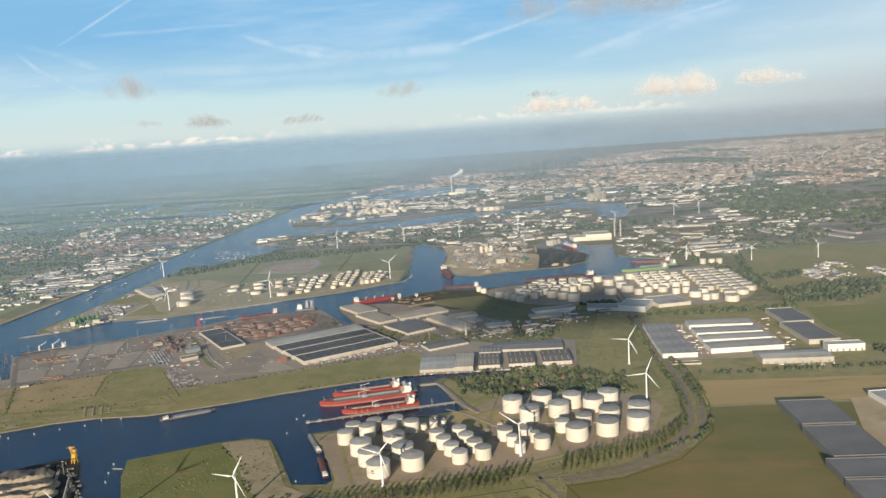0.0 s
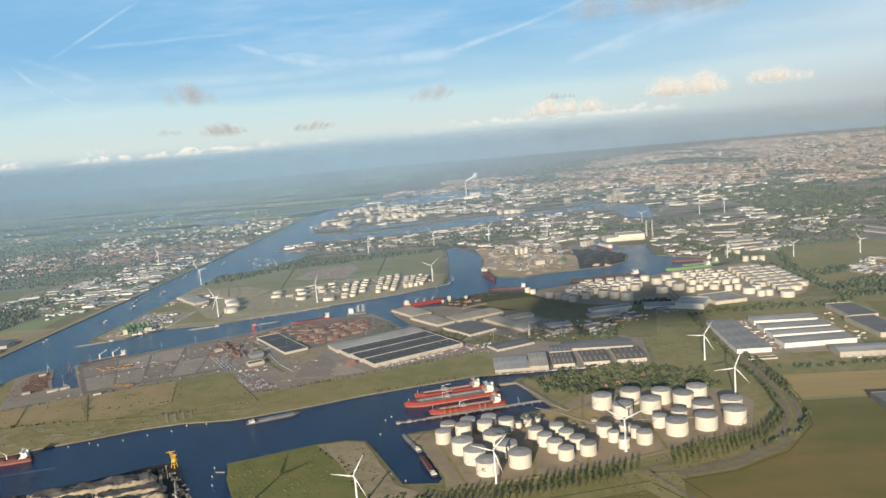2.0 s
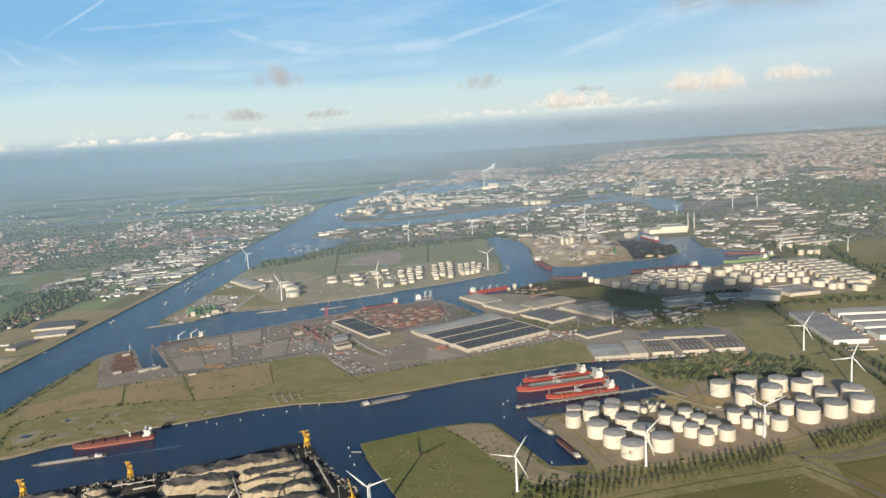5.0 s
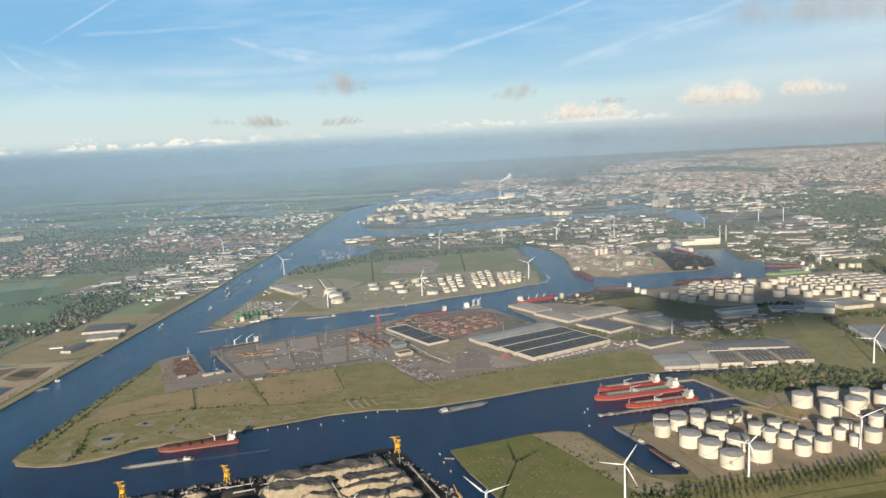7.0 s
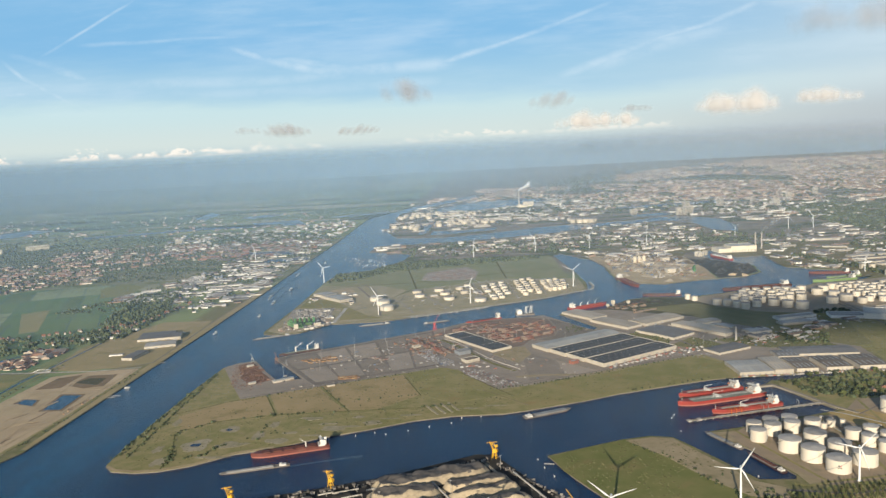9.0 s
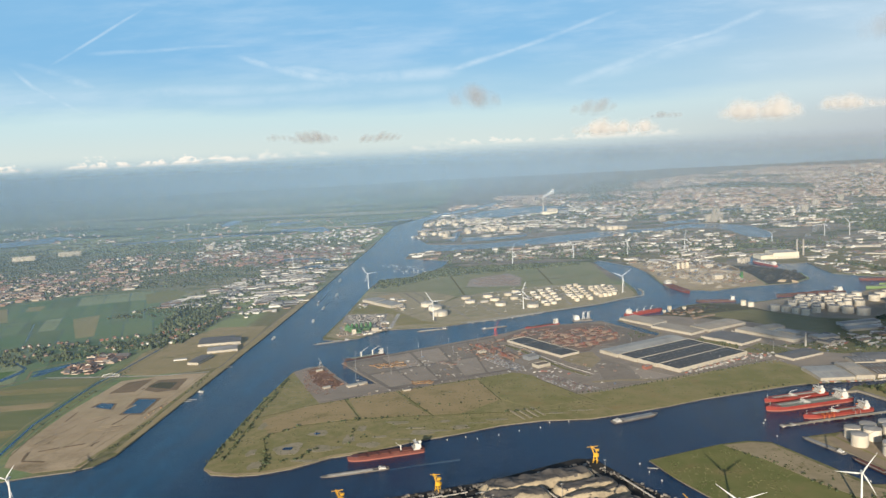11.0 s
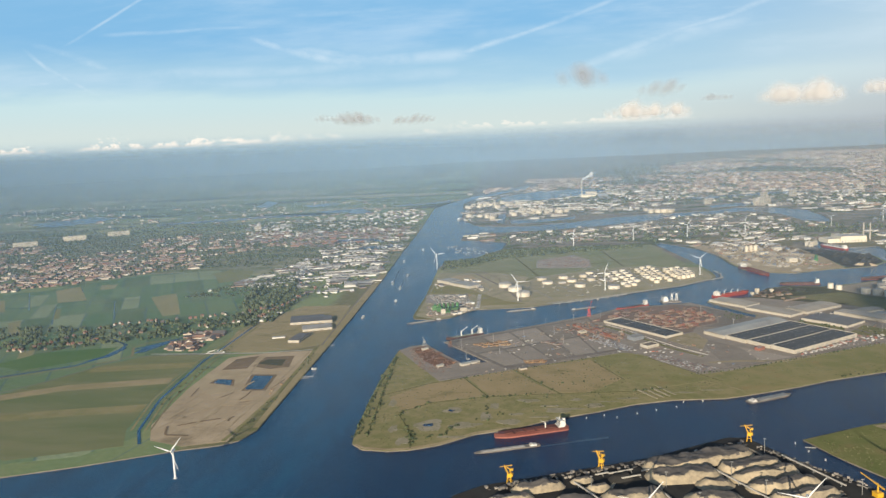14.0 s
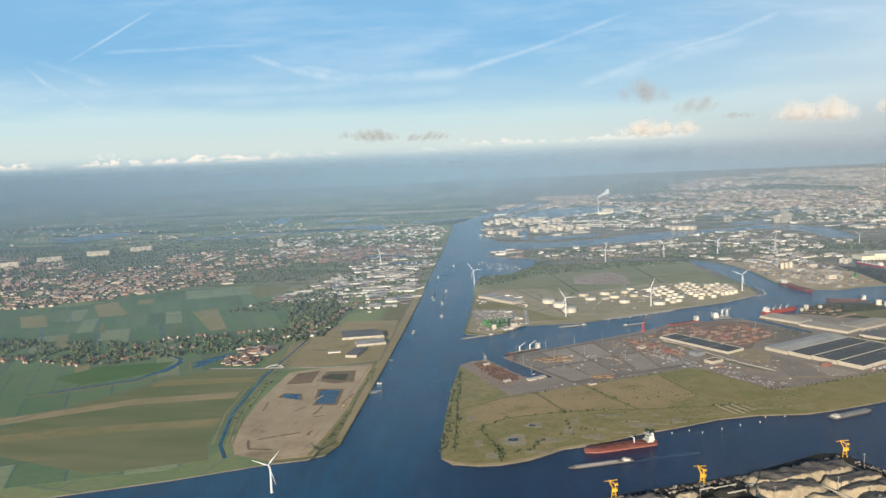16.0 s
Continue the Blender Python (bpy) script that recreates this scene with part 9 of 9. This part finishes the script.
clutter("site_machines", [(-386, 350), (-383, 372), (-380, 372), (-382, 345)], 9, 1.4, (0.4, 1.0), (0.3, 0.6), PALLETS, "orange and yellow earth-moving machines", 0.9, 10)
QUAY_STEEL = palette("dusty_quay_steel", [(0.10, 0.095, 0.09), (0.16, 0.15, 0.14), (0.24, 0.22, 0.20), (0.06, 0.058, 0.055), (0.34, 0.31, 0.27)], 0.8)
clutter("quay_hoppers", strip([(-168, 276), (-208, 258.5), (-229, 251.5), (-270, 236.5)], 4.0), 120, 0.9, (0.4, 2.2), (0.3, 1.1), QUAY_STEEL, "dusty hoppers, grabs and rail gear along the coal quay", 0.4, 24)
clutter("yard_gear", strip([(-166, 272), (-150, 250), (-140, 236)], 3.0), 50, 0.9, (0.3, 1.6), (0.2, 0.8), QUAY_STEEL, "dusty gear and coal spill beside a conveyor", 0.9, 25)
heap("sand_mound", 56, 673, 18, 6, 1.6, -0.5, PALE_SAND, "pale heap of sand and gravel", "heaps of the gravel yard", 3, 0.3)
for x, y, L, W, a, m in ((-285, 391, 6, 3.0, 0.6, PALE_ROOF), (-280, 394.5, 5, 3.0, 0.6, GREY_ROOF), (-299, 388.5, 4, 2.2, 0.6, PALE_ROOF), (-253.5, 380.3, 4, 2.2, 0.45, DARK_ROOF), (-311, 424, 4, 2, 0.6, PALE_ROOF)):
    c, d = math.cos(a), math.sin(a)
    warehouse([(x + u * L / 2 * c - v * W / 2 * d, y + u * L / 2 * d + v * W / 2 * c) for u, v in ((-1, 1), (1, 1), (1, -1), (-1, -1))], 0.9, CLAD, m, "small pale shed on the yard", rise=0.3)
for x, y, n, r in ((-214, 466, 3, 4), (-209, 458, 3, 4), (-201, 448, 4, 5), (-199, 443, 4, 4), (-217, 472, 2, 4), (-191.5, 449.5, 1, 2), (-205, 462, 3, 3), (-196, 446, 3, 2)): container_stack(x, y, 2.2, n, r, 3, "long stack of orange-brown containers")
for x, y in ((-238, 436), (-234, 433), (-230, 430)): container_stack(x, y, 0.55, 2, 2, 1, "low stack of blue and grey containers")
for x, y, r, h in ((-16, 772, 1.8, 5.5), (-11, 774, 1.8, 5.5), (-6, 776, 1.8, 5.5)):
    t = thing("silo", x, y, 0.06, 0, "tall yellowish silo of the gravel yard", "silo", "silos of the gravel yard")
    s = Shape()
    s.drum(0, 0, [(r, 0), (r, h), (r * 0.3, h + 1)], 18)
    s.made("shell", CREAM_PAINT, t)
t = thing("loading_tower", 25, 702, 0.06, 0.4, "green steel loading tower beside the coal wharf", "tower")
for k in range(3):
    s = Shape()
    s.box(0, 0, k * 2.0, 2.4 - 0.3 * k, 2.2 - 0.2 * k, 1.9)
    s.made("stage", GREEN_STEEL, t)


def arch_bridge(p, q):
    """A short white bridge with two bowed girders."""
    a, b = Vector(p), Vector(q)
    t = thing("arch_bridge", *((a + b) / 2), 0.15, math.atan2(b.y - a.y, b.x - a.x), "white arched bridge over the drainage canal", "bridge")
    L = (b - a).length
    s = Shape()
    s.box(0, 0, 0, L, 1.8, 0.15)
    s.made("deck", CONCRETE, t)
    for v in (-0.9, 0.9):
        s = Shape()
        for i in range(10):
            u0, u1 = i / 10, (i + 1) / 10
            s.tube((L * (u0 - 0.5), v, 0.1 + 4 * 1.5 * u0 * (1 - u0)), (L * (u1 - 0.5), v, 0.1 + 4 * 1.5 * u1 * (1 - u1)), 0.1, n=6)
        s.made("girder", BRIGHT_CLAD, t)


arch_bridge((-447, 426), (-436, 427))
landing_stage(-375, 375, 0.0, 8, "wooden landing stage at the canal bank")
for k, (poly, n, r, h) in enumerate(((strip([(-200, 472), (-191, 460), (-176, 430)], 1.6), 26, 0.5, 0.7), ([(-84, 466), (-70, 480), (-63, 468), (-56, 453), (-62, 440), (-72, 457)], 60, 0.7, 0.9), ([(-59, 441), (-42, 459), (-33, 447), (-28, 438), (-44, 428)], 30, 0.6, 0.8), ([(-34, 452), (-24, 452), (8, 462), (30, 440), (34, 427), (-4, 428)], 60, 0.7, 0.9), ([(-46, 580), (-36, 578), (-30, 562), (-44, 562)], 40, 0.8, 0.8), ([(-114, 507), (-104, 492), (-108, 478), (-118, 480)], 26, 0.7, 0.8))):
    wood("bushes", poly, n, r, h, "bushes and young trees on a harbour verge", 120 + k)
wood("trees", [(12, 464), (34, 470), (40, 452), (31, 434), (8, 436)], 150, 1.3, 1.7, "dark trees among the docks", 130)
wood("trees", [(52, 520), (78, 524), (84, 514), (58, 512)], 40, 1.2, 1.6, "trees behind the offices", 131)
white_trailers("trailers", [(-14, 440), (-7, 436), (11, 455), (4, 464)], 44, 0.7, 8, "white and grey tanks and trailers beside a dock")
white_trailers("trailers", strip([(-42, 373.5), (38, 379)], 2.0), 36, 0.0, 9, "goods along the waterside sheds")
# bushes along ditches and shore
g = random.Random(93)
s = Shape()
for line, k in (([(-312, 316), (-299, 329), (-272, 336), (-256, 338), (-199, 341), (-186, 345)], 40), ([(-271, 300), (-272, 338)], 6), ([(-322, 287), (-325, 366), (-327, 412)], 90), ([(-327, 284), (-328, 330), (-328, 376)], 70), ([(-312, 314), (-304, 292), (-302, 280)], 26), ([(-303, 283), (-290, 288), (-284, 300)], 18), ([(-304, 292), (-302, 275)], 8), ([(-259, 381), (-236, 338)], 6), ([(-104, 356), (-54, 374)], 16), ([(-379, 300), (-378, 420)], 30), ([(-432, 330), (-437, 440)], 14)):
    for i in range(k):
        u = g.random() * (len(line) - 1)
        p = Vector(line[int(u)]).lerp(Vector(line[int(u) + 1]), u % 1)
        small_clump(s, p.x + g.gauss(0, 0.7), p.y + g.gauss(0, 0.7), 0.05, g.uniform(0.35, 0.9), g, g.uniform(0.4, 1.0))
for x, y in scatter([(-320, 290), (-260, 300), (-160, 345), (-200, 400), (-290, 360)], 60, g): small_clump(s, x, y, 0.05, g.uniform(0.25, 0.6), g, 0.5)
tagged(s.made("bushes", LEAF_MASS), "scattered bushes along ditches and shore", "bushes", kind="stuff")
TUFT = material("grass_tufts", (0.140, 0.140, 0.060), (0.200, 0.182, 0.090), 0.2, 0.95, island=0.3, spec=0.1)


def tufts(poly, count, label, seed, big=0.6):
    """Low tussocks of rank and dry grass."""
    q = random.Random(seed)
    s = Shape()
    for x, y in scatter(poly, count * 2, q):
        if noise.noise(Vector((x * 0.05, y * 0.05, seed))) > -0.1 and not wet(x, y): small_clump(s, x, y, 0.04, q.uniform(0.25, big), q, q.uniform(0.08, 0.2))
    tagged(s.made("tussocks", TUFT), label, "grass", kind="stuff")


tufts([(-326, 284), (-311, 276), (-290, 282), (-261, 298), (-224, 317), (-185, 332), (-150, 337), (-105, 357), (-54, 375), (-42, 402), (-101, 392), (-149, 369), (-166, 364), (-196, 406), (-259, 378), (-297, 360), (-326, 410)], 700, "low tussocks of rank grass on the point", 1, 0.6)
tufts([(-141, 264), (-145, 277), (-102, 295), (-88, 284), (-76, 250), (-66, 226), (-100, 175), (-118, 216)], 500, "tussocks on the meadow between docks", 2)
tufts([(-60, 243), (-4, 254), (46, 271), (78, 303), (80, 296), (24, 246), (10, 200), (-64, 200)], 700, "rank grass beside the tree-lined road", 4)
tufts([(44, 424), (46, 382), (80, 382), (80, 470), (56, 500), (14, 470)], 420, "tussocks between docks and road", 5, 0.7)


# ---- clouds ----
def cloud_material(name, col, cover, ratio, seed, soft, lean_x, ragged):
    """Water droplets: rounded heads over a flat base, thin at the ragged rim."""
    m = bpy.data.materials.new(name)
    m.use_nodes = True
    n = Nodes(m.node_tree)
    p = n.add("TexCoord").outputs["Object"]
    x, y, z = n.add("SeparateXYZ", {0: p}).outputs
    q = n.add("CombineXYZ", {0: n.math("MULTIPLY", x, ratio), 1: n.math("ADD", n.math("MULTIPLY", y, 0.6), seed), 2: z}).outputs[0]
    # a row of rounded heads that run into one another
    g = random.Random(seed)
    flatq = n.add("CombineXYZ", {0: n.math("MULTIPLY", n.math("ADD", x, n.math("MULTIPLY", z, lean_x)), ratio), 1: n.math("MULTIPLY", y, 0.5), 2: z}).outputs[0]
    k = max(3, int(1.3 * ratio / 0.62) + 1)
    body = None
    for i in range(k):
        u = 2 * i / (k - 1) - 1
        r = g.uniform(0.66, 1.0) * (1 - 0.3 * u * u)
        dist = n.add("VectorMath", {0: flatq, 1: (ratio * 0.66 * (u + g.uniform(-0.06, 0.06)), g.uniform(-0.1, 0.1), -0.5 + 0.42 * r)}, operation="DISTANCE").outputs["Value"]
        e = n.math("SUBTRACT", r, dist)
        body = e if body is None else n.add("Math", {0: body, 1: e, 2: 0.25}, operation="SMOOTH_MAX").outputs[0]
    f = n.noise(q, 0.8, 3, 0.5)
    puff = n.add("TexVoronoi", {"Vector": q, "Scale": 2.3, "Smoothness": 0.6}, feature="SMOOTH_F1").outputs["Distance"]
    d = n.math("ADD", n.math("ADD", body, -0.02), n.math("MULTIPLY", n.math("SUBTRACT", f, 0.5), ragged))
    d = n.math("ADD", d, n.math("MULTIPLY", n.math("SUBTRACT", 0.42, puff), 0.16))
    a = n.math("MULTIPLY", n.ramp(d, 0.0, soft), n.math("MULTIPLY", n.ramp(z, -0.98, -0.35), n.ramp(n.math("ABSOLUTE", x), 1.0, 0.8)))
    a = n.math("MULTIPLY", a, n.ramp(z, 1.0, 0.85))
    bump = n.add("Bump", {"Height": n.math("SUBTRACT", n.math("ADD", body, n.math("MULTIPLY", f, 0.5)), n.math("MULTIPLY", puff, 0.6)), "Strength": 0.5, "Distance": 0.5})
    lit = n.add("MixShader", {0: 0.3, 1: n.add("BsdfDiffuse", {"Color": (*col, 1), "Normal": bump}), 2: n.add("BsdfTranslucent", {"Color": (*col, 1)})})
    n.add("OutputMaterial", {"Surface": n.add("MixShader", {0: n.math("MULTIPLY", a, cover), 1: n.add("BsdfTransparent"), 2: lit})})
    return m


PUFF, WISP = (0.56, 0.55, 0.555), (0.32, 0.325, 0.355)


def cloud(x, y, z, L, D, H, col, cover, seed, label, soft=0.5, lean_x=0.0, ragged=1.2):
    """A cloud of two bent sheets of droplets, one behind the other."""
    s = Shape()
    nu, nv = 18, 8
    for k in range(2):
        y0 = (k - 0.5) / 1.3
        rows = [[(i / nu * 2 - 1, y0 + 0.25 * math.cos(2.2 * (i / nu - 0.5)) * math.cos(2.0 * (j / nv - 0.5)) - 0.2, j / nv * 2 - 1) for i in range(nu + 1)] for j in range(nv + 1)]
        s.rings(rows, close=False, caps=(False, False))
    ob = s.made("cloud", cloud_material("cloud", col, cover, L / H, seed * 3.7, soft, lean_x, ragged), None, "", True)
    ob.matrix_basis = pose(x, y, z) @ Matrix.Diagonal((L / 2, D / 2, H / 2, 1))
    return tagged(ob, label, "cloud", "clouds", "structure")


DARK_CLOUD, FAIR_CLOUD = "small ragged grey evening cloud", "sunlit cream cumulus cloud"
for row in (
    (-212, 454, 161, 36, 14, 27, WISP, 0.62, 1, DARK_CLOUD, 0.9, 0.25, 0.6), (-532, 1167, 171, 50, 24, 22, WISP, 0.40, 2, DARK_CLOUD, 0.9, 0.1, 0.7), (-535, 1415, 180, 118, 40, 44, WISP, 0.60, 3, DARK_CLOUD, 0.8, 0.2, 0.45),
    (-475, 1949, 194, 140, 40, 50, WISP, 0.60, 4, DARK_CLOUD, 0.8, -0.3, 0.3), (-91, 810, 174, 60, 20, 34, WISP, 0.52, 5, DARK_CLOUD, 0.9, -0.3, 0.6), (194, 2448, 206, 380, 90, 92, PUFF, 0.85, 6, FAIR_CLOUD, 0.8, 0.0, 0.55),
    (408, 1776, 210, 240, 80, 96, PUFF, 0.92, 7, FAIR_CLOUD, 0.75, 0.0, 0.45), (610, 1783, 213, 200, 60, 68, PUFF, 0.8, 8, FAIR_CLOUD, 0.8, 0.0, 0.5),
    (67, 453, 190, 150, 40, 34, WISP, 0.45, 9, DARK_CLOUD, 0.9, 0.0, 0.7), (80, 1238, 179, 62, 30, 20, WISP, 0.45, 10, DARK_CLOUD, 0.9, 0.0, 0.5),
):
    cloud(*row)
# the broad cloud behind the aircraft whose shadow lies on the harbour
cloud(-212, -652, 300, 160, 90, 44, PUFF, 0.97, 12, "broad cumulus cloud that shades part of the harbour", 0.3, 0.0, 0.5)


def smoke(x, y, z, L, rot, mat, seed, label, puffs=70):
    q = random.Random(seed)
    s = Shape()
    for i in range(puffs):
        a = (i + q.random()) / puffs
        clump(s, a * L, q.gauss(0, 0.10 + 0.12 * a) * L * 0.5, a * L * 0.45 + q.gauss(0, 0.05 + 0.10 * a) * L * 0.4, (0.05 + 0.10 * a) * L, q, 0.8)
    ob = s.made("smoke", mat, None, "", True)
    ob.matrix_basis = pose(x, y, z, 0, 0, rot)
    tagged(ob, label, "smoke", kind="structure")


def smoke_material(name, col, cover):
    m = bpy.data.materials.new(name)
    m.use_nodes = True
    n = Nodes(m.node_tree)
    f = n.ramp(n.noise(n.add("TexCoord").outputs["Object"], 0.25, 4), 0.3, 0.65, cover * 0.3, cover)
    n.add("OutputMaterial", {"Surface": n.add("MixShader", {0: f, 1: n.add("BsdfTransparent"), 2: n.add("BsdfDiffuse", {"Color": (*col, 1)})})})
    return m


STEAM, SMOKE = material("steam", (0.62, 0.62, 0.63), (0.56, 0.57, 0.58), 0.2, 0.95, spec=0.0), smoke_material("smoke", (0.25, 0.26, 0.28), 0.3)
smoke(-96, 1618, 35, 26, 25, STEAM, 1, "white steam blowing from a chimney", 40)
smoke(128, 820, 21, 26, 30, SMOKE, 2, "thin smoke drifting from two chimneys", 9)
